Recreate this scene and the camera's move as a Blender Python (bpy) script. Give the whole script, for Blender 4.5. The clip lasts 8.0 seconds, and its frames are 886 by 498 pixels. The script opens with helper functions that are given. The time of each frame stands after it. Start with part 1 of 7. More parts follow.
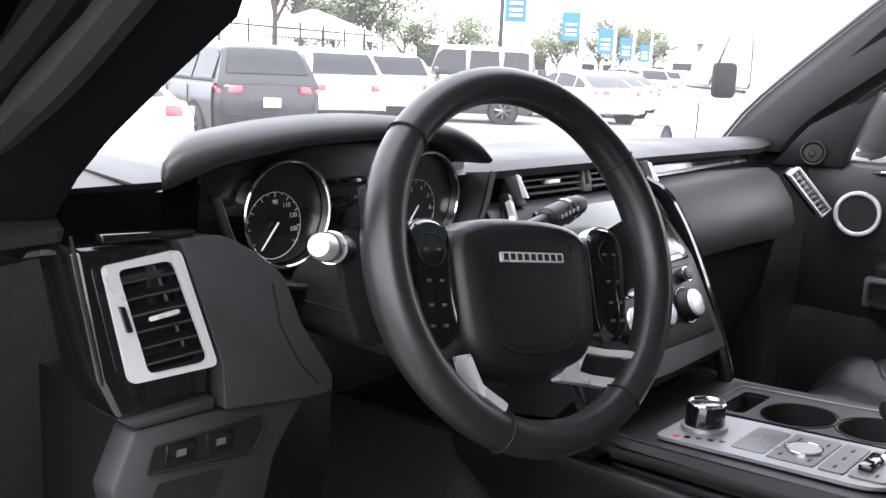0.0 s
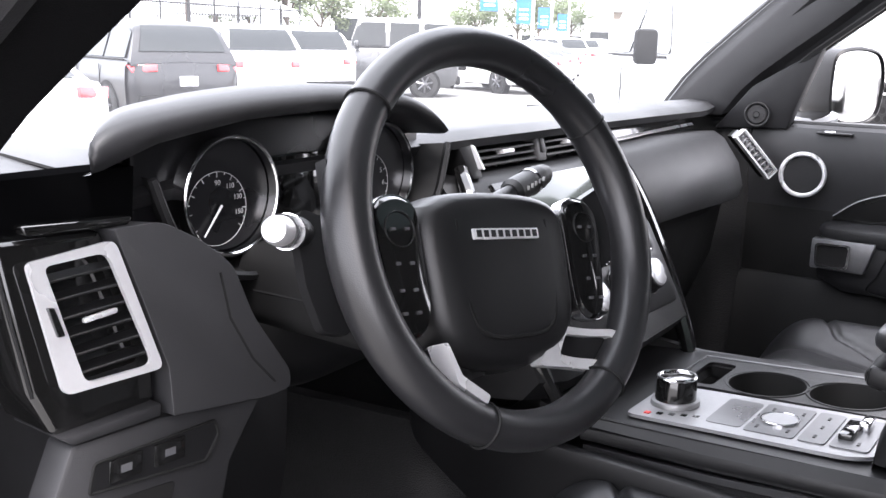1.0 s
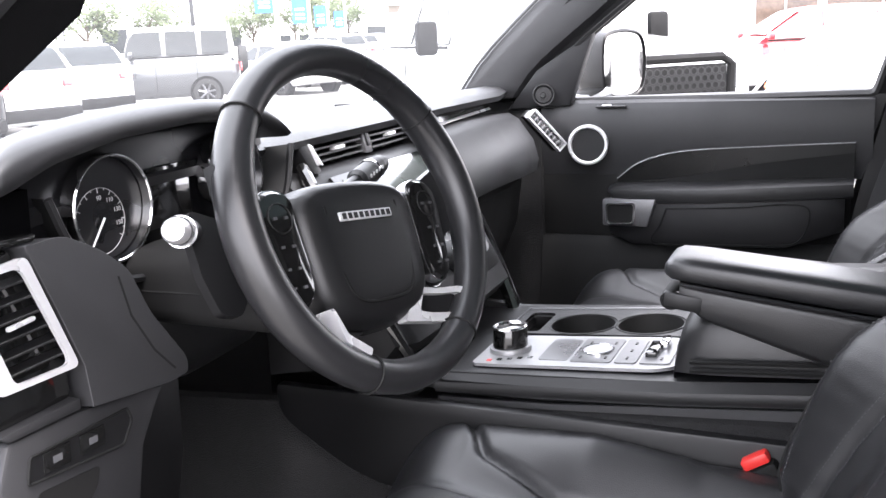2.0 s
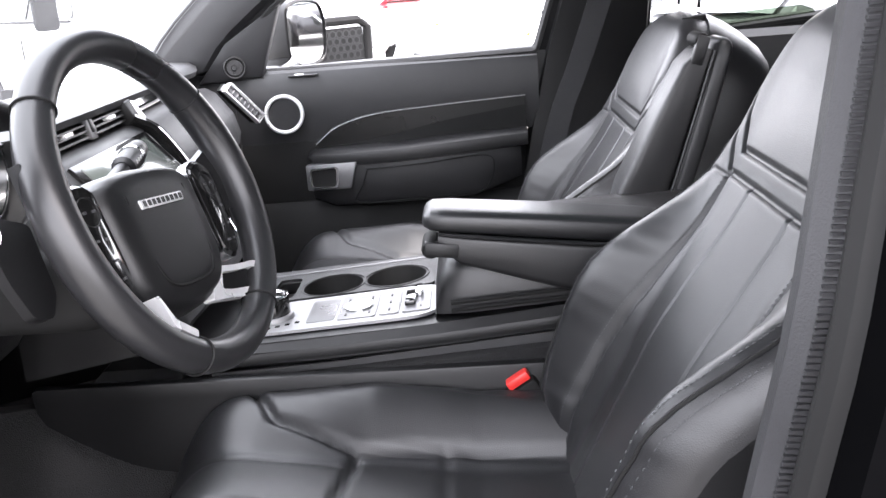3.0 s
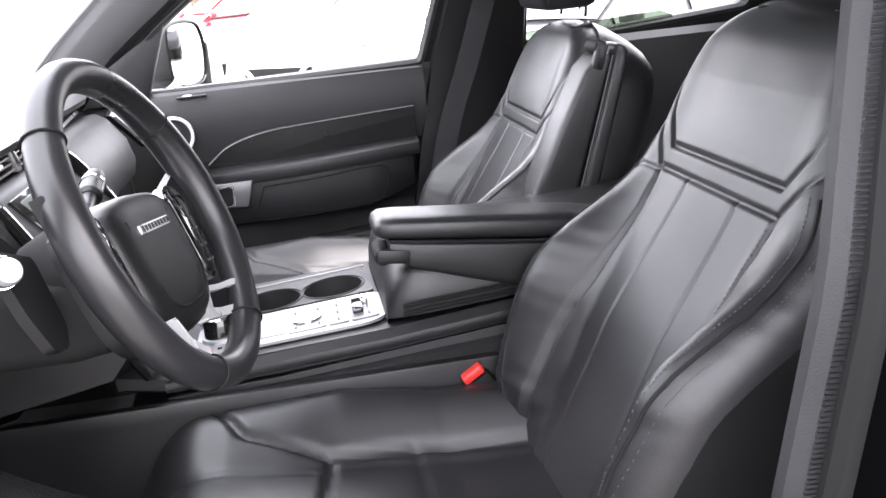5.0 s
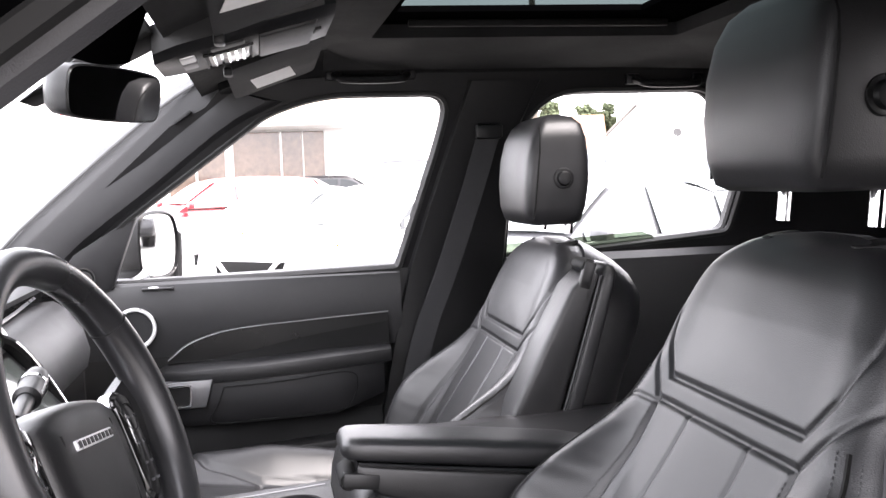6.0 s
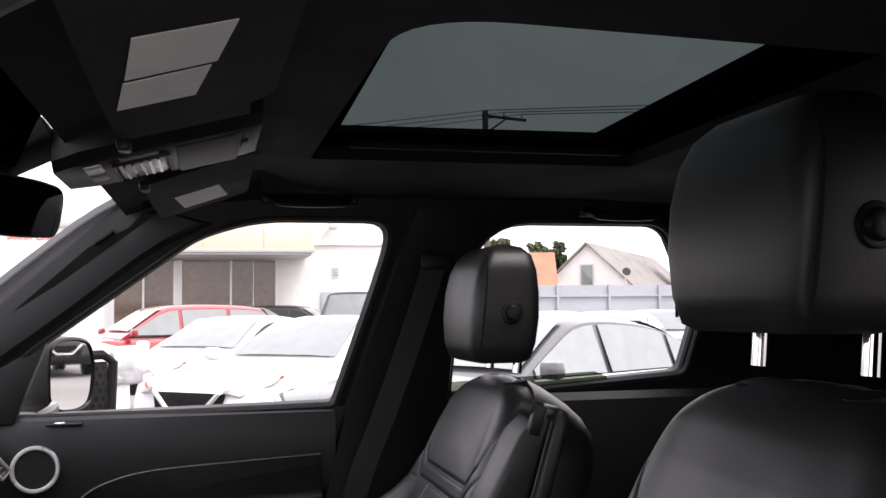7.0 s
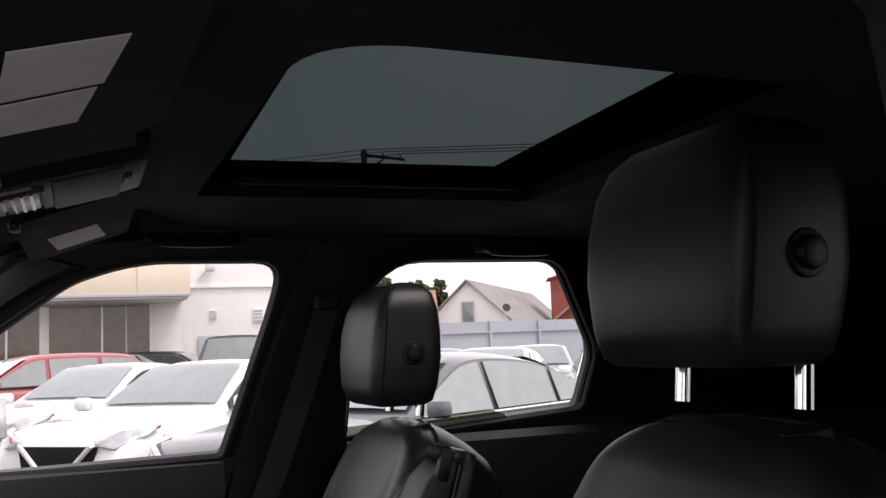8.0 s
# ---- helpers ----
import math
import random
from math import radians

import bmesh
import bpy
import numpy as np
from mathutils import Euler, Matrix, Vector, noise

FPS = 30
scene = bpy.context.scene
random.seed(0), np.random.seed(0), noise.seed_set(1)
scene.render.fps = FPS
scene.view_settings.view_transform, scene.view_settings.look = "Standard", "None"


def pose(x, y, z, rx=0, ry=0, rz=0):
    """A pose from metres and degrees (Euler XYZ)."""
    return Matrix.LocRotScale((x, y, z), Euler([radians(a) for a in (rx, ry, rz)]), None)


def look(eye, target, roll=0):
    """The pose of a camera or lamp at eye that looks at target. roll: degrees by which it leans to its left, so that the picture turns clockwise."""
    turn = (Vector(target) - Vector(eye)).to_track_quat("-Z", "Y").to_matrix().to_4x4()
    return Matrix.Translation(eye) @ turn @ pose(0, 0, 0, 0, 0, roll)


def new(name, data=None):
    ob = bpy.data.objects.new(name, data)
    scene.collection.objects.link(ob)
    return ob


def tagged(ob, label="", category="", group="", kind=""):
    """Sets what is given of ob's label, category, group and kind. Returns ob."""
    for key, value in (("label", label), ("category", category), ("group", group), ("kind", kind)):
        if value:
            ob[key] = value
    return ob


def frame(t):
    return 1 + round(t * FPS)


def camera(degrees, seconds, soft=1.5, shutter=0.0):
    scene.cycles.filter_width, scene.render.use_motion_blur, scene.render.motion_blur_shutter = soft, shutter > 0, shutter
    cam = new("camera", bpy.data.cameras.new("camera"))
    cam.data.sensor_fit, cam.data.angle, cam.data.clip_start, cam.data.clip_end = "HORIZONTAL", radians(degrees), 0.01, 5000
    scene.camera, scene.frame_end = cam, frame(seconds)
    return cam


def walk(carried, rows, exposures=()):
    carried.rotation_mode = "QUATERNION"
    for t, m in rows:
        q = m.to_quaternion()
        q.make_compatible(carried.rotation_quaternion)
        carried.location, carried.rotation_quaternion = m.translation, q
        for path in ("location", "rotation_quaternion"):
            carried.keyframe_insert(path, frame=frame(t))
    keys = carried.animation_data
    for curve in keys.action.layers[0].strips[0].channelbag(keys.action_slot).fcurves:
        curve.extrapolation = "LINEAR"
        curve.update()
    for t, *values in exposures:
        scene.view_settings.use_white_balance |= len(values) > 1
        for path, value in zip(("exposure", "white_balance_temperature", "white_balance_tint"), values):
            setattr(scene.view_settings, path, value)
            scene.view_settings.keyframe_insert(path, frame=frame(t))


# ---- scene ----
cam = camera(49.8, 8.0)
PATH = [
    (0, (-1.045, -0.068, 1.429), (0.448, 1.207, 1.047), 2.6),
    (0.5, (-1.024, -0.029, 1.421), (0.522, 1.172, 1.013), 2.4),
    (1, (-1.012, -0.001, 1.418), (0.57, 1.146, 0.988), 1.3),
    (1.2, (-1.015, 0.013, 1.417), (0.62, 1.084, 0.995), -0.1),
    (2.3, (-1.189, -0.033, 1.435), (0.646, 0.615, 0.97), -3.0),
    (2.5, (-1.197, -0.015, 1.438), (0.674, 0.499, 0.953), -3.2),
    (3, (-1.233, 0.094, 1.449), (0.687, 0.174, 0.898), -4.4),
    (3.5, (-1.275, 0.173, 1.468), (0.655, 0.056, 0.954), -4.5),
    (4, (-1.282, 0.201, 1.469), (0.629, 0.002, 0.916), -4.8),
    (4.2, (-1.283, 0.209, 1.471), (0.623, -0.016, 0.91), -4.8),
    (5.3, (-1.269, 0.243, 1.467), (0.635, -0.025, 0.915), -6.1),
    (5.5, (-1.251, 0.248, 1.466), (0.666, -0.039, 0.972), -5.4),
    (5.7, (-1.228, 0.248, 1.466), (0.716, -0.083, 1.135), -3.7),
    (6, (-1.19, 0.237, 1.471), (0.769, -0.136, 1.321), -2.0),
    (6.2, (-1.169, 0.224, 1.462), (0.795, -0.154, 1.434), -1.0),
    (6.5, (-1.139, 0.211, 1.464), (0.819, -0.192, 1.53), -0.7),
    (7, (-1.07, 0.194, 1.468), (0.867, -0.284, 1.595), -0.6),
    (7.5, (-0.997, 0.176, 1.476), (0.918, -0.371, 1.658), -1.4),
    (8, (-1.011, 0.205, 1.471), (0.845, -0.512, 1.673), -2.3),
]
walk(cam, [(t, look(eye, target, roll)) for t, eye, target, roll in PATH],
     [(0, 2.65, 6300, 17), (1.2, 3.12, 6300, 17), (2.5, 3.5, 6350, 16), (4, 3.6, 6350, 17), (5.5, 3.6, 6450, 18), (6, 3.45, 6550, 18), (6.5, 2.3, 6600, 19), (7, 1.5, 6650, 20), (7.5, 1.1, 6700, 20), (8, 0.9, 6700, 20)])

# ---- light ----
world = bpy.data.worlds.new("overcast_sky")
scene.world = world
world.use_nodes = True
wn, wl = world.node_tree.nodes, world.node_tree.links
wn.clear()
w_out = wn.new("ShaderNodeOutputWorld")
w_bg = wn.new("ShaderNodeBackground")
w_sky = wn.new("ShaderNodeTexSky")
w_sky.sky_type = "NISHITA"
w_sky.sun_disc = False
w_sky.sun_elevation = radians(52)
w_sky.sun_rotation = radians(215)
w_sky.air_density = 1.0
w_sky.dust_density = 6.0
w_sky.ozone_density = 1.0
w_scale = wn.new("ShaderNodeVectorMath")
w_scale.operation = "SCALE"
w_scale.inputs["Scale"].default_value = 0.10
w_mix = wn.new("ShaderNodeMix")
w_mix.data_type = "RGBA"
w_mix.inputs["Factor"].default_value = 0.82
# Cloud cover: white with soft darker banks.
w_tc = wn.new("ShaderNodeTexCoord")
w_noise = wn.new("ShaderNodeTexNoise")
w_noise.inputs["Scale"].default_value = 2.2
w_noise.inputs["Detail"].default_value = 5.0
w_ramp = wn.new("ShaderNodeValToRGB")
w_ramp.color_ramp.elements[0].position = 0.3
w_ramp.color_ramp.elements[0].color = (0.72, 0.75, 0.79, 1)
w_ramp.color_ramp.elements[1].position = 0.68
w_ramp.color_ramp.elements[1].color = (1.12, 1.12, 1.12, 1)
wl.new(w_tc.outputs["Generated"], w_noise.inputs["Vector"])
wl.new(w_noise.outputs["Fac"], w_ramp.inputs["Fac"])
wl.new(w_sky.outputs["Color"], w_scale.inputs[0])
wl.new(w_scale.outputs["Vector"], w_mix.inputs["A"])
wl.new(w_ramp.outputs["Color"], w_mix.inputs["B"])
wl.new(w_mix.outputs["Result"], w_bg.inputs["Color"])
w_bg.inputs["Strength"].default_value = 1.0
wl.new(w_bg.outputs["Background"], w_out.inputs["Surface"])

sun = new("sun", bpy.data.lights.new("sun", "SUN"))
sun.data.energy = 0.9
sun.data.angle = radians(14)
sun.data.color = (1.0, 0.97, 0.93)
sun.matrix_world = look((-6, -5, 14), (0, 0, 0))

# ---- materials ----
def material(name, color, rough=0.5, metal=0.0, var=0.25, scale=40.0, bump=0.0, bump_scale=600.0, voronoi=False,
             coat=0.0, spec=0.5, rough_var=0.1, island=False):
    """Principled surface with colour variation at two scales, uneven gloss and a fine relief."""
    m = bpy.data.materials.new(name)
    m.use_nodes = True
    n, l = m.node_tree.nodes, m.node_tree.links
    p = n["Principled BSDF"]
    tc = n.new("ShaderNodeTexCoord")
    big = n.new("ShaderNodeTexNoise")
    big.inputs["Scale"].default_value = scale * 0.12
    big.inputs["Detail"].default_value = 4
    fine = n.new("ShaderNodeTexNoise")
    fine.inputs["Scale"].default_value = scale * 2.5
    fine.inputs["Detail"].default_value = 3
    add = n.new("ShaderNodeMath")
    add.operation = "MULTIPLY_ADD"
    add.inputs[1].default_value = 0.45
    l.new(tc.outputs["Object"], big.inputs["Vector"])
    l.new(tc.outputs["Object"], fine.inputs["Vector"])
    l.new(fine.outputs["Fac"], add.inputs[0])
    l.new(big.outputs["Fac"], add.inputs[2])
    ramp = n.new("ShaderNodeValToRGB")
    ramp.color_ramp.elements[0].position, ramp.color_ramp.elements[1].position = 0.45, 1.0
    ramp.color_ramp.elements[0].color = (*[c * (1 - var) for c in color], 1)
    ramp.color_ramp.elements[1].color = (*[min(1, c * (1 + var)) for c in color], 1)
    l.new(add.outputs["Value"], ramp.inputs["Fac"])
    l.new(ramp.outputs["Color"], p.inputs["Base Color"])
    rr = n.new("ShaderNodeMapRange")
    rr.inputs["From Min"].default_value, rr.inputs["From Max"].default_value = 0.3, 0.7
    rr.inputs["To Min"].default_value, rr.inputs["To Max"].default_value = max(0.02, rough - rough_var), min(1, rough + rough_var)
    l.new(big.outputs["Fac"], rr.inputs["Value"])
    l.new(rr.outputs["Result"], p.inputs["Roughness"])
    p.inputs["Metallic"].default_value = metal
    p.inputs["Coat Weight"].default_value = coat
    p.inputs["Coat Roughness"].default_value = 0.04
    p.inputs["Specular IOR Level"].default_value = spec
    if bump:
        if voronoi:
            tex = n.new("ShaderNodeTexVoronoi")
            tex.feature = "DISTANCE_TO_EDGE"
            out = tex.outputs["Distance"]
        else:
            tex = n.new("ShaderNodeTexNoise")
            tex.inputs["Detail"].default_value = 4
            out = tex.outputs["Fac"]
        tex.inputs["Scale"].default_value = bump_scale
        l.new(tc.outputs["Object"], tex.inputs["Vector"])
        b = n.new("ShaderNodeBump")
        b.inputs["Strength"].default_value = bump
        b.inputs["Distance"].default_value = 0.002
        l.new(out, b.inputs["Height"])
        l.new(b.outputs["Normal"], p.inputs["Normal"])
    return m


def pane(name, tint, gloss=0.025, rough=0.0, rim=0.22, dust_veil=0.0):
    """Thin sheet of glass: lets light straight through, tinted, and mirrors a little."""
    m = bpy.data.materials.new(name)
    m.use_nodes = True
    n, l = m.node_tree.nodes, m.node_tree.links
    n.remove(n["Principled BSDF"])
    t = n.new("ShaderNodeBsdfTransparent")
    t.inputs["Color"].default_value = (*tint, 1)
    g = n.new("ShaderNodeBsdfGlossy")
    g.inputs["Roughness"].default_value = rough
    fr = n.new("ShaderNodeLayerWeight")
    fr.inputs["Blend"].default_value = 0.5
    pw = n.new("ShaderNodeMath")
    pw.operation = "POWER"
    pw.inputs[1].default_value = 4.0
    ad = n.new("ShaderNodeMath")
    ad.operation = "MULTIPLY_ADD"
    ad.inputs[1].default_value, ad.inputs[2].default_value = rim, gloss
    mx = n.new("ShaderNodeMixShader")
    l.new(fr.outputs["Facing"], pw.inputs[0])
    l.new(pw.outputs["Value"], ad.inputs[0])
    l.new(ad.outputs["Value"], mx.inputs["Fac"])
    l.new(t.outputs["BSDF"], mx.inputs[1])
    l.new(g.outputs["BSDF"], mx.inputs[2])
    out = mx.outputs["Shader"]
    # Translucent whitish film: dust, and a painted veil of glare over the view.
    if dust_veil:
        film = n.new("ShaderNodeBsdfTranslucent")
        film.inputs["Color"].default_value = (0.85, 0.86, 0.88, 1)
        tex = n.new("ShaderNodeTexNoise")
        tex.inputs["Scale"].default_value = 3.0
        tex.inputs["Detail"].default_value = 6.0
        amount = n.new("ShaderNodeMapRange")
        amount.inputs["From Min"].default_value, amount.inputs["From Max"].default_value = 0.3, 0.7
        amount.inputs["To Min"].default_value, amount.inputs["To Max"].default_value = dust_veil * 0.7, dust_veil * 1.3
        both = n.new("ShaderNodeMixShader")
        l.new(tex.outputs["Fac"], amount.inputs["Value"])
        l.new(amount.outputs["Result"], both.inputs["Fac"])
        l.new(out, both.inputs[1])
        l.new(film.outputs["BSDF"], both.inputs[2])
        out = both.outputs["Shader"]
    l.new(out, n["Material Output"].inputs["Surface"])
    return m


leather = material("black_leather", (0.0105, 0.0105, 0.0115), 0.40, var=0.18, scale=30, bump=0.13, bump_scale=520, voronoi=True, rough_var=0.07, spec=0.55)
leather_dull = material("worn_black_leather", (0.009, 0.009, 0.0097), 0.42, var=0.2, scale=30, bump=0.14, bump_scale=620, voronoi=True)
rim_leather = material("wheel_leather", (0.014, 0.014, 0.015), 0.33, var=0.15, scale=40, bump=0.08, bump_scale=700, voronoi=True, rough_var=0.06)
# Darker than the cloth itself: shade on the driver's side is in the colour.
shaded_pillar_cloth = material("shaded_black_pillar_cloth", (0.0035, 0.0035, 0.004), 0.85, var=0.2, scale=60, bump=0.4, bump_scale=900, spec=0.1)
soft_trim = material("soft_touch_trim", (0.0125, 0.0125, 0.0137), 0.5, var=0.15, scale=30, bump=0.14, bump_scale=800, voronoi=True, spec=0.5)
hard_trim = material("moulded_black_plastic", (0.0055, 0.0055, 0.006), 0.42, var=0.15, scale=40, bump=0.12, bump_scale=1100, voronoi=True, spec=0.40)
gloss_black = material("piano_black", (0.006, 0.006, 0.006), 0.1, var=0.1, coat=0.6, rough_var=0.04)
gunmetal = material("gunmetal_plate", (0.16, 0.16, 0.165), 0.35, metal=0.6, var=0.1, scale=80)
inlay_black = material("dark_door_inlay", (0.005, 0.005, 0.005), 0.3, var=0.1, spec=0.3)
# Black plastic; its near-black also carries the shade of hollows and footwell.
dark_void = material("deep_black_plastic_and_shade", (0.004, 0.004, 0.004), 0.7, var=0.1, spec=0.25)
satin = material("satin_aluminium", (0.66, 0.66, 0.67), 0.30, metal=0.5, var=0.06, scale=80, bump=0.05, bump_scale=900, rough_var=0.06)
brushed = material("brushed_console_metal", (0.30, 0.30, 0.305), 0.42, metal=0.6, var=0.1, scale=90, bump=0.06, bump_scale=1400)
chrome = material("chrome", (0.86, 0.86, 0.87), 0.08, metal=1.0, var=0.03, rough_var=0.03)
satin_chrome = material("satin_chrome", (0.72, 0.72, 0.73), 0.24, metal=1.0, var=0.05, scale=80, rough_var=0.05)
rubber = material("black_rubber", (0.016, 0.016, 0.016), 0.6, var=0.2, scale=60, bump=0.3, bump_scale=500)
seal_fabric = material("flocked_door_seal", (0.014, 0.014, 0.0155), 0.6, var=0.2, scale=90, bump=0.2, bump_scale=700)
headlining = material("black_headlining_cloth", (0.006, 0.006, 0.0065), 0.9, var=0.2, scale=60, bump=0.4, bump_scale=900)
console_grey = material("grey_console_plastic", (0.022, 0.022, 0.0235), 0.55, var=0.15, scale=40, bump=0.15, bump_scale=900, voronoi=True)
carpet = material("black_carpet", (0.0045, 0.0045, 0.005), 0.95, var=0.35, scale=60, bump=0.9, bump_scale=500)
belt_web = material("seat_belt_webbing", (0.022, 0.022, 0.024), 0.6, var=0.2, scale=120, bump=0.5, bump_scale=900)
buckle_red = material("buckle_red_plastic", (0.62, 0.03, 0.025), 0.35, var=0.08)
label_paper = material("printed_paper_label", (0.88, 0.87, 0.86), 0.6, var=0.12, scale=20, rough_var=0.05)
dial_black = material("dial_face_black", (0.006, 0.006, 0.007), 0.3, var=0.1)
dial_ink = material("dial_white_ink", (0.40, 0.40, 0.40), 0.5, var=0.05)
needle_mat = material("needle_white", (0.85, 0.85, 0.85), 0.4, var=0.02)
screen_glass = material("switched_off_screen", (0.06, 0.068, 0.062), 0.12, var=0.05, coat=0.2, rough_var=0.02)
speaker_cloth = material("speaker_mesh", (0.008, 0.008, 0.009), 0.8, var=0.2, bump=0.7, bump_scale=900)
mirror_mat = material("mirror_silver", (0.9, 0.9, 0.9), 0.02, metal=1.0, var=0.0, rough_var=0.0)
body_black = material("black_car_paint", (0.006, 0.006, 0.007), 0.15, var=0.1, coat=1.0, rough_var=0.04)
lamp_lens = material("map_lamp_lens", (0.75, 0.74, 0.70), 0.25, var=0.05)
# Near-zero colour without gloss: blocked light is painted into these black parts.
unlit_black = material("unlit_black_trim", (0.0018, 0.0018, 0.002), 0.6, var=0.2, spec=0.0)
thread = material("grey_stitching", (0.05, 0.05, 0.054), 0.7, var=0.2)

win_clear = pane("clear_window_glass", (0.93, 0.96, 0.95))
screen_clear = pane("dust_veiled_windscreen_glass", (0.95, 0.97, 0.97), dust_veil=0.022)
win_privacy = pane("privacy_tinted_glass", (0.40, 0.44, 0.38))
roof_glass = pane("dark_roof_glass", (0.175, 0.20, 0.198), gloss=0.004, rim=0.03)


def car_paint(name, color, metal=0.0):
    return material(name, color, 0.3, metal=metal, var=0.04, scale=6, coat=1.0, rough_var=0.05)


paint_white = car_paint("white_car_paint", (0.80, 0.80, 0.80))
paint_black = material("dark_car_paint", (0.012, 0.012, 0.014), 0.3, var=0.1, scale=6, coat=0.25, rough_var=0.05)
paint_grey = car_paint("grey_car_paint", (0.045, 0.047, 0.05))
paint_silver = car_paint("silver_car_paint", (0.42, 0.43, 0.44), 0.4)
paint_silver_grey = car_paint("silver_grey_car_paint", (0.085, 0.087, 0.092), 0.2)
paint_red = car_paint("red_car_paint", (0.28, 0.012, 0.02))
car_glass = material("car_window_glass", (0.018, 0.021, 0.022), 0.1, var=0.1, scale=3, coat=0.0, rough_var=0.03, spec=0.35)
# Base colour lightened to hold the sky's reflection on windscreens and windows.
sky_pale_glass = material("sky_pale_windscreen_glass", (0.21, 0.235, 0.235), 0.06, var=0.25, scale=2, coat=0.6, rough_var=0.03)
tail_red = material("tail_lamp_red", (0.55, 0.03, 0.035), 0.15, var=0.1, coat=0.6)
head_lens = material("headlamp_lens", (0.55, 0.56, 0.57), 0.12, metal=0.5, var=0.35, scale=60, rough_var=0.05)
amber = material("amber_lens", (0.6, 0.12, 0.03), 0.2, var=0.1)
tyre_mat = material("tyre_rubber", (0.018, 0.018, 0.018), 0.8, var=0.2)
alloy = material("alloy_wheel", (0.12, 0.12, 0.125), 0.3, metal=0.8, var=0.1)
plate_mat = material("plate_white", (0.55, 0.56, 0.58), 0.5, var=0.05)
asphalt = material("worn_asphalt", (0.20, 0.195, 0.185), 0.9, var=0.25, scale=3, bump=0.4, bump_scale=60)
wall_white = material("white_painted_wall", (0.74, 0.73, 0.71), 0.8, var=0.07, scale=2, bump=0.2, bump_scale=20)
fascia_cream = material("cream_fascia_panel", (0.66, 0.58, 0.46), 0.7, var=0.06, scale=2)
shop_glass = material("showroom_glass", (0.13, 0.085, 0.06), 0.08, var=0.6, scale=3, coat=0.35)
frame_alu = material("aluminium_window_frame", (0.55, 0.54, 0.53), 0.4, metal=0.3, var=0.05)
grey_steel = material("galvanised_fence_steel", (0.36, 0.38, 0.42), 0.5, var=0.1, scale=4)
roof_grey = material("grey_roof_shingle", (0.22, 0.21, 0.20), 0.9, var=0.3, scale=8, bump=0.5, bump_scale=15)
roof_brown = material("brown_roof_shingle", (0.32, 0.17, 0.11), 0.9, var=0.25, scale=8, bump=0.5, bump_scale=15)
brick_red = material("red_brick_far", (0.24, 0.06, 0.05), 0.9, var=0.3, scale=10)
bark = material("tree_bark", (0.08, 0.06, 0.045), 0.9, var=0.3, scale=20)
leaf_mat = material("tree_leaves", (0.105, 0.125, 0.075), 0.9, var=0.5, scale=4, spec=0.05)
wood_pole = material("weathered_pole_wood", (0.10, 0.085, 0.07), 0.9, var=0.3, scale=10)
banner_blue = material("blue_banner_cloth", (0.03, 0.13, 0.42), 0.7, var=0.1)
banner_white = material("white_banner_print", (0.78, 0.80, 0.82), 0.7, var=0.05)
sign_red = material("red_sign_letter", (0.55, 0.03, 0.03), 0.5, var=0.08)
iron_black = material("black_iron_railing", (0.015, 0.015, 0.016), 0.6, var=0.1)

# ---- mesh helpers ----
WORLD = {}
SET_IN = {}  # how the parts of a thing are set into the car


def thing(name, label, category, group="", kind="", at=(0, 0, 0), set_in=None):
    ob = new(name)
    ob.location = at
    ob.empty_display_size = 0.05
    WORLD[ob.name] = Vector(at)
    if set_in is not None:
        SET_IN[ob.name] = set_in
    return tagged(ob, label, category, group, kind)


def part(name, bm, mat, parent=None, label="", smooth=35):
    """Links a bmesh, given in world coordinates, as one mesh object under a thing or a part."""
    m = SET_IN.get(parent.name) if parent is not None else None
    if m is not None:
        moved(bm, m)
    me = bpy.data.meshes.new(name)
    bmesh.ops.recalc_face_normals(bm, faces=bm.faces[:])
    bm.to_mesh(me)
    bm.free()
    me.materials.append(mat)
    if smooth:
        for f in me.polygons:
            f.use_smooth = True
        me.set_sharp_from_angle(angle=radians(smooth))
    ob = new(name, me)
    if parent is not None:
        ob.parent = parent
        ob.location = -WORLD[parent.name]
        WORLD[ob.name] = Vector((0, 0, 0))
        if m is not None:
            SET_IN[ob.name] = m
    else:
        WORLD[ob.name] = Vector((0, 0, 0))
    if label:
        ob["label"] = label
    return ob


def faces(bm, verts, quads):
    vs = [bm.verts.new(v) for v in verts]
    for q in quads:
        if len(set(q)) == len(q):
            try:
                bm.faces.new([vs[i] for i in q])
            except ValueError:
                pass
    return bm


def join(*bms):
    out = bmesh.new()
    for b in bms:
        base = [out.verts.new(v.co) for v in b.verts]
        b.verts.index_update()
        for f in b.faces:
            out.faces.new([base[v.index] for v in f.verts])
        b.free()
    return out


def moved(bm, m):
    bmesh.ops.transform(bm, matrix=m, verts=bm.verts[:])
    return bm


def bevelled(bm, r, seg=2, angle=30):
    edges = [e for e in bm.edges if len(e.link_faces) == 2 and e.calc_face_angle(0) > radians(angle)]
    if r > 0 and edges:
        bmesh.ops.bevel(bm, geom=edges, offset=r, segments=seg, profile=0.5, affect="EDGES", clamp_overlap=True)
    return bm


def box(c, s, r=0.0, seg=2):
    """Box with centre c, sizes s and rounded edges."""
    bm = bmesh.new()
    bmesh.ops.create_cube(bm, size=1)
    for v in bm.verts:
        v.co = Vector((v.co.x * s[0] + c[0], v.co.y * s[1] + c[1], v.co.z * s[2] + c[2]))
    return bevelled(bm, r, seg)


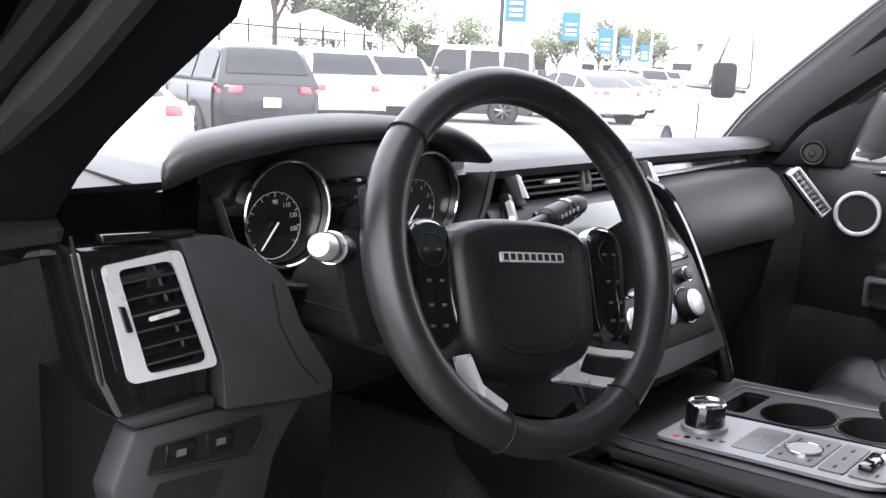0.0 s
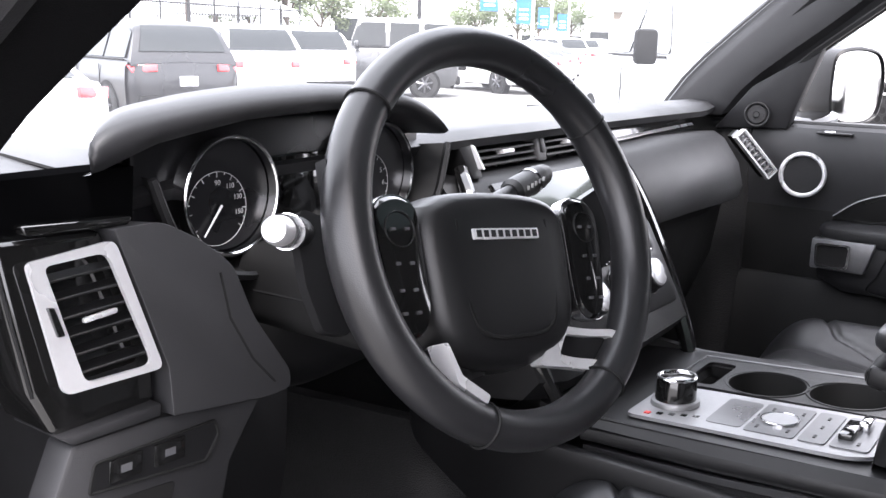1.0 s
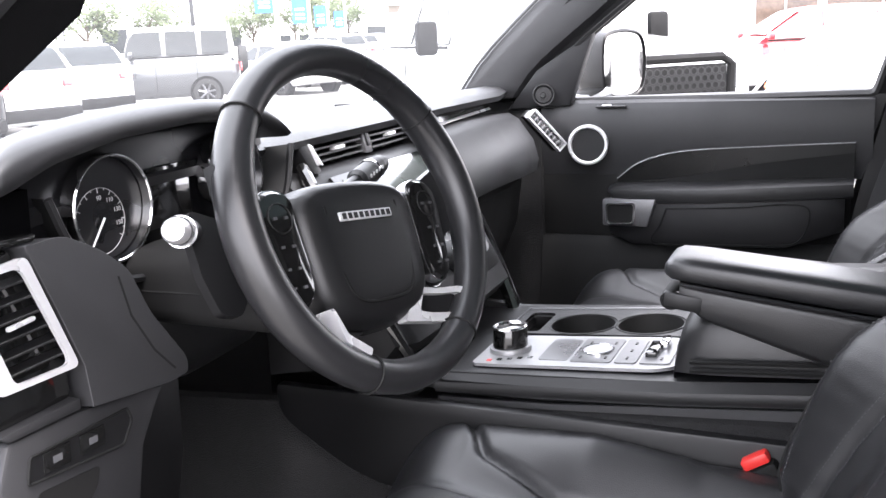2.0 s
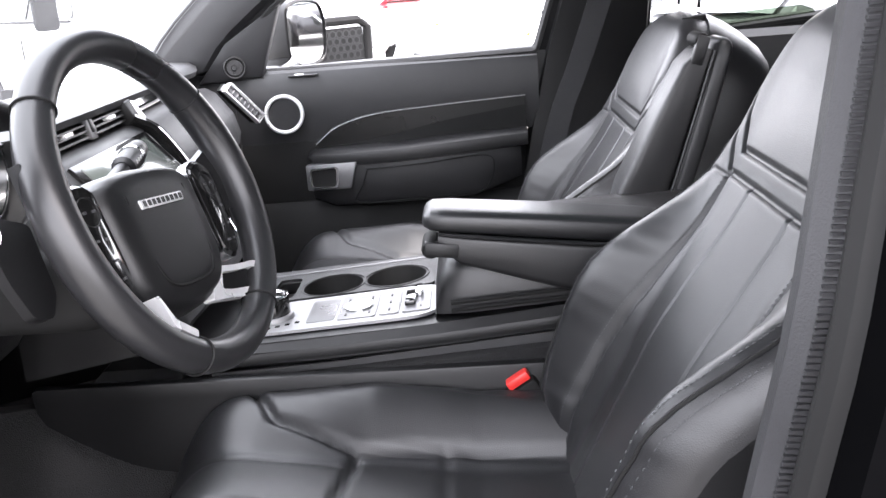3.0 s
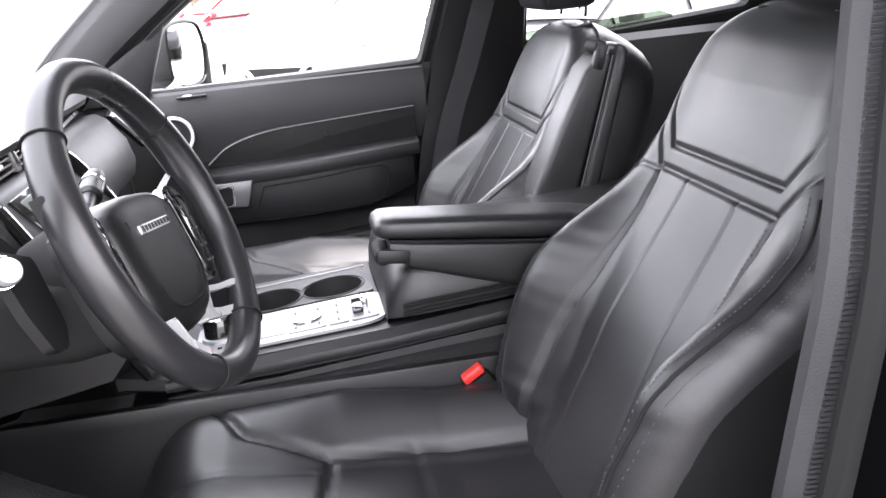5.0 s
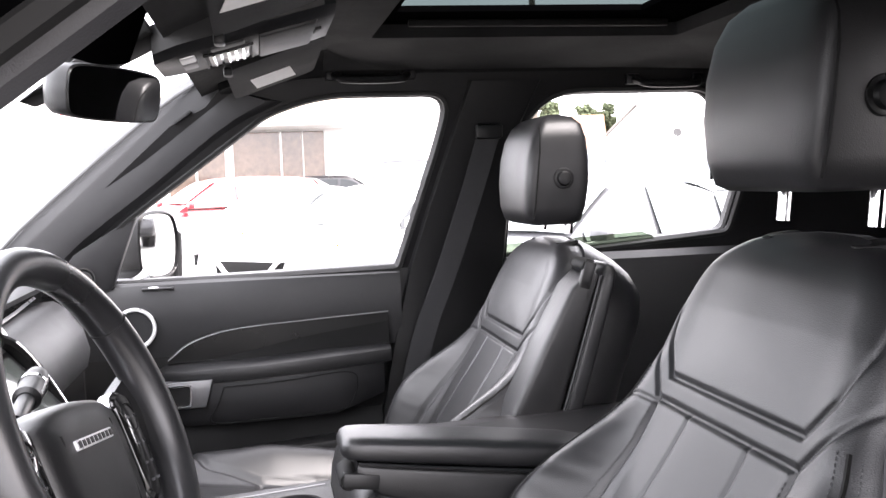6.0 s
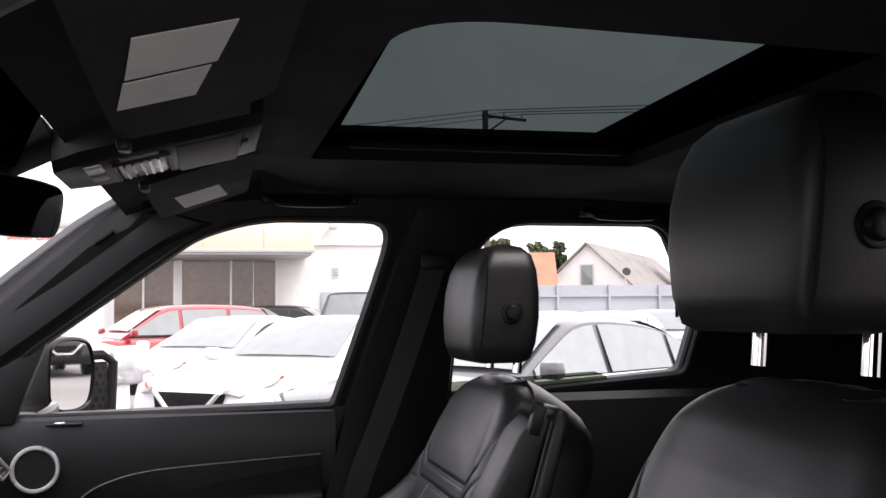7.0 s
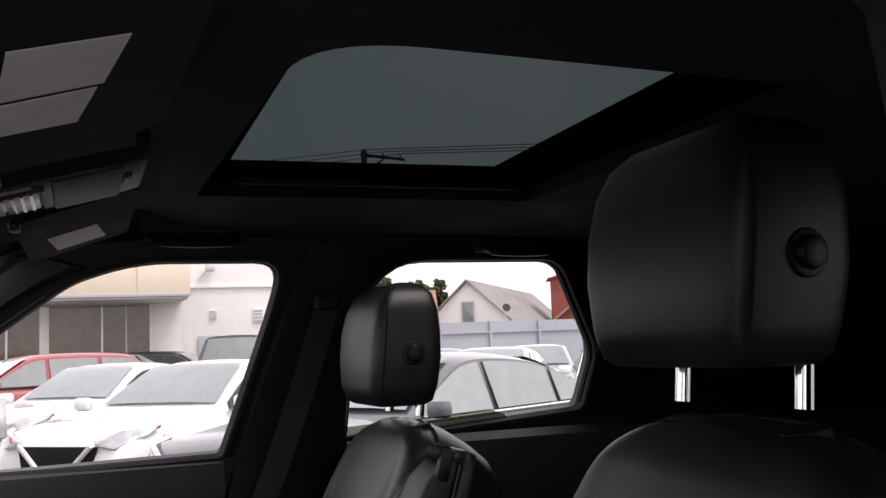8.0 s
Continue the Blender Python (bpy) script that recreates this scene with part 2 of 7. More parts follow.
def hexa(a, b, r=0.0, seg=2):
    """Solid between two quads a and b of four points each."""
    bm = bmesh.new()
    faces(bm, [Vector(p) for p in (*a, *b)], [(0, 1, 2, 3), (7, 6, 5, 4), (0, 4, 5, 1), (1, 5, 6, 2), (2, 6, 7, 3), (3, 7, 4, 0)])
    bmesh.ops.recalc_face_normals(bm, faces=bm.faces[:])
    return bevelled(bm, r, seg)


def prism(points, depth, r=0.0, seg=2):
    """Flat outline of world points, thickened by the vector depth."""
    bm = bmesh.new()
    n = len(points)
    a = [Vector(p) for p in points]
    d = Vector(depth)
    faces(bm, a + [p + d for p in a], [tuple(range(n)), tuple(range(2 * n - 1, n - 1, -1))] + [(i, (i + 1) % n, n + (i + 1) % n, n + i) for i in range(n)])
    bmesh.ops.recalc_face_normals(bm, faces=bm.faces[:])
    return bevelled(bm, r, seg)


def loft(rings, closed=True, caps=True):
    """Skin over rings of equally many points."""
    bm = bmesh.new()
    n, k = len(rings[0]), len(rings)
    quads = []
    for i in range(k - 1):
        for j in range(n if closed else n - 1):
            quads.append((i * n + j, i * n + (j + 1) % n, (i + 1) * n + (j + 1) % n, (i + 1) * n + j))
    if caps and closed:
        quads += [tuple(range(n - 1, -1, -1)), tuple((k - 1) * n + j for j in range(n))]
    return faces(bm, [p for ring in rings for p in ring], quads)


def tube(path, r, seg=8, closed=False, flat=1.0):
    """Round bar along points; r may be a list."""
    pts = [Vector(p) for p in path]
    n = len(pts)
    rs = r if isinstance(r, (list, tuple)) else [r] * n
    rings, up = [], None
    for i, p in enumerate(pts):
        if closed:
            d = pts[(i + 1) % n] - pts[i - 1]
        else:
            d = pts[min(i + 1, n - 1)] - pts[max(i - 1, 0)]
        d.normalize()
        if up is None:
            up = d.orthogonal().normalized()
        up = (up - d * up.dot(d)).normalized()
        side = d.cross(up)
        rings.append([p + (up * math.cos(2 * math.pi * k / seg) + side * math.sin(2 * math.pi * k / seg) * flat) * rs[i] for k in range(seg)])
    if closed:
        return loft(rings + [rings[0]], caps=False)
    return loft(rings)


def disc(c, axis, r0, r1, depth, seg=32, bevel=0.0):
    """Cylinder or cone from c along axis."""
    a = Vector(axis).normalized()
    u = a.orthogonal().normalized()
    w = a.cross(u)
    ring = lambda q, r: [Vector(c) + a * q + (u * math.cos(2 * math.pi * k / seg) + w * math.sin(2 * math.pi * k / seg)) * r for k in range(seg)]
    if bevel:
        return loft([ring(0, r0), ring(depth - bevel, r1), ring(depth - bevel * 0.3, r1 - bevel * 0.3), ring(depth, r1 - bevel)])
    return loft([ring(0, r0), ring(depth, r1)])


def annulus(c, axis, ro, ri, depth, seg=40):
    a = Vector(axis).normalized()
    u = a.orthogonal().normalized()
    w = a.cross(u)
    ring = lambda q, r: [Vector(c) + a * q + (u * math.cos(2 * math.pi * k / seg) + w * math.sin(2 * math.pi * k / seg)) * r for k in range(seg)]
    e = min((ro - ri) * 0.3, depth * 0.4)
    rings = [ring(0, ro), ring(depth - e, ro), ring(depth, ro - e), ring(depth, ri + e), ring(depth - e, ri), ring(0, ri), ring(0, ro)]
    return loft(rings, caps=False)


def spline(points, n):
    """Catmull-Rom curve through points, n samples."""
    p = [Vector(q) for q in points]
    p = [2 * p[0] - p[1]] + p + [2 * p[-1] - p[-2]]
    out = []
    for k in range(n):
        s = k / (n - 1) * (len(p) - 3)
        i = min(int(s), len(p) - 4)
        t = s - i
        a, b, c, d = p[i:i + 4]
        out.append(0.5 * ((2 * b) + (c - a) * t + (2 * a - 5 * b + 4 * c - d) * t * t + (3 * b - a - 3 * c + d) * t ** 3))
    return out


def lerp(table, s):
    """Linear look-up in rows of (s, value)."""
    return float(np.interp(s, [a for a, _ in table], [b for _, b in table]))


# ---- car shell ----
def plate(outer, holes, place, depth):
    """Sheet with openings: 2D outlines, laid into space by place(a, b), thickened by depth(a, b)."""
    bm = bmesh.new()
    loops = []
    for loop in (outer, *holes):
        vs = [bm.verts.new((a, b, 0)) for a, b in loop]
        loops.append(vs)
        for i in range(len(vs)):
            bm.edges.new((vs[i], vs[(i + 1) % len(vs)]))
    bmesh.ops.triangle_fill(bm, use_beauty=True, use_dissolve=False, edges=bm.edges[:])
    flat = [(v.co.x, v.co.y) for v in bm.verts]
    bm.verts.index_update()
    tris = [[v.index for v in f.verts] for f in bm.faces]
    index = {v: v.index for v in bm.verts}
    rims = [[index[v] for v in vs] for vs in loops]
    bm.free()
    n = len(flat)
    front = [Vector(place(a, b)) for a, b in flat]
    back = [p + Vector(depth(a, b)) for p, (a, b) in zip(front, flat)]
    quads = [tuple(t) for t in tris] + [tuple(n + i for i in reversed(t)) for t in tris]
    for rim in rims:
        quads += [(rim[i], rim[(i + 1) % len(rim)], n + rim[(i + 1) % len(rim)], n + rim[i]) for i in range(len(rim))]
    return faces(bmesh.new(), front + back, quads)


def rounded(points, r, n=5):
    """2D outline with rounded corners; r one number or one for each corner."""
    out, k = [], len(points)
    for i, p in enumerate(points):
        a, b, c = (Vector(points[j % k]).to_2d() for j in (i - 1, i, i + 1))
        ri = r[i] if isinstance(r, (list, tuple)) else r
        if ri <= 0:
            out.append((b.x, b.y))
            continue
        p0, p1 = b + (a - b).normalized() * ri, b + (c - b).normalized() * ri
        for s in range(n + 1):
            t = s / n
            q = p0 * (1 - t) ** 2 + b * 2 * t * (1 - t) + p1 * t * t
            out.append((q.x, q.y))
    return out


def side_x(z):
    """Half width of the cabin wall at height z: upright below the belt line, leaning in above it."""
    return 0.83 - 0.35 * max(0.0, z - 1.27)


def side_l(z):
    """Half width of the driver's door flange."""
    return 0.785 - 0.2 * max(0.0, z - 1.27)


FRONT_WINDOW = rounded([(0.56, 1.270), (-0.050, 1.280), (-0.130, 1.545), (-0.152, 1.641), (0.11, 1.641), (0.215, 1.607), (0.50, 1.405), (0.60, 1.31)],
                       [0.01, 0.012, 0.04, 0.055, 0.06, 0.03, 0.02, 0.02])
REAR_WINDOW = rounded([(-0.28, 1.285), (-0.805, 1.324), (-0.825, 1.45), (-0.71, 1.641), (-0.335, 1.641), (-0.285, 1.52)],
                      [0.01, 0.02, 0.03, 0.04, 0.09, 0.03])

body = thing("car_body", "black painted car body shell with open driver door aperture", "car body", kind="structure", at=(0, 0, 0.4))

# Passenger side wall above the belt line, with both window openings.
outer = [(0.78, 1.18), (-1.7, 1.18), (-1.7, 1.72), (-0.9, 1.70), (0.10, 1.672), (0.30, 1.655), (0.33, 1.62)] + \
        [(0.40, 1.585), (0.55, 1.455), (0.66, 1.35), (0.78, 1.26)]
part("side_wall", plate(outer, [FRONT_WINDOW, REAR_WINDOW], lambda y, z: (side_x(z), y, z), lambda y, z: (0.055, 0, 0.01)), hard_trim, body, "black moulded pillar and window surround")
for loop, nm in ((FRONT_WINDOW, "front"), (REAR_WINDOW, "rear")):
    ring = [(side_x(z) + 0.004, y, z) for y, z in loop]
    part("window_seal", tube(ring, 0.007, 6, closed=True), rubber, body, "black rubber window seal")
    ring = [(side_x(z) + 0.028, y * 1.0, z) for y, z in loop]
    part("window_seal", tube(ring, 0.008, 6, closed=True), rubber, body)
# Pillar trim behind the front window.
pil = [[(side_x(z) - 0.012, y0, z), (side_x(z) - 0.02, (y0 + y1) / 2, z), (side_x(z) - 0.012, y1, z), (side_x(z) + 0.01, y1 - 0.01, z), (side_x(z) + 0.01, y0 + 0.01, z)]
       for z, y0, y1 in ((0.75, 0.02, -0.26), (0.95, 0.0, -0.265), (1.10, -0.030, -0.27), (1.27, -0.072, -0.275), (1.42, -0.115, -0.28), (1.58, -0.165, -0.295), (1.66, -0.19, -0.33))]
part("b_pillar_trim", loft(pil), hard_trim, body, "black plastic pillar trim")

# Windscreen pillars, both sides.
A_FRONT = [(0.815, 0.775, 1.30), (0.795, 0.70, 1.385), (0.765, 0.53, 1.528), (0.735, 0.40, 1.628), (0.715, 0.325, 1.672)]
A_REAR = [(0.815, 0.62, 1.30), (0.805, 0.565, 1.365), (0.775, 0.42, 1.465), (0.735, 0.275, 1.575), (0.71, 0.18, 1.628)]
for sgn in (1, -1):
    f, r_ = spline(A_FRONT, 12), spline(A_REAR, 12)
    rings = []
    for k, (p, q) in enumerate(zip(f, r_)):
        bulge = 1 - max(0.0, (k - 5) / 6)
        inn = Vector((-0.022, -0.01, -0.012)) if sgn > 0 else Vector((-0.110 * bulge, -0.050 * bulge, -0.012))
        if sgn < 0:
            up_ = 1 - bulge
            p, q = p + Vector((0.05, 0, 0.03)) * up_, q + Vector((0.06, 0, 0.045)) * up_
        out = Vector((0.06, 0.02, 0.02))
        rings.append([Vector((sgn * v.x, v.y, v.z)) for v in (p + Vector((0, 0.004, 0)), p * 0.6 + q * 0.4 + inn, p * 0.3 + q * 0.7 + inn, q + Vector((-0.004, 0, 0)), q + out, p + out)])
    # Driver's pillar takes the shade-darkened cloth, the lit passenger pillar the lighter trim.
    part("windscreen_pillar", loft(rings), soft_trim if sgn > 0 else shaded_pillar_cloth, body, "dark grey cloth-wrapped windscreen pillar")
    e = [Vector((sgn * (p.x - 0.006), p.y + 0.008, p.z)) for p in f]
    part("windscreen_seal", tube(e, 0.0035, 6), rubber, body)
clip_at = Vector((0.728, 0.375, 1.60))
part("airbag_badge", hexa([clip_at + Vector(v) for v in ((-0.026, 0.016, -0.006), (-0.026, -0.016, 0.016), (-0.026, -0.019, 0.010), (-0.026, 0.013, -0.012))],
                          [clip_at + Vector(v) for v in ((-0.008, 0.016, -0.006), (-0.008, -0.016, 0.016), (-0.008, -0.019, 0.010), (-0.008, 0.013, -0.012))], 0.001), hard_trim, body, "small embossed grey badge")

# Driver side: aperture without its door, seal along the edge.
APERTURE = rounded([(0.74, 1.28), (0.74, 0.62), (0.043, 0.60), (-0.012, 0.95), (-0.076, 1.27), (-0.127, 1.52), (-0.132, 1.660), (0.10, 1.668), (0.26, 1.60), (0.50, 1.415)],
                   [0.04, 0.06, 0.06, 0.1, 0.08, 0.1, 0.07, 0.06, 0.03, 0.03])
outer_l = [(0.92, 0.45), (-1.7, 0.45), (-1.7, 1.60), (-0.9, 1.71), (0.10, 1.72), (0.36, 1.65), (0.56, 1.48), (0.70, 1.37), (0.92, 1.28)]
REAR_LEFT = rounded([(-0.40, 1.29), (-1.05, 1.31), (-1.02, 1.47), (-0.90, 1.60), (-0.46, 1.61), (-0.40, 1.50)], 0.03)
part("side_wall", plate(outer_l, [APERTURE, REAR_LEFT], lambda y, z: (-side_l(z) - 0.012, y, z), lambda y, z: (-0.06, 0, 0.0)), unlit_black, body, "black painted door frame, shade in its colour")
trim_l = [(0.80, 0.50), (-1.7, 0.50), (-1.7, 1.58), (-0.9, 1.69), (0.10, 1.70), (0.34, 1.63), (0.52, 1.47), (0.66, 1.35), (0.80, 1.26)]
part("inner_side_trim", plate(trim_l, [APERTURE, REAR_LEFT], lambda y, z: (-side_l(z) + 0.008, y, z), lambda y, z: (-0.018, 0, 0)), shaded_pillar_cloth, body)
seal_pts = [(-side_l(z) + 0.002, y, z) for y, z in APERTURE]
part("door_seal", tube(seal_pts, 0.020, 10, closed=True), seal_fabric, body, "thick black flocked door seal")
seal2 = [(-side_l(z) - 0.030, y, z) for y, z in APERTURE]
part("door_seal_lip", tube(seal2, 0.012, 8, closed=True), dark_void, body, "black rubber sealing lip")
st = bmesh.new()
for i in range(len(APERTURE)):
    (y0, z0), (y1, z1) = APERTURE[i], APERTURE[(i + 1) % len(APERTURE)]
    if y0 < 0.0 and z0 > 0.9 and y1 < 0.0:
        k = max(1, int(math.hypot(y1 - y0, z1 - z0) / 0.0034))
        for j in range(k):
            t = j / k
            y, z = y0 + (y1 - y0) * t, z0 + (z1 - z0) * t
            b = box((-side_l(z) - 0.0158, y + 0.010, z), (0.0030, 0.007, 0.0018))
            base = [st.verts.new(v.co) for v in b.verts]
            b.verts.index_update()
            for f_ in b.faces:
                st.faces.new([base[v.index] for v in f_.verts])
            b.free()
tagged(part("seal_ribs", st, seal_fabric, body), kind="stuff")

# The driver's door stands wide open beside the windscreen pillar.
swung = thing("driver_door", "black driver door standing wide open", "door", at=(-0.92, 0.84, 0.45))
DM = Matrix.Translation((-0.93, 0.84, 0)) @ pose(0, 0, 0, 0, 0, 160)
part("door_panel", moved(box((0.54, 0.0, 0.86), (1.06, 0.14, 0.86), 0.03), DM), body_black, swung)
part("door_lining", moved(box((0.54, 0.08, 0.86), (1.00, 0.04, 0.80), 0.015), DM), hard_trim, swung)
part("door_armrest", moved(box((0.50, 0.12, 0.98), (0.60, 0.07, 0.09), 0.02), DM), hard_trim, swung)
part("window_frame", tube([DM @ Vector(p) for p in ((0.03, 0, 1.27), (0.42, 0, 1.58), (0.60, 0, 1.66), (1.00, 0, 1.66), (1.05, 0, 1.28))], 0.028, 8), body_black, swung)
dg_ = part("window_pane", prism([DM @ Vector(p) for p in ((0.05, 0, 1.27), (0.42, 0, 1.57), (0.60, 0, 1.65), (0.99, 0, 1.65), (1.04, 0, 1.27))], DM.to_3x3() @ Vector((0, 0.004, 0))), win_clear, swung, smooth=0)
dg_.visible_shadow = False

# Floor, rear end and front bulkhead close the cabin.
part("cabin_floor", box((0, -0.35, 0.60), (1.66, 2.7, 0.04)), carpet, body, "black carpeted cabin floor")
part("rear_wall", box((0, -1.72, 1.15), (1.66, 0.05, 1.22)), headlining, body)
part("bulkhead", box((0, 1.02, 0.92), (1.62, 0.06, 0.66)), carpet, body, "black carpeted footwell bulkhead")
part("bonnet", loft([[(x, y, z + 0.05 * (1 - (x / 0.85) ** 2)) for x in np.linspace(-0.88, 0.88, 13)] for y, z in ((0.98, 1.19), (1.3, 1.17), (1.7, 1.12), (1.95, 1.02), (2.0, 0.8), (2.0, 0.35))], closed=False), body_black, body, "glossy black car bonnet")
part("outer_sill", box((-0.87, -0.3, 0.50), (0.12, 2.6, 0.16), 0.03), body_black, body)
part("front_wing", hexa([(-0.95, 0.93, 1.22), (-0.95, 2.0, 0.95), (-0.95, 2.0, 0.4), (-0.95, 0.93, 0.4)], [(-0.84, 0.93, 1.25), (-0.84, 2.0, 1.0), (-0.84, 2.0, 0.4), (-0.84, 0.93, 0.4)], 0.02), body_black, body)
part("front_wing", hexa([(0.95, 0.80, 1.22), (0.95, 2.0, 0.95), (0.95, 2.0, 0.4), (0.95, 0.80, 0.4)], [(0.84, 0.80, 1.25), (0.84, 2.0, 1.0), (0.84, 2.0, 0.4), (0.84, 0.80, 0.4)], 0.02), body_black, body)

# Ceiling with the roof-window opening; it dips towards the windscreen header.
def ceil_z(x, y):
    z = 1.712 - 0.03 * max(0.0, -0.5 - y)
    return z - 0.9 * max(0.0, abs(x) - 0.60) ** 1.2


ROOF_HOLE = rounded([(-0.311, 0.036), (0.456, 0.036), (0.445, -0.515), (-0.280, -0.50)], [0.10, 0.012, 0.012, 0.012], 8)
co = []
for x in np.linspace(-0.66, 0.66, 23):
    co.append((float(x), 0.105))
co += [(0.66, float(y)) for y in np.linspace(0.0, -1.7, 8)]
co += [(float(x), -1.7) for x in np.linspace(0.6, -0.6, 9)]
co += [(-0.66, float(y)) for y in np.linspace(-1.7, 0.0, 8)]
inner = [(x, y) for x, y in ROOF_HOLE]
ceiling = part("ceiling", plate(co, [inner], lambda x, y: (x, y, ceil_z(x, y)), lambda x, y: (0, 0, 0.030)), headlining)
tagged(ceiling, "black cloth headlining with a roof window opening", "ceiling", kind="structure")
for sgn in (1, -1):
    dip = lambda y, k: k * max(0, y - 0.12)
    if sgn > 0:
        section = lambda y: ((0.60, 1.712 - dip(y, 0.4)), (0.655, 1.70 - dip(y, 0.3)), (0.695, 1.672 - dip(y, 0.15)), (0.712, 1.640), (0.75, 1.66), (0.70, 1.76), (0.60, 1.76))
    else:
        section = lambda y: ((0.60, 1.712 - dip(y, 0.4)), (0.70, 1.700 - dip(y, 0.35)), (0.77, 1.685 - dip(y, 0.35)), (0.81, 1.668 - dip(y, 0.35)), (0.82, 1.70), (0.70, 1.76), (0.60, 1.76))
    cove = [[(sgn * x, y, z) for x, z in section(y)] for y in np.linspace(0.30, -1.7, 24)]
    part("roof_rail_trim", loft(cove), headlining, body, "black cloth-covered roof rail")
part("windscreen_header", loft([[(x, y, z) for y, z in ((0.10, 1.712), (0.14, 1.708), (0.20, 1.692), (0.28, 1.662), (0.335, 1.640), (0.345, 1.66), (0.345, 1.76), (0.10, 1.76))] for x in np.linspace(-0.70, 0.70, 15)]), headlining, body, "black cloth windscreen header")
# Added lip darkens the windscreen's top on the driver's side; not a known part.
part("header_lip", loft([[(x, 0.335, 1.668), (x, 0.352, 1.668), (x, 0.372, zb), (x, 0.360, zb - 0.002)] for x, zb in ((-0.66, 1.560), (-0.50, 1.565), (-0.34, 1.577), (-0.22, 1.592), (-0.165, 1.600), (-0.150, 1.618), (-0.135, 1.640))]), unlit_black, body, "black lip under the windscreen header")
roofglass = thing("roof_window", "dark tinted glass roof window in a black frame", "roof window", kind="structure", at=(0, -0.28, 1.75))
g = part("pane", box((0, -0.265, 1.757), (1.14, 0.65, 0.005)), roof_glass, roofglass, "dark tinted roof glass")
g.visible_shadow = False
fr_o = [(-0.58, 0.06), (0.58, 0.06), (0.58, -0.60), (-0.58, -0.60)]
GLASS_HOLE = [(-0.50, 0.028), (0.334, 0.008), (0.320, -0.400), (-0.50, -0.364)]
part("frame", plate(fr_o, [GLASS_HOLE], lambda x, y: (x, y, 1.735), lambda x, y: (0, 0, 0.010)), unlit_black, roofglass, "black frit edge")
part("kick_panel", box((0.822, 0.85, 0.92), (0.03, 0.5, 0.72)), carpet, body, "carpeted kick panel")
part("kick_panel", box((-0.822, 0.88, 0.92), (0.03, 0.36, 0.72)), carpet, body)
part("side_rail", box((0.40, -0.25, 1.728), (0.012, 0.46, 0.012), 0.003), dark_void, roofglass)
part("roof_skin", plate([(-0.74, 0.34), (0.74, 0.34), (0.74, -1.75), (-0.74, -1.75)], [[(-0.55, 0.04), (0.55, 0.04), (0.55, -0.575), (-0.55, -0.575)]], lambda x, y: (x, y, 1.765), lambda x, y: (0, 0, 0.01)), body_black, body)

# Windscreen glass.
wsg = [[(x, 0.33 + 0.045 * (1 - (x / 0.72) ** 2), 1.678) for x in np.linspace(-0.72, 0.72, 9)], [(x * 1.1, 0.80 + 0.17 * (1 - (x / 0.72) ** 2), 1.265) for x in np.linspace(-0.72, 0.72, 9)]]
ws = part("windscreen", loft(wsg, closed=False), screen_clear)
tagged(ws, "clear laminated car windscreen", "windscreen", kind="structure")
ws.visible_shadow = False

# ---- dashboard ----
dash = thing("dashboard", "black dashboard with soft padded top and glossy black trim", "dashboard", at=(0, 0.6, 0.9),
             set_in=Matrix(((0.975, 0, 0, 0), (0, 1, 0, 0.010), (0, 0, 0.965, 0.0505), (0, 0, 0, 1))))


def dash_top_z(x):
    return 1.318 - 0.012 * abs(x) ** 2


# Padded top running from door to door under the windscreen.
rows = []
for x in np.linspace(-0.80, 0.80, 33):
    k = abs(x) / 0.8
    yb = 0.975 - 0.17 * k ** 2
    yr = 0.585 + 0.03 * max(0, x)
    if x > 0.62:
        yr += (x - 0.62) * 0.25
    z = dash_top_z(x)
    up_ = 0.034 * min(1.0, max(0.0, (-x - 0.48) / 0.12))
    dn = up_ * 0.28
    rows.append([(x, yb, 1.262 + up_ * 1.3), (x, yb - 0.05, 1.285 + up_ * 1.15), (x, (yb + yr) / 2, z - 0.004 + up_ * 0.55), (x, yr + 0.05, z - dn * 0.3), (x, yr + 0.015, z - 0.003 - dn), (x, yr, z - 0.012 - dn), (x, yr + 0.004, z - 0.022 - dn), (x, yr + 0.05, z - 0.03), (x, yb, 1.20)])
part("top_pad", loft(rows), soft_trim, dash, "grey-black grained soft top pad")
for sx in (-0.615,):
    part("pad_seam", tube([(sx, 0.586, 1.296), (sx - 0.004, 0.602, 1.3035), (sx - 0.012, 0.636, 1.3115), (sx - 0.03, 0.70, 1.322)], 0.0022, 6), dark_void, dash)
# Recessed dark channel under the top pad.
part("channel", loft([[(x, y + 0.02, 1.295), (x, y + 0.06, 1.29), (x, y + 0.06, 1.262), (x, y + 0.012, 1.266)] for x, y in ((-0.74, 0.60), (-0.5, 0.60), (0.3, 0.605), (0.6, 0.62), (0.74, 0.66))]), gloss_black, dash, "glossy black recessed strip")
part("chrome_strip", loft([[(x, y, z), (x, y + 0.004, z + 0.004), (x, y + 0.006, z - 0.002)] for x, y, z in ((0.165, 0.598, 1.272), (0.4, 0.606, 1.276), (0.62, 0.625, 1.275))]), satin, dash, "thin satin trim strip")

# Passenger side: bulging padded panel and glove box below it.
prof = []
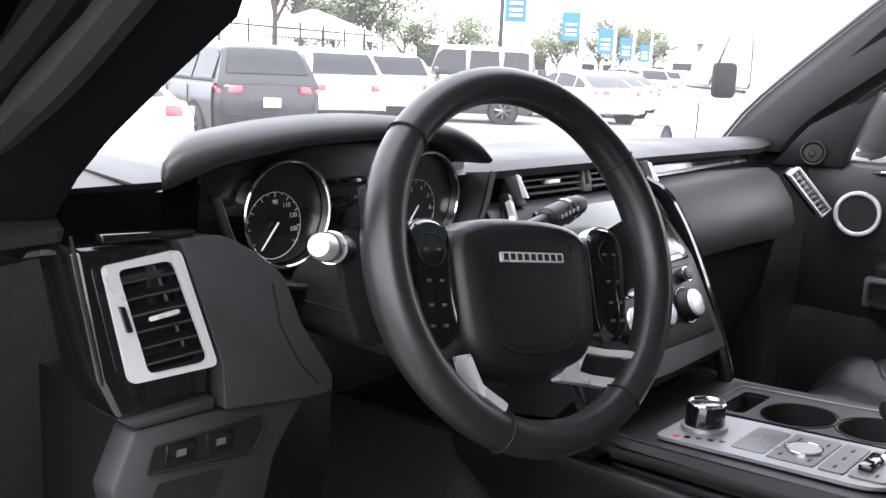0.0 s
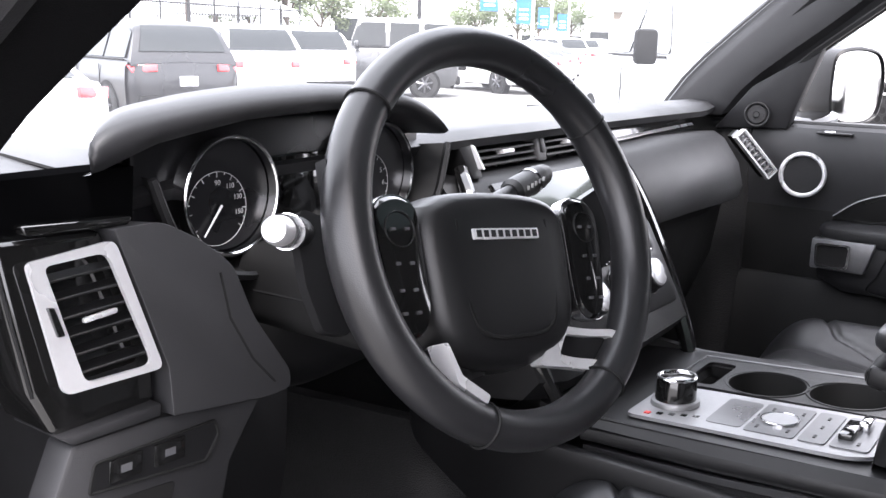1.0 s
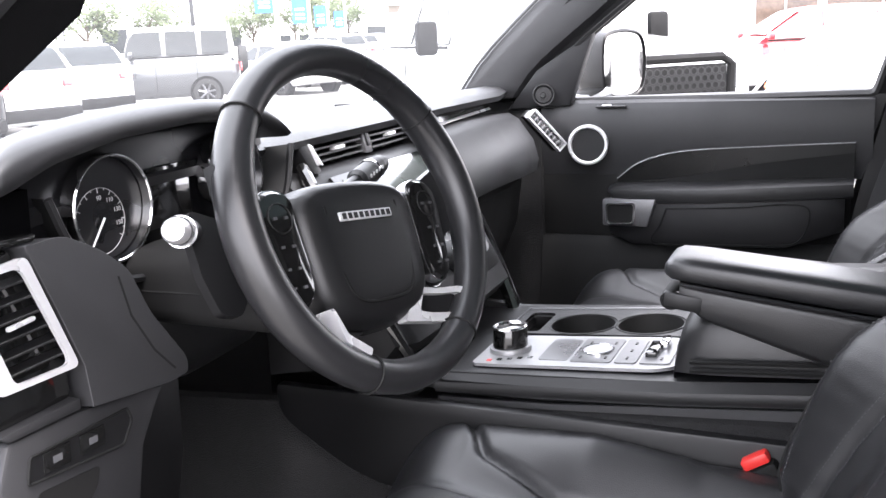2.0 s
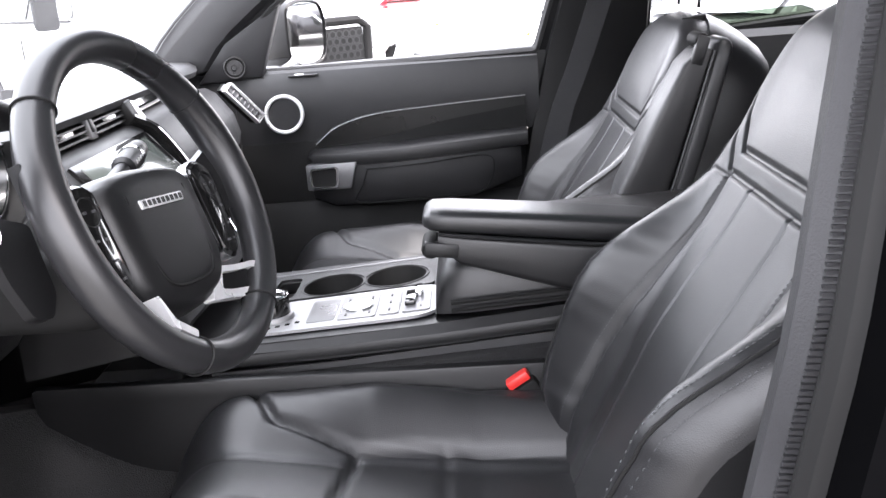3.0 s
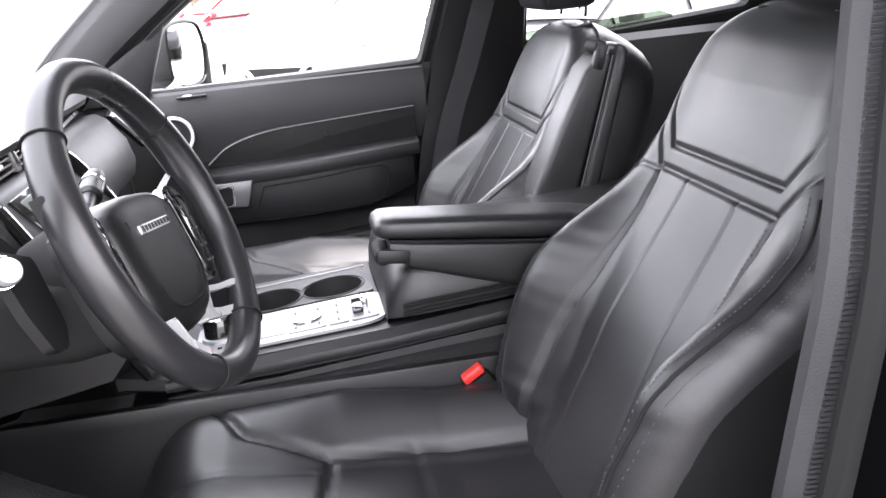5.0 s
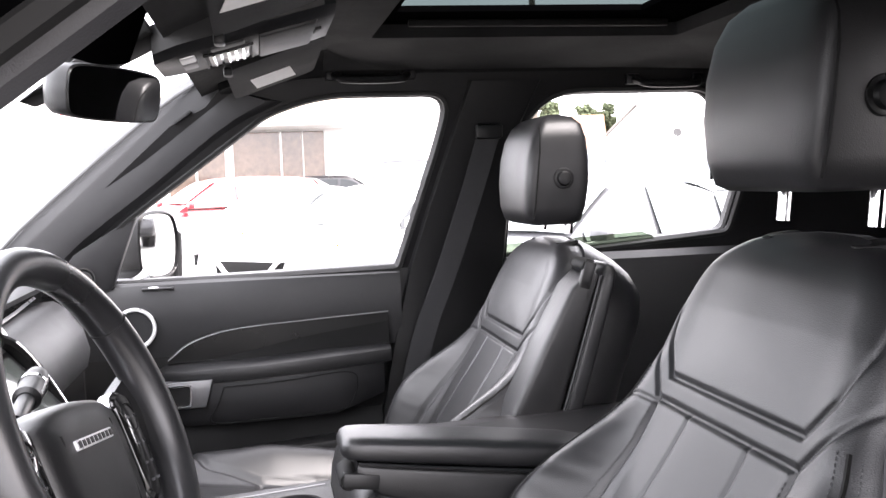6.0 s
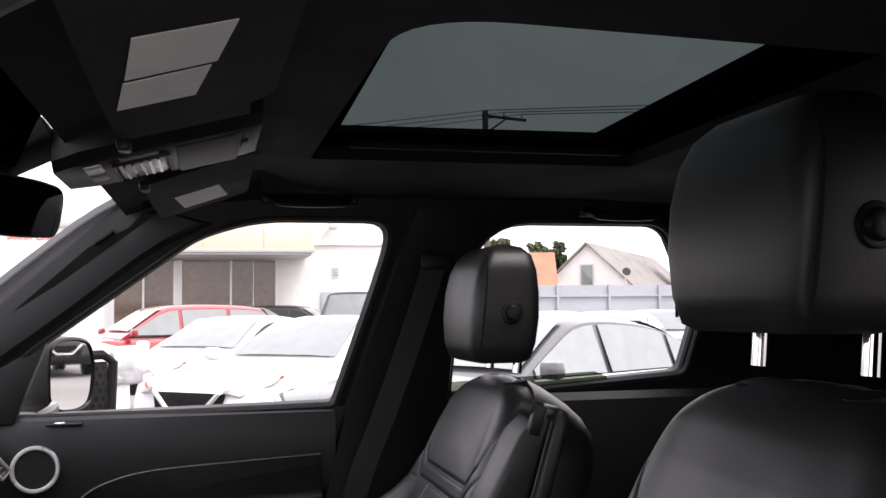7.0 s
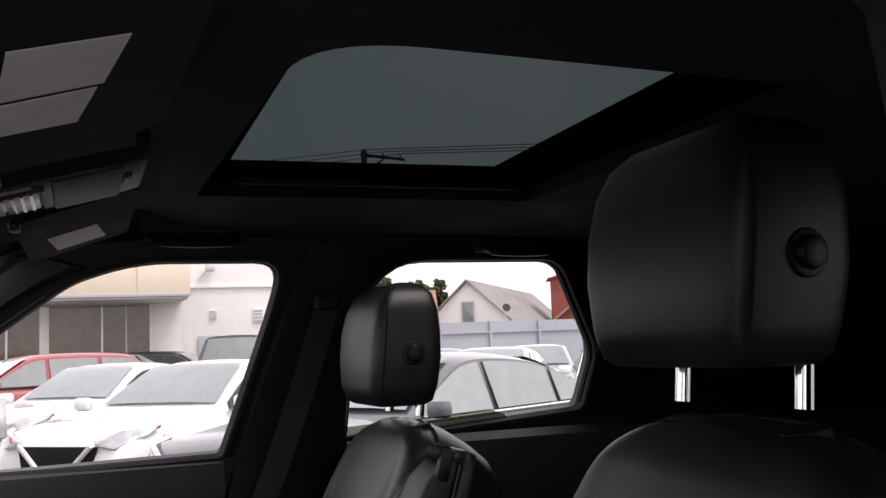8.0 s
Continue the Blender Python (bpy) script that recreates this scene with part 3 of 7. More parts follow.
for x, yo, zt in ((0.20, 0.0, 1.268), (0.26, -0.012, 1.270), (0.40, -0.015, 1.272), (0.58, -0.012, 1.268), (0.68, 0.004, 1.262), (0.715, 0.022, 1.256)):
    prof.append([(x, 0.66, zt - 0.004), (x, 0.605 + yo, zt), (x, 0.585 + yo, zt - 0.012), (x, 0.555 + yo, zt - 0.055), (x, 0.545 + yo, zt - 0.095), (x, 0.550 + yo, zt - 0.118), (x, 0.585 + yo, zt - 0.132), (x, 0.66, zt - 0.135)])
part("passenger_panel", loft(prof), soft_trim, dash, "black leather-look bulging panel")
prof = []
for x, yo in ((0.19, 0.0), (0.3, -0.01), (0.6, 0.0), (0.74, 0.02)):
    prof.append([(x, 0.70, 1.14), (x, 0.60 + yo, 1.135), (x, 0.585 + yo, 1.12), (x, 0.60 + yo, 1.02), (x, 0.64 + yo, 0.92), (x, 0.72, 0.84), (x, 0.9, 0.80), (x, 0.9, 1.14)])
# Footwell shade is put into the glove box's darker black.
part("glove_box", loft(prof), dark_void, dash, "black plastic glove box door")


def lerp2(a, b, k):
    return a + (b - a) * k


def vent(name, c, ux, uz, w, h, nslat, parent, knob=True, slats=None):
    """Air vent: satin frame, dark duct, slats and a thumb tab. ux, uz: unit vectors across and up."""
    c, ux, uz = Vector(c), Vector(ux).normalized(), Vector(uz).normalized()
    nrm = ux.cross(uz).normalized()
    if nrm.y > 0:
        nrm = -nrm
    P = lambda a, b, d=0.0: c + ux * a + uz * b + nrm * d
    v = part(name, hexa([P(-w / 2, -h / 2, -0.03), P(w / 2, -h / 2, -0.03), P(w / 2, h / 2, -0.03), P(-w / 2, h / 2, -0.03)],
                        [P(-w / 2, -h / 2, -0.02), P(w / 2, -h / 2, -0.02), P(w / 2, h / 2, -0.02), P(-w / 2, h / 2, -0.02)]), dark_void, parent, "black air vent duct")
    for i in range(nslat):
        b = -h / 2 + (i + 0.5) * h / nslat
        part("slat", hexa([P(-w / 2, b - 0.0015, 0.001), P(w / 2, b - 0.0015, 0.001), P(w / 2, b + 0.0015, 0.001), P(-w / 2, b + 0.0015, 0.001)],
                          [P(-w / 2, b + 0.004, -0.018), P(w / 2, b + 0.004, -0.018), P(w / 2, b + 0.007, -0.018), P(-w / 2, b + 0.007, -0.018)], 0.0006, 1), slats or hard_trim, v)
    for i in range(3):
        a = -w / 2 + (i + 0.5) * w / 3
        part("vane", hexa([P(a - 0.001, -h / 2, -0.014), P(a + 0.001, -h / 2, -0.014), P(a + 0.001, h / 2, -0.014), P(a - 0.001, h / 2, -0.014)],
                          [P(a - 0.001, -h / 2, -0.026), P(a + 0.001, -h / 2, -0.026), P(a + 0.001, h / 2, -0.026), P(a - 0.001, h / 2, -0.026)]), hard_trim, v)
    if knob:
        part("tab", hexa([P(-0.013, -0.0028, 0.007), P(0.013, -0.0028, 0.007), P(0.013, 0.0028, 0.007), P(-0.013, 0.0028, 0.007)],
                         [P(-0.013, -0.0028, -0.004), P(0.013, -0.0028, -0.004), P(0.013, 0.0028, -0.004), P(-0.013, 0.0028, -0.004)], 0.0012), satin, v, "satin thumb tab")
    return v, P


# Driver's outer end: piano-black block, framed vent, padded cowl beside the instruments.
VX = Vector((0.975, -0.10, 0.02)).normalized() * 0.87
VZ = Vector((0.16, 0.10, 0.98)).normalized() * 0.93
vc = Vector((-0.675, 0.540, 1.219))
PV = lambda a, b: vc + VX * a + VZ * b
NV = VX.cross(VZ).normalized()
NV = NV if NV.y < 0 else -NV
NB = Vector((0, 0.06, 0))
fo = rounded([(-0.0507, 0.0535), (0.0215, 0.0600), (0.0695, -0.0485), (-0.0175, -0.0485)], [0.006, 0.008, 0.008, 0.008], 4)
fi = rounded([(-0.0365, 0.0490), (0.0150, 0.0515), (0.0600, -0.0435), (0.0000, -0.0435)], [0.006, 0.010, 0.010, 0.008], 4)
part("vent_frame", plate(fo, [fi], lambda a, b: PV(a, b) + NV * 0.005, lambda a, b: -NV * 0.004), satin, dash, "satin silver vent frame")
v1 = part("driver_vent", prism([PV(a, b) - NV * 0.022 for a, b in ((-0.045, 0.055), (0.020, 0.056), (0.066, -0.047), (-0.008, -0.047))], -NV * 0.004), dark_void, dash, "black air vent duct")
for i in range(6):
    b = 0.036 - 0.0145 * i
    l, r = float(np.interp(b, [-0.0435, 0.049], [-0.002, -0.038])), float(np.interp(b, [-0.0435, 0.0515], [0.062, 0.017]))
    part("slat", hexa([PV(l, b - 0.0012) + NV * 0.001, PV(r, b + 0.0018) + NV * 0.001, PV(r, b + 0.0042) + NV * 0.001, PV(l, b + 0.0012) + NV * 0.001],
                      [PV(l, b + 0.004) - NV * 0.018, PV(r, b + 0.007) - NV * 0.018, PV(r, b + 0.010) - NV * 0.018, PV(l, b + 0.007) - NV * 0.018], 0.0006, 1), hard_trim, v1)
for k in (0.25, 0.5, 0.75):
    part("vane", hexa([PV(lerp2(-0.0365, 0.015, k) + o, 0.050) - NV * d for o, d in ((0, 0.013), (0.002, 0.013), (0.002, 0.02), (0, 0.02))], [PV(lerp2(0.0, 0.060, k) + o, -0.043) - NV * d for o, d in ((0, 0.013), (0.002, 0.013), (0.002, 0.02), (0, 0.02))]), hard_trim, v1)
part("tab", prism([PV(a, b) + NV * 0.003 for a, b in ((-0.004, 0.0020), (0.0240, 0.0045), (0.0240, 0.0085), (-0.004, 0.0060))], NV * 0.005, 0.0012), satin, v1, "satin thumb tab")
part("vent_wheel", prism([PV(a, b) + NV * 0.004 for a, b in ((-0.0345, 0.0195), (-0.0285, 0.0185), (-0.0190, -0.0040), (-0.0250, -0.0040))], NV * 0.004, 0.001), gloss_black, dash, "black thumb wheel")
part("end_block", prism([PV(a, b) - NV * 0.010 for a, b in ((-0.071, 0.069), (0.020, 0.067), (0.071, -0.050), (0.0735, -0.079), (-0.016, -0.0834), (-0.038, -0.045))], NB, 0.006, 3), gloss_black, dash, "glossy black dashboard end block")
part("end_sill", prism([PV(a, b) - NV * 0.002 for a, b in ((-0.016, -0.0825), (0.0735, -0.0785), (0.0735, -0.0895), (-0.004, -0.0905))], NB, 0.002), soft_trim, dash)
# Near-black block paints the shade of the deep gap under the pad.
part("end_recess", prism([PV(a, b) - NV * 0.030 for a, b in ((-0.070, 0.112), (0.060, 0.112), (0.060, 0.060), (-0.066, 0.060))], NB * 0.5), unlit_black, dash)
part("end_strip", prism([PV(a, b) - NV * 0.004 for a, b in ((-0.0500, 0.0790), (0.0430, 0.0744), (0.0400, 0.0680), (-0.0460, 0.0715))], NB * 0.2, 0.002), gloss_black, dash, "glossy black strip")
part("end_edge", tube([PV(-0.0745, 0.080) - NV * 0.006, PV(-0.058, 0.02) - NV * 0.006, PV(-0.037, -0.047) - NV * 0.006], 0.0013, 6), hard_trim, dash)

cowl_out = rounded([(0.020, 0.068), (0.062, 0.0685), (0.102, 0.048), (0.136, 0.022), (0.160, -0.026), (0.2045, -0.083), (0.205, -0.098), (0.180, -0.0995), (0.0795, -0.0895), (0.0735, -0.0493), (0.045, 0.0146)],
                   [0.002, 0.012, 0.012, 0.012, 0.012, 0.008, 0.006, 0.008, 0.002, 0.002, 0.002], 5)
part("driver_cowl", prism([PV(a, b) + NV * 0.006 for a, b in cowl_out], -NV * 0.06, 0.006, 3), soft_trim, dash, "dark grey soft-touch cowl", smooth=30)
part("cowl_crease", tube([PV(a, b) + NV * d for a, b, d in ((0.122, 0.018, 0.0058), (0.134, -0.022, 0.0058), (0.160, -0.062, 0.0058), (0.186, -0.088, 0.0058))], 0.0012, 5), dark_void, dash)
# Lower panel with the switch plate, pocket's shade painted as a sheet under it.
lower = []
for x in (-0.66, -0.62, -0.58, -0.50, -0.455):
    lower.append([(x, 0.60, 1.13), (x, 0.575, 1.125), (x, 0.568, 1.11), (x, 0.572, 1.02), (x, 0.59, 0.94), (x, 0.68, 0.88), (x, 0.75, 0.88), (x, 0.75, 1.13)])
part("lower_panel", loft(lower), hard_trim, dash, "dark grey plastic lower panel")
part("lower_facing", prism([PV(a, b) - NV * 0.006 for a, b in ((-0.004, -0.0915), (0.073, -0.0915), (0.184, -0.1015), (0.168, -0.122), (0.150, -0.150), (0.140, -0.200), (0.0, -0.210), (-0.022, -0.140))], NB * 0.5, 0.004), soft_trim, dash, "dark grey plastic facing")
plate_ab = rounded([(0.0100, -0.1320), (0.0143, -0.1100), (0.1280, -0.1078), (0.1325, -0.1200), (0.1200, -0.1390)], 0.003, 3)
part("switch_plate", prism([PV(a, b) - NV * 0.005 for a, b in plate_ab], NV * 0.002), hard_trim, dash, "black switch plate")
part("switch_plate_rim", tube([PV(a, b) - NV * 0.003 for a, b in plate_ab], 0.0014, 6, closed=True), dark_void, dash)
for a in (0.041, 0.082):
    part("switch", prism([PV(a + p, -0.120 + q) - NV * 0.003 for p, q in ((-0.015, -0.009), (0.015, -0.009), (0.015, 0.009), (-0.015, 0.009))], NV * 0.002, 0.001), gloss_black, dash, "small black push switch")
    part("switch_mark", prism([PV(a + p, -0.120 + q) - NV * 0.0008 for p, q in ((-0.005, -0.003), (0.005, -0.003), (0.005, 0.003), (-0.005, 0.003))], NV * 0.0004), thread, dash)
part("pocket", prism([PV(a, b) - NV * 0.0055 for a, b in rounded([(0.012, -0.172), (0.022, -0.1435), (0.091, -0.1470), (0.086, -0.1640), (0.070, -0.178)], 0.005, 3)], NV * 0.001), dark_void, dash, "storage pocket, its shade a flat black sheet")
# Knee panel right of the cowl, under the column.
knee = []
for x, y0, zb in ((-0.485, 0.60, 1.085), (-0.46, 0.578, 1.082), (-0.40, 0.562, 1.080), (-0.32, 0.560, 1.084), (-0.25, 0.572, 1.092), (-0.20, 0.60, 1.10)):
    knee.append([(x, 0.68, 1.235), (x, y0 + 0.03, 1.225), (x, y0 + 0.006, 1.20), (x, y0, 1.16), (x, y0 + 0.002, 1.12), (x, y0 + 0.014, zb + 0.014), (x, y0 + 0.04, zb), (x, 0.70, zb - 0.02)])
part("knee_panel", loft(knee), hard_trim, dash, "black plastic knee panel", smooth=50)
part("column_cover", loft([[Vector((-0.432, y, 1.205)) + Vector((wx * math.copysign(abs(math.cos(t)) ** 0.5, math.cos(t)), 0, wz * math.copysign(abs(math.sin(t)) ** 0.5, math.sin(t)))) for t in np.linspace(0, 2 * math.pi, 33)[:-1]] for y, wx, wz in ((0.405, 0.036, 0.028), (0.412, 0.056, 0.040), (0.44, 0.064, 0.042), (0.50, 0.068, 0.040), (0.575, 0.072, 0.038))]), dark_void, dash, "black plastic steering column cover")
part("cover_joint", tube([(-0.491, 0.43, 1.205), (-0.499, 0.50, 1.205), (-0.503, 0.57, 1.205)], 0.0016, 5), dark_void, dash)

# Instrument binnacle: hood, dial faces, rings, scales and needles.
hood = []
LIP_TOP = spline([(-0.656, 0, 1.337), (-0.652, 0, 1.349), (-0.632, 0, 1.3590), (-0.59, 0, 1.365), (-0.54, 0, 1.370), (-0.47, 0, 1.374), (-0.397, 0, 1.375), (-0.33, 0, 1.370), (-0.284, 0, 1.359), (-0.258, 0, 1.345), (-0.246, 0, 1.330)], 45)
LIP_LOW = [(-0.66, 1.317), (-0.64, 1.320), (-0.620, 1.327), (-0.597, 1.335), (-0.567, 1.340), (-0.504, 1.349), (-0.393, 1.353), (-0.307, 1.346), (-0.258, 1.326), (-0.24, 1.318)]
for p in LIP_TOP:
    x, zt = p.x, p.z
    zl = min(float(np.interp(x, [q[0] for q in LIP_LOW], [q[1] for q in LIP_LOW])), zt - 0.006)
    yl = 0.545
    wl = max(0.0, (-0.43 - x) / 0.225)
    xb = x + 0.215 * wl if x < -0.43 else -0.43 + (x + 0.43) * 0.84
    xm = x + 0.125 * wl if x < -0.43 else -0.43 + (x + 0.43) * 0.95
    hood.append([(xb, 0.86, 1.290), (xm, 0.72, max(1.300, 1.316 + (zt - 1.335) * 0.8)), (x + 0.050 * wl, yl + 0.07, zt - 0.001), (x + 0.016 * wl, yl + 0.024, zt), (x, yl + 0.007, zt - (zt - zl) * 0.16), (x, yl, zt - (zt - zl) * 0.5), (x, yl + 0.005, zl + (zt - zl) * 0.12), (x, yl + 0.016, zl), (x + 0.035 * wl, 0.60, zl - 0.002), (x + 0.085 * wl, 0.66, 1.300), (xb, 0.86, 1.25)])
part("instrument_hood", loft(hood), soft_trim, dash, "padded black instrument hood with a rounded lip", smooth=180)
part("instrument_face", box((-0.412, 0.600, 1.285), (0.36, 0.012, 0.125), 0.004), dial_black, dash, "black instrument panel")
bez = [(-0.60, 0.558, 1.31), (-0.582, 0.556, 1.265), (-0.545, 0.556, 1.232), (-0.50, 0.556, 1.218), (-0.40, 0.556, 1.214), (-0.30, 0.556, 1.220), (-0.25, 0.558, 1.25), (-0.225, 0.56, 1.31)]
bz = spline(bez, 40)
part("bezel_rim", tube(bz, 0.004, 6), hard_trim, dash)
part("bezel_funnel", loft([[p, Vector((-0.412 + (p.x + 0.412) * 0.90, 0.597, 1.275 + (p.z - 1.275) * 0.90))] for p in bz], closed=False), dark_void, dash, "black instrument surround")
for cx, label_ in ((-0.508, "speedometer"), (-0.318, "rev counter")):
    c = Vector((cx, 0.588, 1.285))
    d = part("dial", disc(c, (0, -1, 0), 0.048, 0.047, 0.005, 40), dial_black, dash, "black round " + label_)
    part("dial_ring", annulus(c, (0, -1, 0), 0.0515, 0.0480, 0.016, 48), chrome, d, "bright chrome dial ring")
    part("inner_ring", annulus(c + Vector((-0.010, -0.0055, -0.011)), (0, -1, 0), 0.0315, 0.0311, 0.0006, 40), dial_ink, d)
    tk = bmesh.new()
    for i in range(17):
        an = radians(215 - i * 250 / 16)
        dv = Vector((math.cos(an), 0, math.sin(an)))
        tv = Vector((-math.sin(an), 0, math.cos(an)))
        q = c + Vector((-0.010, -0.006, -0.011))
        ln = 0.0045 if i % 2 == 0 else 0.002
        a0 = [q + dv * 0.0312 + tv * s for s in (-0.0005, 0.0005)]
        a1 = [q + dv * (0.0312 - ln) + tv * s for s in (0.0005, -0.0005)]
        faces(tk, a0 + a1, [(0, 1, 2, 3)])
    part("scale_marks", tk, dial_ink, d)
    an = radians(232)
    dv, tv = Vector((math.cos(an), 0, math.sin(an))), Vector((-math.sin(an), 0, math.cos(an)))
    q = c + Vector((-0.010, -0.008, -0.011))
    part("needle", prism([q - dv * 0.004 + tv * 0.0008, q - dv * 0.004 - tv * 0.0008, q + dv * 0.027 - tv * 0.0004, q + dv * 0.027 + tv * 0.0004], (0, -0.0012, 0)), needle_mat, d, "white needle")
part("info_display", box((-0.414, 0.592, 1.272), (0.075, 0.004, 0.08), 0.002), gloss_black, dash, "dark information display")


def text(name, s, size, m, mat, parent):
    """Letters from the built-in font as a thin mesh."""
    cu = bpy.data.curves.new(name, "FONT")
    cu.body, cu.size, cu.align_x, cu.align_y, cu.extrude = s, size, "CENTER", "CENTER", size * 0.02
    tmp = new("tmp_text", cu)
    dg = bpy.context.evaluated_depsgraph_get()
    me = bpy.data.meshes.new_from_object(tmp.evaluated_get(dg))
    bm = bmesh.new()
    bm.from_mesh(me)
    bpy.data.objects.remove(tmp)
    bpy.data.curves.remove(cu)
    bpy.data.meshes.remove(me)
    moved(bm, m)
    return part(name, bm, mat, parent, smooth=0)


for num, an in (("90", 92), ("110", 56), ("130", 22), ("150", -12)):
    q = Vector((-0.518, 0.5805, 1.274)) + Vector((math.cos(radians(an)), 0, math.sin(radians(an)))) * 0.0222
    text("dial_number", num, 0.0062, Matrix.Translation(q) @ pose(0, 0, 0, 90, 0, 0), dial_ink, dash)
for num, an in (("1", 190), ("2", 150), ("3", 112), ("4", 72), ("5", 35), ("6", 0)):
    q = Vector((-0.328, 0.5805, 1.274)) + Vector((math.cos(radians(an)), 0, math.sin(radians(an)))) * 0.0222
    text("dial_number", num, 0.0072, Matrix.Translation(q) @ pose(0, 0, 0, 90, 0, 0), dial_ink, dash)

# Centre stack.
v2, P2 = vent("centre_vent", (-0.060, 0.594, 1.284), (1, 0.0, 0), (0, 0.25, 1), 0.140, 0.034, 4, dash)
v3, P3 = vent("centre_vent", (0.097, 0.594, 1.285), (1, 0.02, 0), (0, 0.25, 1), 0.125, 0.034, 4, dash)
part("vent_divider", hexa([(0.012, 0.586, 1.267), (0.032, 0.586, 1.267), (0.028, 0.594, 1.302), (0.012, 0.594, 1.302)], [(0.012, 0.62, 1.267), (0.032, 0.62, 1.267), (0.028, 0.62, 1.302), (0.012, 0.62, 1.302)], 0.002), gunmetal, dash, "satin silver vent divider with a button")
part("hazard_button", hexa([(0.017, 0.5845, 1.277), (0.027, 0.5845, 1.277), (0.026, 0.590, 1.295), (0.017, 0.590, 1.295)], [(0.015, 0.60, 1.277), (0.027, 0.60, 1.277), (0.026, 0.60, 1.297), (0.016, 0.60, 1.297)], 0.001), hard_trim, dash)
for x0 in (-0.146, 0.176):
    part("vent_cheek", hexa([(x0 - 0.012, 0.572, 1.262), (x0 + 0.010, 0.572, 1.262), (x0 + 0.008, 0.590, 1.303), (x0 - 0.018, 0.590, 1.300)], [(x0 - 0.012, 0.63, 1.262), (x0 + 0.010, 0.63, 1.262), (x0 + 0.008, 0.63, 1.303), (x0 - 0.018, 0.63, 1.300)], 0.003), hard_trim, dash)
    part("vent_dial", hexa([(x0 + 0.004, 0.569, 1.272), (x0 + 0.008, 0.569, 1.272), (x0 + 0.007, 0.584, 1.298), (x0 + 0.004, 0.584, 1.298)], [(x0 + 0.002, 0.60, 1.270), (x0 + 0.008, 0.60, 1.270), (x0 + 0.007, 0.60, 1.302), (x0 + 0.003, 0.60, 1.302)], 0.001), satin, dash, "ribbed silver vent wheel")
stack = []
for x, o in ((-0.19, 0.02), (-0.165, 0.0), (0.0, -0.006), (0.165, 0.0), (0.205, 0.02)):
    stack.append([(x, 0.64, 1.266), (x, 0.585 + o, 1.263), (x, 0.572 + o, 1.256), (x, 0.500 + o, 1.172), (x, 0.455 + o, 1.085), (x, 0.440 + o, 1.055), (x, 0.46 + o, 1.03), (x, 0.64, 1.0)])
part("centre_fascia", loft(stack), hard_trim, dash, "dark grey centre stack")
SC = lambda a, b, d=0.0: Vector((a, 0.5685 - 0.0705 * (1 - b) - d * 0.76, 1.255 - 0.084 * (1 - b) + d * 0.64))
part("screen_bezel", hexa([SC(-0.135, 0.02, 0.004), SC(0.150, 0.02, 0.004), SC(0.150, 0.98, 0.004), SC(-0.135, 0.98, 0.004)], [SC(-0.135, 0.02, -0.006), SC(0.150, 0.02, -0.006), SC(0.150, 0.98, -0.006), SC(-0.135, 0.98, -0.006)], 0.002), gloss_black, dash, "glossy black screen surround")
part("touch_screen", hexa([SC(-0.115, 0.10, 0.0055), SC(0.130, 0.10, 0.0055), SC(0.130, 0.90, 0.0055), SC(-0.115, 0.90, 0.0055)], [SC(-0.115, 0.10, 0.0), SC(0.130, 0.10, 0.0), SC(0.130, 0.90, 0.0), SC(-0.115, 0.90, 0.0)], 0.0008), screen_glass, dash, "switched-off touch screen reflecting the sky")
HV = lambda a, b, d=0.0: Vector((a, 0.498 - 0.046 * (1 - b) - 0.004 - d * 0.89, 1.168 - 0.088 * (1 - b) + d * 0.46))
part("climate_panel", hexa([HV(-0.125, 0.0, 0.003), HV(0.145, 0.0, 0.003), HV(0.145, 1.0, 0.003), HV(-0.125, 1.0, 0.003)], [HV(-0.125, 0.0, -0.01), HV(0.145, 0.0, -0.01), HV(0.145, 1.0, -0.01), HV(-0.125, 1.0, -0.01)], 0.003), hard_trim, dash, "dark grey climate control panel")
AX = Vector((0, -0.89, 0.46))
for a in (-0.070, 0.008, 0.086):
    k = part("climate_knob", disc(HV(a, 0.46, 0.003), AX, 0.023, 0.021, 0.016, 32, 0.002), hard_trim, dash, "round climate knob")
    part("knob_face", disc(HV(a, 0.46, 0.019), AX, 0.0185, 0.0175, 0.003, 32, 0.001), satin, k, "satin silver knob face")
    part("knob_ring", annulus(HV(a, 0.46, 0.002), AX, 0.0255, 0.0230, 0.004, 32), gloss_black, k)
part("volume_knob", disc(HV(0.105, 0.86, 0.003), AX, 0.010, 0.009, 0.012, 24, 0.001), hard_trim, dash, "small knob with chrome edge")
part("knob_ring", annulus(HV(0.105, 0.86, 0.010), AX, 0.0105, 0.0085, 0.003, 24), chrome, dash)
for a in (0.055, 0.010, -0.035, -0.08):
    for b in (0.80, 0.92):
        part("climate_button", hexa([HV(a - 0.016, b - 0.04, 0.005), HV(a + 0.016, b - 0.04, 0.005), HV(a + 0.016, b + 0.04, 0.005), HV(a - 0.016, b + 0.04, 0.005)], [HV(a - 0.016, b - 0.04, 0.0), HV(a + 0.016, b - 0.04, 0.0), HV(a + 0.016, b + 0.04, 0.0), HV(a - 0.016, b + 0.04, 0.0)], 0.001), gloss_black, dash)
edge = [(0.165, 0.585, 1.272), (0.185, 0.560, 1.25), (0.195, 0.525, 1.19), (0.190, 0.480, 1.10), (0.17, 0.44, 1.02), (0.15, 0.42, 0.97)]
part("fascia_edge", tube(spline(edge, 24), 0.010, 8), gloss_black, dash, "glossy black stack edge")
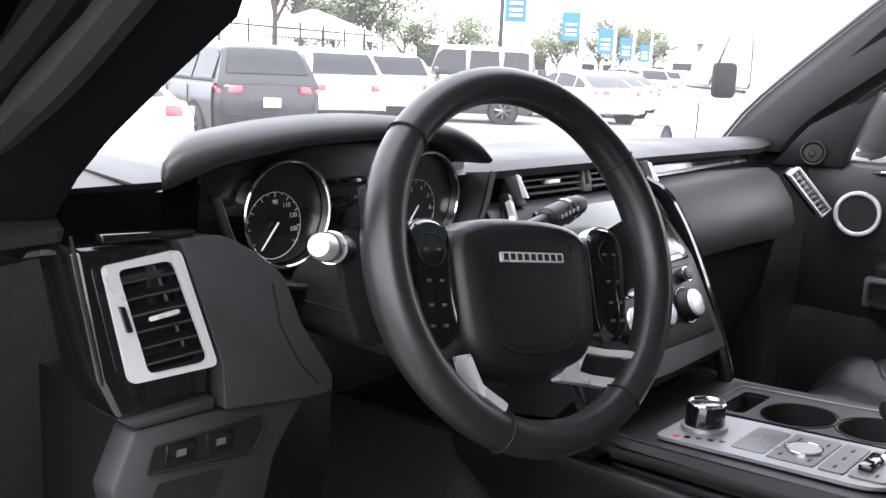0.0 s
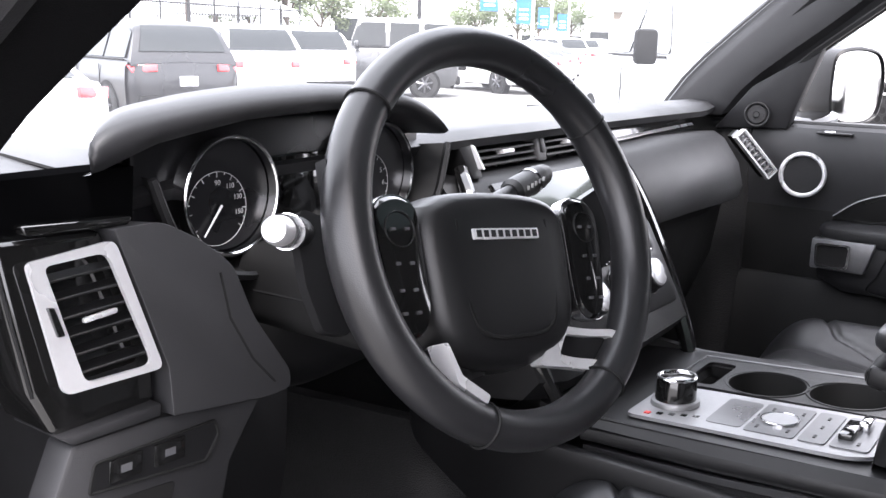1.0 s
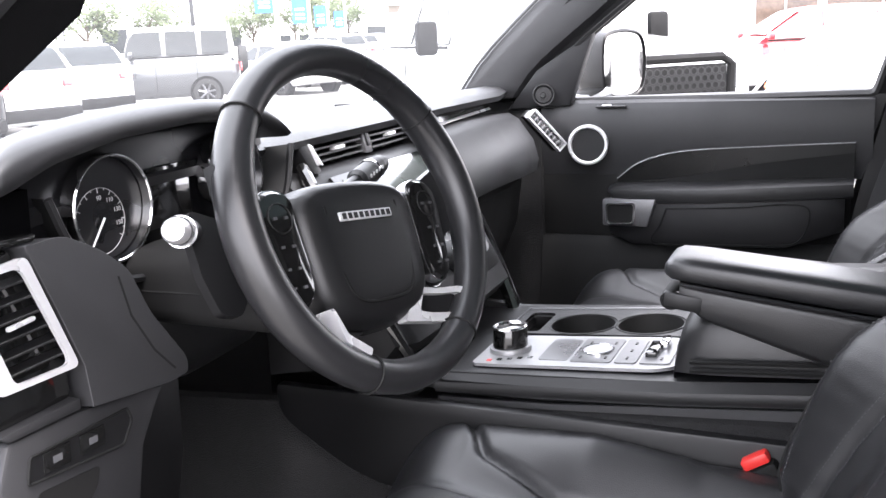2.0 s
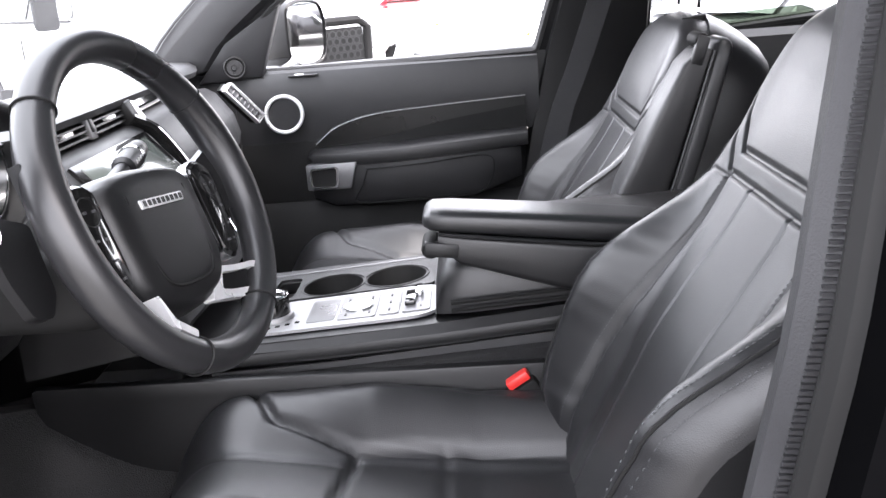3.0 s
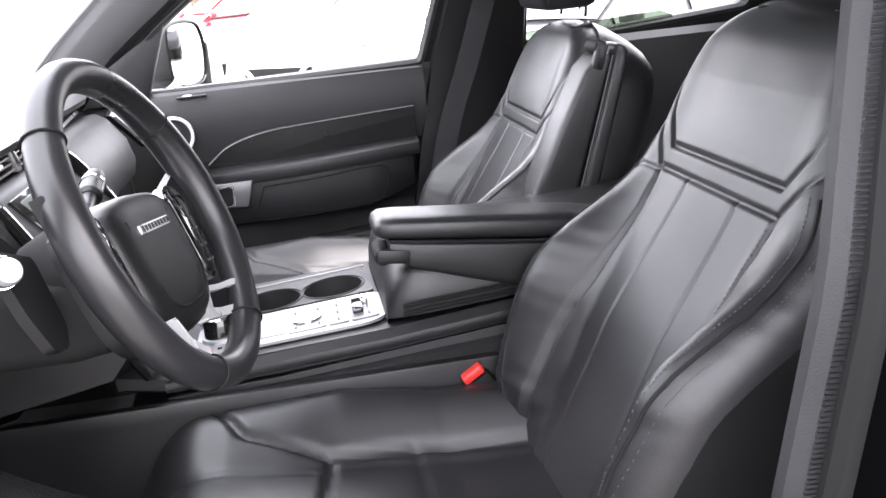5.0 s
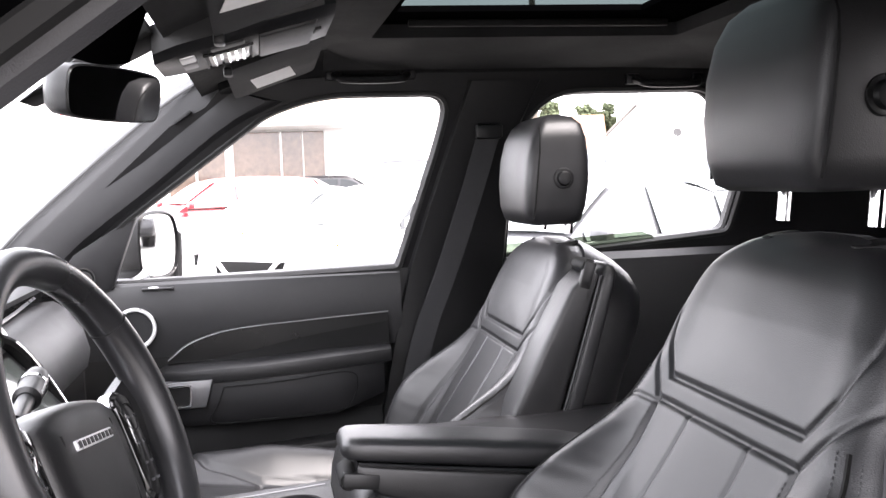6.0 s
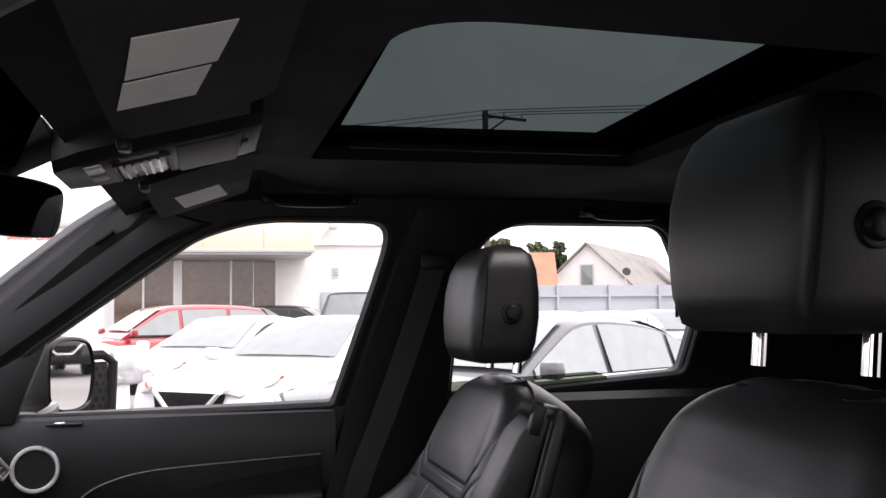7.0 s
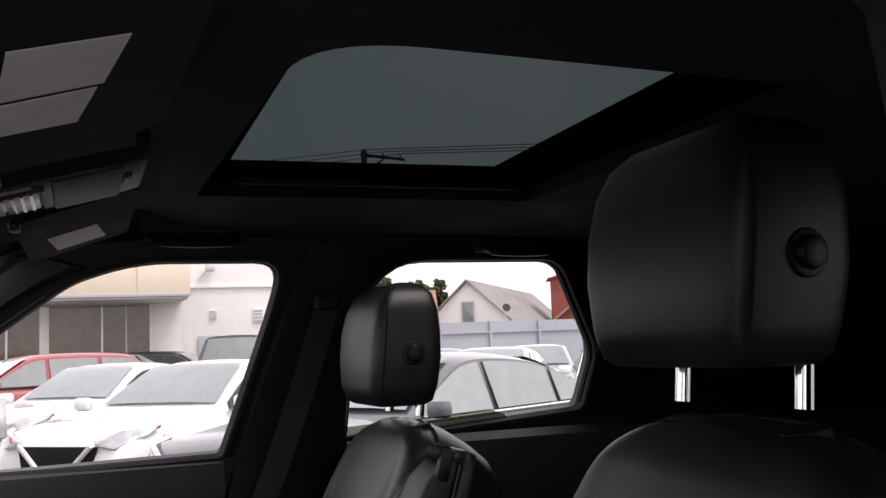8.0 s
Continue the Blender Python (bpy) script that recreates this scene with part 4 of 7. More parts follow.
part("fascia_edge_chrome", tube([p + Vector((0.008, -0.007, 0.003)) for p in spline(edge, 24)], 0.0018, 6), chrome, dash, "thin chrome edge line")
edge2 = [(-0.165, 0.585, 1.272), (-0.185, 0.560, 1.25), (-0.192, 0.525, 1.19), (-0.185, 0.480, 1.10), (-0.17, 0.44, 1.02)]
part("fascia_edge", tube(spline(edge2, 24), 0.008, 8), gloss_black, dash)
v4, P4 = vent("passenger_vent", (0.731, 0.546, 1.219), (0.55, -0.40, 0.60), (-0.50, 0.47, 0.75), 0.018, 0.106, 9, dash, knob=False, slats=gunmetal)
part("vent_frame", plate([(-0.0120, 0.0530), (0.0120, 0.0530), (0.0120, -0.0530), (-0.0120, -0.0530)], [[(-0.0080, 0.0505), (0.0080, 0.0505), (0.0080, -0.0505), (-0.0080, -0.0505)]], lambda a, b: P4(a, b, 0.003), lambda a, b: P4(0, 0, -0.012) - P4(0, 0, 0)), satin, dash, "slim satin vent frame")
for a in (-0.0115, 0.0115):
    part("vent_edge", tube([P4(a, -0.052, 0.0035), P4(a, 0.0, 0.0035), P4(a, 0.052, 0.0035)], 0.0011, 6), satin, dash, "thin satin edge")

# Column stalks.
for sgn, tip, body_end in ((-1, (-0.5965, 0.440, 1.288), (-0.485, 0.500, 1.258)), (1, (-0.222, 0.445, 1.290), (-0.345, 0.44, 1.268))):
    a, b = Vector(body_end), Vector(tip)
    ax = (b - a).normalized()
    L = (b - a).length
    st_ = part("column_stalk", tube([a, a + ax * L * 0.45], [0.009, 0.008], 12), hard_trim, dash, "black column stalk")
    part("stalk_head", tube([a + ax * L * 0.42, a + ax * L * 0.46, a + ax * L * 0.84], [0.009, 0.0128, 0.0122], 16), hard_trim, st_)
    part("stalk_ring", tube([a + ax * L * 0.70, a + ax * L * 0.73], 0.0136, 20), chrome, st_, "chrome ring")
    part("stalk_cap", tube([a + ax * L * 0.82, a + ax * L * 0.93, a + ax * L * 0.97], [0.0112, 0.0104, 0.0084], 20), satin if sgn < 0 else hard_trim, st_, "silver stalk cap" if sgn < 0 else "black stalk cap with white symbols")
    for i in range(5):
        q = a + ax * L * (0.52 + 0.06 * i) + Vector((0, -0.0126, 0.003))
        part("stalk_mark", box(q, (0.003, 0.001, 0.004)), dial_ink, st_)

# ---- steering wheel ----
WC = Vector((-0.4165, 0.372, 1.277))
WM = Matrix.Translation(WC) @ pose(0, 0, 0, 0, 0, -10) @ pose(0, 0, 0, -21.6, 0, 0) @ pose(0, 0, 0, 0, 6.5, 0)
wheel = thing("steering_wheel", "black leather steering wheel with silver spokes and gloss switches", "steering wheel", at=tuple(WC))
WT = lambda x, z, d=0.0: WM @ Vector((x, -d, z))
RM = 0.1462
rr = []
for k in range(72):
    t = 2 * math.pi * k / 72
    fat = 0.0152 + 0.0018 * max(0, math.cos(2 * (t - 0.15))) * (1 if math.sin(t) < 0.75 else 0.3)
    rr.append(fat)
rings = []
for k in range(72):
    t = 2 * math.pi * k / 72
    for_c = WT(RM * math.cos(t), RM * math.sin(t))
    rad = (WT(math.cos(t), math.sin(t)) - WT(0, 0)).normalized()
    nor = (WT(0, 0, 1) - WT(0, 0)).normalized()
    rings.append([for_c + (rad * math.cos(p) * rr[k] + nor * math.sin(p) * rr[k] * 1.08) for p in np.linspace(0, 2 * math.pi, 17)[:-1]])
rim = part("rim", loft(rings + [rings[0]], caps=False), rim_leather, wheel, "black leather rim with stitched seams")
for an in (142, 38, 248, 304):
    t = radians(an)
    c = WT(RM * math.cos(t), RM * math.sin(t))
    rad = (WT(math.cos(t), math.sin(t)) - WT(0, 0)).normalized()
    nor = (WT(0, 0, 1) - WT(0, 0)).normalized()
    part("rim_seam", tube([c + (rad * math.cos(p) + nor * math.sin(p) * 1.08) * 0.0160 for p in np.linspace(0, 2 * math.pi, 25)[:-1]], 0.0011, 5, closed=True), dark_void, rim)
WT0 = WT
WT = lambda x, z, d=0.0: WT0(x * 1.02, z * 0.93 - 0.0225, d - 0.026)
# Airbag pad.
pad_out = [(-0.062, 0.050), (-0.040, 0.060), (0.0, 0.063), (0.040, 0.060), (0.062, 0.050), (0.068, 0.030), (0.067, -0.010), (0.064, -0.045), (0.052, -0.068), (0.030, -0.080), (0.0, -0.083), (-0.030, -0.080), (-0.052, -0.068), (-0.064, -0.045), (-0.067, -0.010), (-0.068, 0.030)]
pad_s = [(p.x, p.z) for p in spline([(x, 0, z) for x, z in pad_out + pad_out[:1]], 49)[:-1]]
rings = []
for s, d in ((1.02, -0.035), (1.03, -0.01), (1.0, 0.006), (0.95, 0.016), (0.86, 0.021), (0.6, 0.024), (0.3, 0.025), (0.02, 0.025)):
    rings.append([WT(x * s * 1.12, z * s, d) for x, z in pad_s])
part("airbag_pad", loft(rings), hard_trim, wheel, "grained black airbag cover")
crease = [(-0.046, 0.036), (-0.046, -0.005), (-0.043, -0.040), (-0.030, -0.056), (0.0, -0.059), (0.030, -0.056), (0.043, -0.040), (0.046, -0.005), (0.046, 0.036)]
part("pad_crease", tube([WT(p.x, p.z, 0.0236 - 0.10 * max(0, abs(p.x) - 0.03)) for p in spline([(x, 0, z) for x, z in crease], 40)], 0.0018, 6), dark_void, wheel)
part("badge", hexa([WT(-0.034, 0.0285, 0.0265), WT(0.034, 0.0285, 0.0265), WT(0.034, 0.0195, 0.0265), WT(-0.034, 0.0195, 0.0265)], [WT(-0.034, 0.0285, 0.02), WT(0.034, 0.0285, 0.02), WT(0.034, 0.0195, 0.02), WT(-0.034, 0.0195, 0.02)], 0.001), satin, wheel, "bright metal badge strip")
for i in range(9):
    x = -0.029 + i * 0.00725
    part("badge_bar", hexa([WT(x - 0.0022, 0.0268, 0.0272), WT(x + 0.0022, 0.0268, 0.0272), WT(x + 0.0022, 0.0212, 0.0272), WT(x - 0.0022, 0.0212, 0.0272)], [WT(x - 0.0022, 0.0268, 0.025), WT(x + 0.0022, 0.0268, 0.025), WT(x + 0.0022, 0.0212, 0.025), WT(x - 0.0022, 0.0212, 0.025)]), hard_trim, wheel)
for s in (-1, 1):
    # upper spoke blending into the rim
    part("upper_spoke", loft([[WT(s * x, z0, d - 0.012), WT(s * x, z0, d), WT(s * x, (z0 + z1) / 2, d + 0.004), WT(s * x, z1, d), WT(s * x, z1, d - 0.012)] for x, z0, z1, d in ((0.066, 0.045, -0.035, 0.004), (0.100, 0.052, -0.022, 0.006), (0.125, 0.066, -0.002, 0.014), (0.152, 0.080, 0.010, 0.024))]), hard_trim, wheel, "black spoke")
    pod = [(0.074, 0.052), (0.084, 0.056), (0.096, 0.053), (0.103, 0.043), (0.104, 0.020), (0.101, -0.010), (0.096, -0.040), (0.088, -0.050), (0.076, -0.046), (0.070, -0.030), (0.070, 0.020), (0.070, 0.045)]
    pod = [(p.x, p.z) for p in spline([(x, 0, z) for x, z in pod + pod[:1]], 37)[:-1]]
    part("switch_pod_frame", loft([[WT(s * (0.096 + (x - 0.087) * k * 1.12), 0.003 + (z - 0.003) * k, d) for x, z in pod] for k, d in ((1.045, 0.004), (1.045, 0.012), (1.035, 0.0148), (1.02, 0.0148), (1.0, 0.010))]), satin_chrome, wheel, "satin silver switch frame")
    podp = part("switch_pod", loft([[WT(s * (0.096 + (x - 0.087) * k * 1.12), 0.003 + (z - 0.003) * k, d) for x, z in pod] for k, d in ((1.01, 0.0), (1.01, 0.0150), (0.95, 0.0185), (0.6, 0.020), (0.05, 0.0205))]), gloss_black, wheel, "glossy black switch pod")
    for zc, rad_ in ((0.030, 0.013),):
        part("pad_ring", annulus(WT(s * 0.096, zc, 0.0185), WT(0, 0, 1) - WT(0, 0), rad_, rad_ - 0.0008, 0.0022, 28), hard_trim, podp)
    for zc in (0.030, 0.004, -0.016, -0.033):
        for xo in (-0.006, 0.006):
            part("switch_icon", hexa([WT(s * 0.096 + xo - 0.0018, zc - 0.0012, 0.0214), WT(s * 0.096 + xo + 0.0018, zc - 0.0012, 0.0214), WT(s * 0.096 + xo + 0.0018, zc + 0.0012, 0.0214), WT(s * 0.096 + xo - 0.0018, zc + 0.0012, 0.0214)], [WT(s * 0.096 + xo - 0.0018, zc - 0.0012, 0.019), WT(s * 0.096 + xo + 0.0018, zc - 0.0012, 0.019), WT(s * 0.096 + xo + 0.0018, zc + 0.0012, 0.019), WT(s * 0.096 + xo - 0.0018, zc + 0.0012, 0.019)]), thread, podp)
    # lower silver spoke: a slotted bracket between pad and rim
    lo = [(0.020, -0.084), (0.048, -0.053), (0.076, -0.060), (0.100, -0.063), (0.107, -0.071), (0.099, -0.094), (0.088, -0.098), (0.056, -0.090)]
    li = [(0.044, -0.0775), (0.055, -0.0610), (0.076, -0.0660), (0.095, -0.0685), (0.099, -0.0735), (0.093, -0.0860), (0.085, -0.0880), (0.058, -0.0815)]
    if s > 0:
        part("lower_spoke", plate(rounded(lo, 0.006, 3), [rounded(li, 0.003, 2)], lambda a, b, s=s: WT(s * a, b, 0.018 + 0.30 * max(0, a - 0.06)), lambda a, b: WT(0, 0, -0.012) - WT(0, 0, 0)), satin, wheel, "satin silver slotted lower spoke")
        part("spoke_inset", plate(rounded(li, 0.003, 2), [], lambda a, b, s=s: WT(s * a, b, 0.010 + 0.30 * max(0, a - 0.06)), lambda a, b: WT(0, 0, -0.006) - WT(0, 0, 0)), hard_trim, wheel, "black spoke inset")
    else:
        part("lower_spoke", plate(rounded(lo, 0.006, 3), [], lambda a, b, s=s: WT(s * a, b, 0.004 + 0.35 * max(0, a - 0.07)), lambda a, b: WT(0, 0, -0.012) - WT(0, 0, 0)), hard_trim, wheel, "black lower spoke")
        part("spoke_trim", plate(rounded([(0.0850, -0.058), (0.0828, -0.0585), (0.0745, -0.083), (0.0520, -0.1005), (0.0560, -0.1065), (0.0790, -0.089)], 0.002, 3), [], lambda a, b, s=s: WT(s * a, b, 0.037), lambda a, b: WT(0, 0, -0.020) - WT(0, 0, 0)), satin, wheel, "satin silver spoke trim")
    # shift paddle behind the wheel
    pd = [(0.085, 0.045), (0.130, 0.062), (0.136, 0.045), (0.134, 0.0), (0.125, -0.035), (0.105, -0.04), (0.09, -0.02)]
    part("shift_paddle", plate(rounded(pd, 0.006, 3), [], lambda a, b, s=s: WT(s * a, b, -0.044), lambda a, b: WT(0, 0, -0.010) - WT(0, 0, 0)), hard_trim, wheel, "black shift paddle")
hub = [[WT(0.058 * s * math.cos(t), 0.058 * s * math.sin(t), d) for t in np.linspace(0, 2 * math.pi, 25)[:-1]] for s, d in ((1.1, -0.02), (1.2, -0.05), (1.1, -0.09))]
part("hub_shroud", loft(hub), dark_void, wheel, "black wheel hub shroud")

# ---- centre console ----
console = thing("centre_console", "dark centre console with brushed metal control panel and cup holders", "console", at=(-0.02, 0.15, 0.62), set_in=Matrix(((1, 0, 0, 0.022), (0, 1, 0, 0), (0, -0.07, 1, 0.024), (0, 0, 0, 1))))
sec = []
for y, zt, w0, w1 in ((0.50, 1.045, -0.150, 0.150), (0.43, 1.030, -0.158, 0.158), (0.30, 1.026, -0.162, 0.162), (0.15, 1.026, -0.165, 0.165), (0.0, 1.030, -0.165, 0.165), (-0.25, 1.035, -0.165, 0.165), (-0.40, 1.03, -0.16, 0.16)):
    sec.append([(w0 + 0.012, y, zt), (w1 - 0.012, y, zt), (w1, y, zt - 0.010), (w1, y, zt - 0.026), (w1 - 0.008, y, zt - 0.030), (w1 - 0.012, y, 0.62), (w0 + 0.012, y, 0.62), (w0 + 0.008, y, zt - 0.030), (w0, y, zt - 0.026), (w0, y, zt - 0.010)])
sec = [[(x, y, min(z, 0.972)) for x, y, z in ring] for ring in sec]
part("console_body", loft(sec), hard_trim, console, "dark grey console body")
for sg in (-1, 1):
    part("side_rail", loft([[(sg * (w - 0.016), y, zt - 0.002), (sg * (w - 0.010), y, zt), (sg * w, y, zt - 0.010), (sg * w, y, zt - 0.025), (sg * (w - 0.008), y, zt - 0.030), (sg * (w - 0.016), y, zt - 0.034)] for y, zt, w in ((0.50, 1.045, 0.150), (0.43, 1.030, 0.158), (0.30, 1.026, 0.162), (0.15, 1.026, 0.165), (-0.25, 1.035, 0.165), (-0.40, 1.03, 0.16))]), hard_trim, console, "dark console edge")
part("side_panel", loft([[(-0.1585, y, z) for z in (zt - 0.032, zt - 0.060)] + [(-0.1540, y, z) for z in (zt - 0.060, zt - 0.032)] for y, zt in ((0.44, 1.030), (0.30, 1.026), (0.0, 1.030), (-0.30, 1.034))]), console_grey, console, "grey side strip")
part("side_gloss", loft([[(-0.1655, y, zt - 0.010), (-0.1675, y, zt - 0.016), (-0.1655, y, zt - 0.023), (-0.160, y, zt - 0.016)] for y, zt in ((0.44, 1.030), (0.15, 1.026), (-0.30, 1.034))]), hard_trim, console)
# Metal panel and its switches, tilted slightly to the driver.
CZ = lambda x, y: 1.0275 + 0.02 * max(0, y - 0.3)
MP = lambda a, b, d=0.0: Vector((a, b, CZ(a, b) + d))
mp = rounded([(-0.132, 0.405), (-0.020, 0.405), (-0.012, 0.330), (-0.012, 0.165), (-0.030, 0.150), (-0.110, 0.150), (-0.132, 0.170)], [0.01, 0.02, 0.05, 0.015, 0.01, 0.02, 0.02], 4)
part("metal_panel", plate(mp, [], lambda a, b: MP(a, b, 0.0), lambda a, b: (0, 0, 0.004)), brushed, console, "brushed aluminium control panel")
rs = part("rotary_shifter", disc(MP(-0.076, 0.372, 0.004), (0, 0, 1), 0.0265, 0.0265, 0.006, 36, 0.002), brushed, console, "rotary gear selector")
part("selector_grip", disc(MP(-0.076, 0.372, 0.010), (0, 0, 1), 0.0225, 0.0215, 0.026, 40, 0.002), gloss_black, rs, "black selector knob")
part("selector_ring", annulus(MP(-0.076, 0.372, 0.034), (0, 0, 1), 0.0222, 0.0175, 0.003, 40), chrome, rs, "chrome ring")
for i in range(5):
    part("gear_mark", box(MP(-0.120 + 0.004 * i, 0.385 - 0.012 * i, 0.0045) , (0.006, 0.006, 0.001)), buckle_red if i == 0 else gloss_black, console)
part("start_plate", plate(rounded([(-0.112, 0.325), (-0.030, 0.325), (-0.030, 0.288), (-0.112, 0.288)], 0.006, 3), [], lambda a, b: MP(a, b, 0.0042), lambda a, b: (0, 0, 0.0012)), gunmetal, console)
for y0, y1 in ((0.284, 0.234), (0.230, 0.204), (0.200, 0.164)):
    part("switch_plate", plate(rounded([(-0.116, y0), (-0.026, y0), (-0.026, y1), (-0.116, y1)], 0.005, 3), [], lambda a, b: MP(a, b, 0.0042), lambda a, b: (0, 0, 0.0014)), gunmetal, console, "grey switch plate")
part("terrain_dial", annulus(MP(-0.072, 0.259, 0.0056), (0, 0, 1), 0.0200, 0.0186, 0.0025, 36), chrome, console, "terrain dial ring")
part("terrain_cap", disc(MP(-0.072, 0.259, 0.0056), (0, 0, 1), 0.0180, 0.0175, 0.002, 36), brushed, console)
part("brake_switch", box(MP(-0.072, 0.190, 0.008), (0.046, 0.014, 0.008), 0.002), gloss_black, console, "black parking brake switch")
part("brake_tab", box(MP(-0.050, 0.180, 0.010), (0.030, 0.010, 0.010), 0.002), chrome, console)
for i, (x, y) in enumerate(((-0.100, 0.217), (-0.072, 0.217), (-0.044, 0.217), (-0.10, 0.176), (-0.100, 0.274), (-0.044, 0.274), (-0.100, 0.243), (-0.044, 0.243))):
    part("switch_mark", box(MP(x, y, 0.0060), (0.008, 0.0025, 0.0008)), hard_trim, console)
DECK = [(-0.150, 0.50), (0.150, 0.50), (0.155, 0.15), (0.155, -0.40), (-0.155, -0.40), (-0.155, 0.15)]
# Cup holders in a black tray on the passenger side.
tray = rounded([(-0.008, 0.400), (0.098, 0.400), (0.108, 0.170), (-0.008, 0.160)], 0.012, 3)
CUPS = ((0.040, 0.308), (0.044, 0.217))
cups = [[(cx + 0.046 * math.cos(t), cy + 0.043 * math.sin(t)) for t in np.linspace(0, 2 * math.pi, 33)[:-1]] for cx, cy in CUPS]
bin_ = rounded([(0.002, 0.394), (0.090, 0.394), (0.090, 0.360), (0.002, 0.360)], 0.008, 2)
part("console_deck", plate(DECK, cups + [bin_], lambda a, b: (a, b, 1.0255 + 0.02 * max(0, b - 0.3)), lambda a, b: (0, 0, -0.012)), hard_trim, console, "dark console top")
part("cup_tray", plate(tray, cups + [bin_], lambda a, b: MP(a, b, 0.0005), lambda a, b: (0, 0, 0.004)), hard_trim, console, "black cup holder tray")
for cx, cy in CUPS:
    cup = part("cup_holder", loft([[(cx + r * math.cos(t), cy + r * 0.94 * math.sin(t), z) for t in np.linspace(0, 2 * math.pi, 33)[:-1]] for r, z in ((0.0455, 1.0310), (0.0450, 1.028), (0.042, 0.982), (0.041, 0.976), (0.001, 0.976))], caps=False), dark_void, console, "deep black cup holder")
    part("cup_insert", annulus((cx, cy, 1.000), (0, 0, 1), 0.0425, 0.0385, 0.004, 36), soft_trim, cup, "grey rubber insert")
    part("cup_ring", annulus((cx, cy, 1.0315), (0, 0, 1), 0.0475, 0.0455, 0.002, 36), hard_trim, cup, "thin dark rim")
part("tray_edge", tube([MP(x, y, 0.006) for x, y in ((-0.012, 0.405), (0.104, 0.405), (0.114, 0.165))], 0.0014, 6), gunmetal, console, "satin tray edge")
# Padded bin lid behind the switches.
lid = []
for y, zt, g in ((0.156, 1.040, 0.07), (0.154, 1.062, 0.06), (0.147, 1.084, 0.045), (0.134, 1.099, 0.028), (0.114, 1.107, 0.012), (0.08, 1.104, 0.004), (0.0, 1.092, 0.0), (-0.2, 1.085, 0.0), (-0.33, 1.08, 0.0)):
    lid.append([(-0.150 + g * 0.2, y, 1.032), (-0.152 + g * 0.2, y, zt - 0.02), (-0.142 + g * 0.3, y, zt - 0.004), (-0.10, y, zt), (0.10, y, zt), (0.142 - g * 0.3, y, zt - 0.004), (0.152 - g * 0.2, y, zt - 0.02), (0.150 - g * 0.2, y, 1.032)])
part("bin_lid", loft(lid), leather_dull, console, "padded black storage bin lid", smooth=65)
for z in (1.040, 1.050):
    part("lid_rib", tube([(-0.156, 0.135, z), (-0.158, 0.0, z), (-0.158, -0.3, z)], 0.003, 6), dark_void, console)
TUNNEL = rounded([(0.660, 0.995), (0.655, 0.950), (0.585, 0.905), (0.530, 0.878), (0.440, 0.866), (-0.10, 0.866), (-0.10, 0.992)], [0.01, 0.02, 0.03, 0.03, 0.03, 0.01, 0.004], 4)
part("tunnel_panel", prism([(-0.187, y, z + 0.07 * y - 0.024) for y, z in TUNNEL], (0.016, 0, 0), 0.003), hard_trim, console, "grey plastic panel along the tunnel")
part("tunnel_carpet", hexa([(-0.176, 0.95, 0.99), (-0.172, -0.1, 0.985), (-0.176, -0.1, 0.62), (-0.20, 0.95, 0.62)], [(-0.15, 0.95, 0.99), (-0.15, -0.1, 0.985), (-0.15, -0.1, 0.62), (-0.15, 0.95, 0.62)], 0.006), carpet, console, "black carpet along the tunnel")


# ---- front seats ----
def seg_dist(p, a, b):
    ax, az = a
    bx, bz = b
    dx, dz = bx - ax, bz - az
    t = max(0.0, min(1.0, ((p[0] - ax) * dx + (p[1] - az) * dz) / (dx * dx + dz * dz)))
    return math.hypot(p[0] - ax - t * dx, p[1] - az - t * dz)


def groove(p, lines, depth, width):
    d = min(seg_dist(p, l[i], l[i + 1]) for l in lines for i in range(len(l) - 1))
    return depth * math.exp(-(d / width) ** 2), d


BACK_W = [(0.0, 0.195), (0.08, 0.211), (0.18, 0.229), (0.30, 0.238), (0.38, 0.226), (0.44, 0.205), (0.49, 0.196), (0.54, 0.180), (0.575, 0.150), (0.596, 0.105), (0.606, 0.04)]
BACK_W = [(p.x, p.z) for p in spline([(a_, 0, b_) for a_, b_ in BACK_W], 80)]
SEAMS_BACK = [[(0.120, 0.597), (0.150, 0.577), (0.167, 0.540), (0.166, 0.50), (0.150, 0.453), (0.1235, 0.418), (-0.1235, 0.418), (-0.150, 0.453), (-0.166, 0.50), (-0.167, 0.540), (-0.150, 0.577), (-0.120, 0.597)],
              [(0.195, 0.470), (0.172, 0.440), (0.133, 0.391), (-0.133, 0.391), (-0.172, 0.440), (-0.195, 0.470)],
              [(0.133, 0.391), (0.130, 0.34), (0.135, 0.245), (0.143, 0.16), (0.145, 0.0)],
              [(-0.133, 0.391), (-0.130, 0.34), (-0.135, 0.245), (-0.143, 0.16), (-0.145, 0.0)]]
SEAMS_FINE = [[(0.058, 0.388), (0.062, 0.25), (0.066, 0.10), (0.068, 0.0)], [(-0.058, 0.388), (-0.062, 0.25), (-0.066, 0.10), (-0.068, 0.0)],
              [(0.245, 0.345), (0.215, 0.372), (0.175, 0.385), (0.135, 0.386)]]


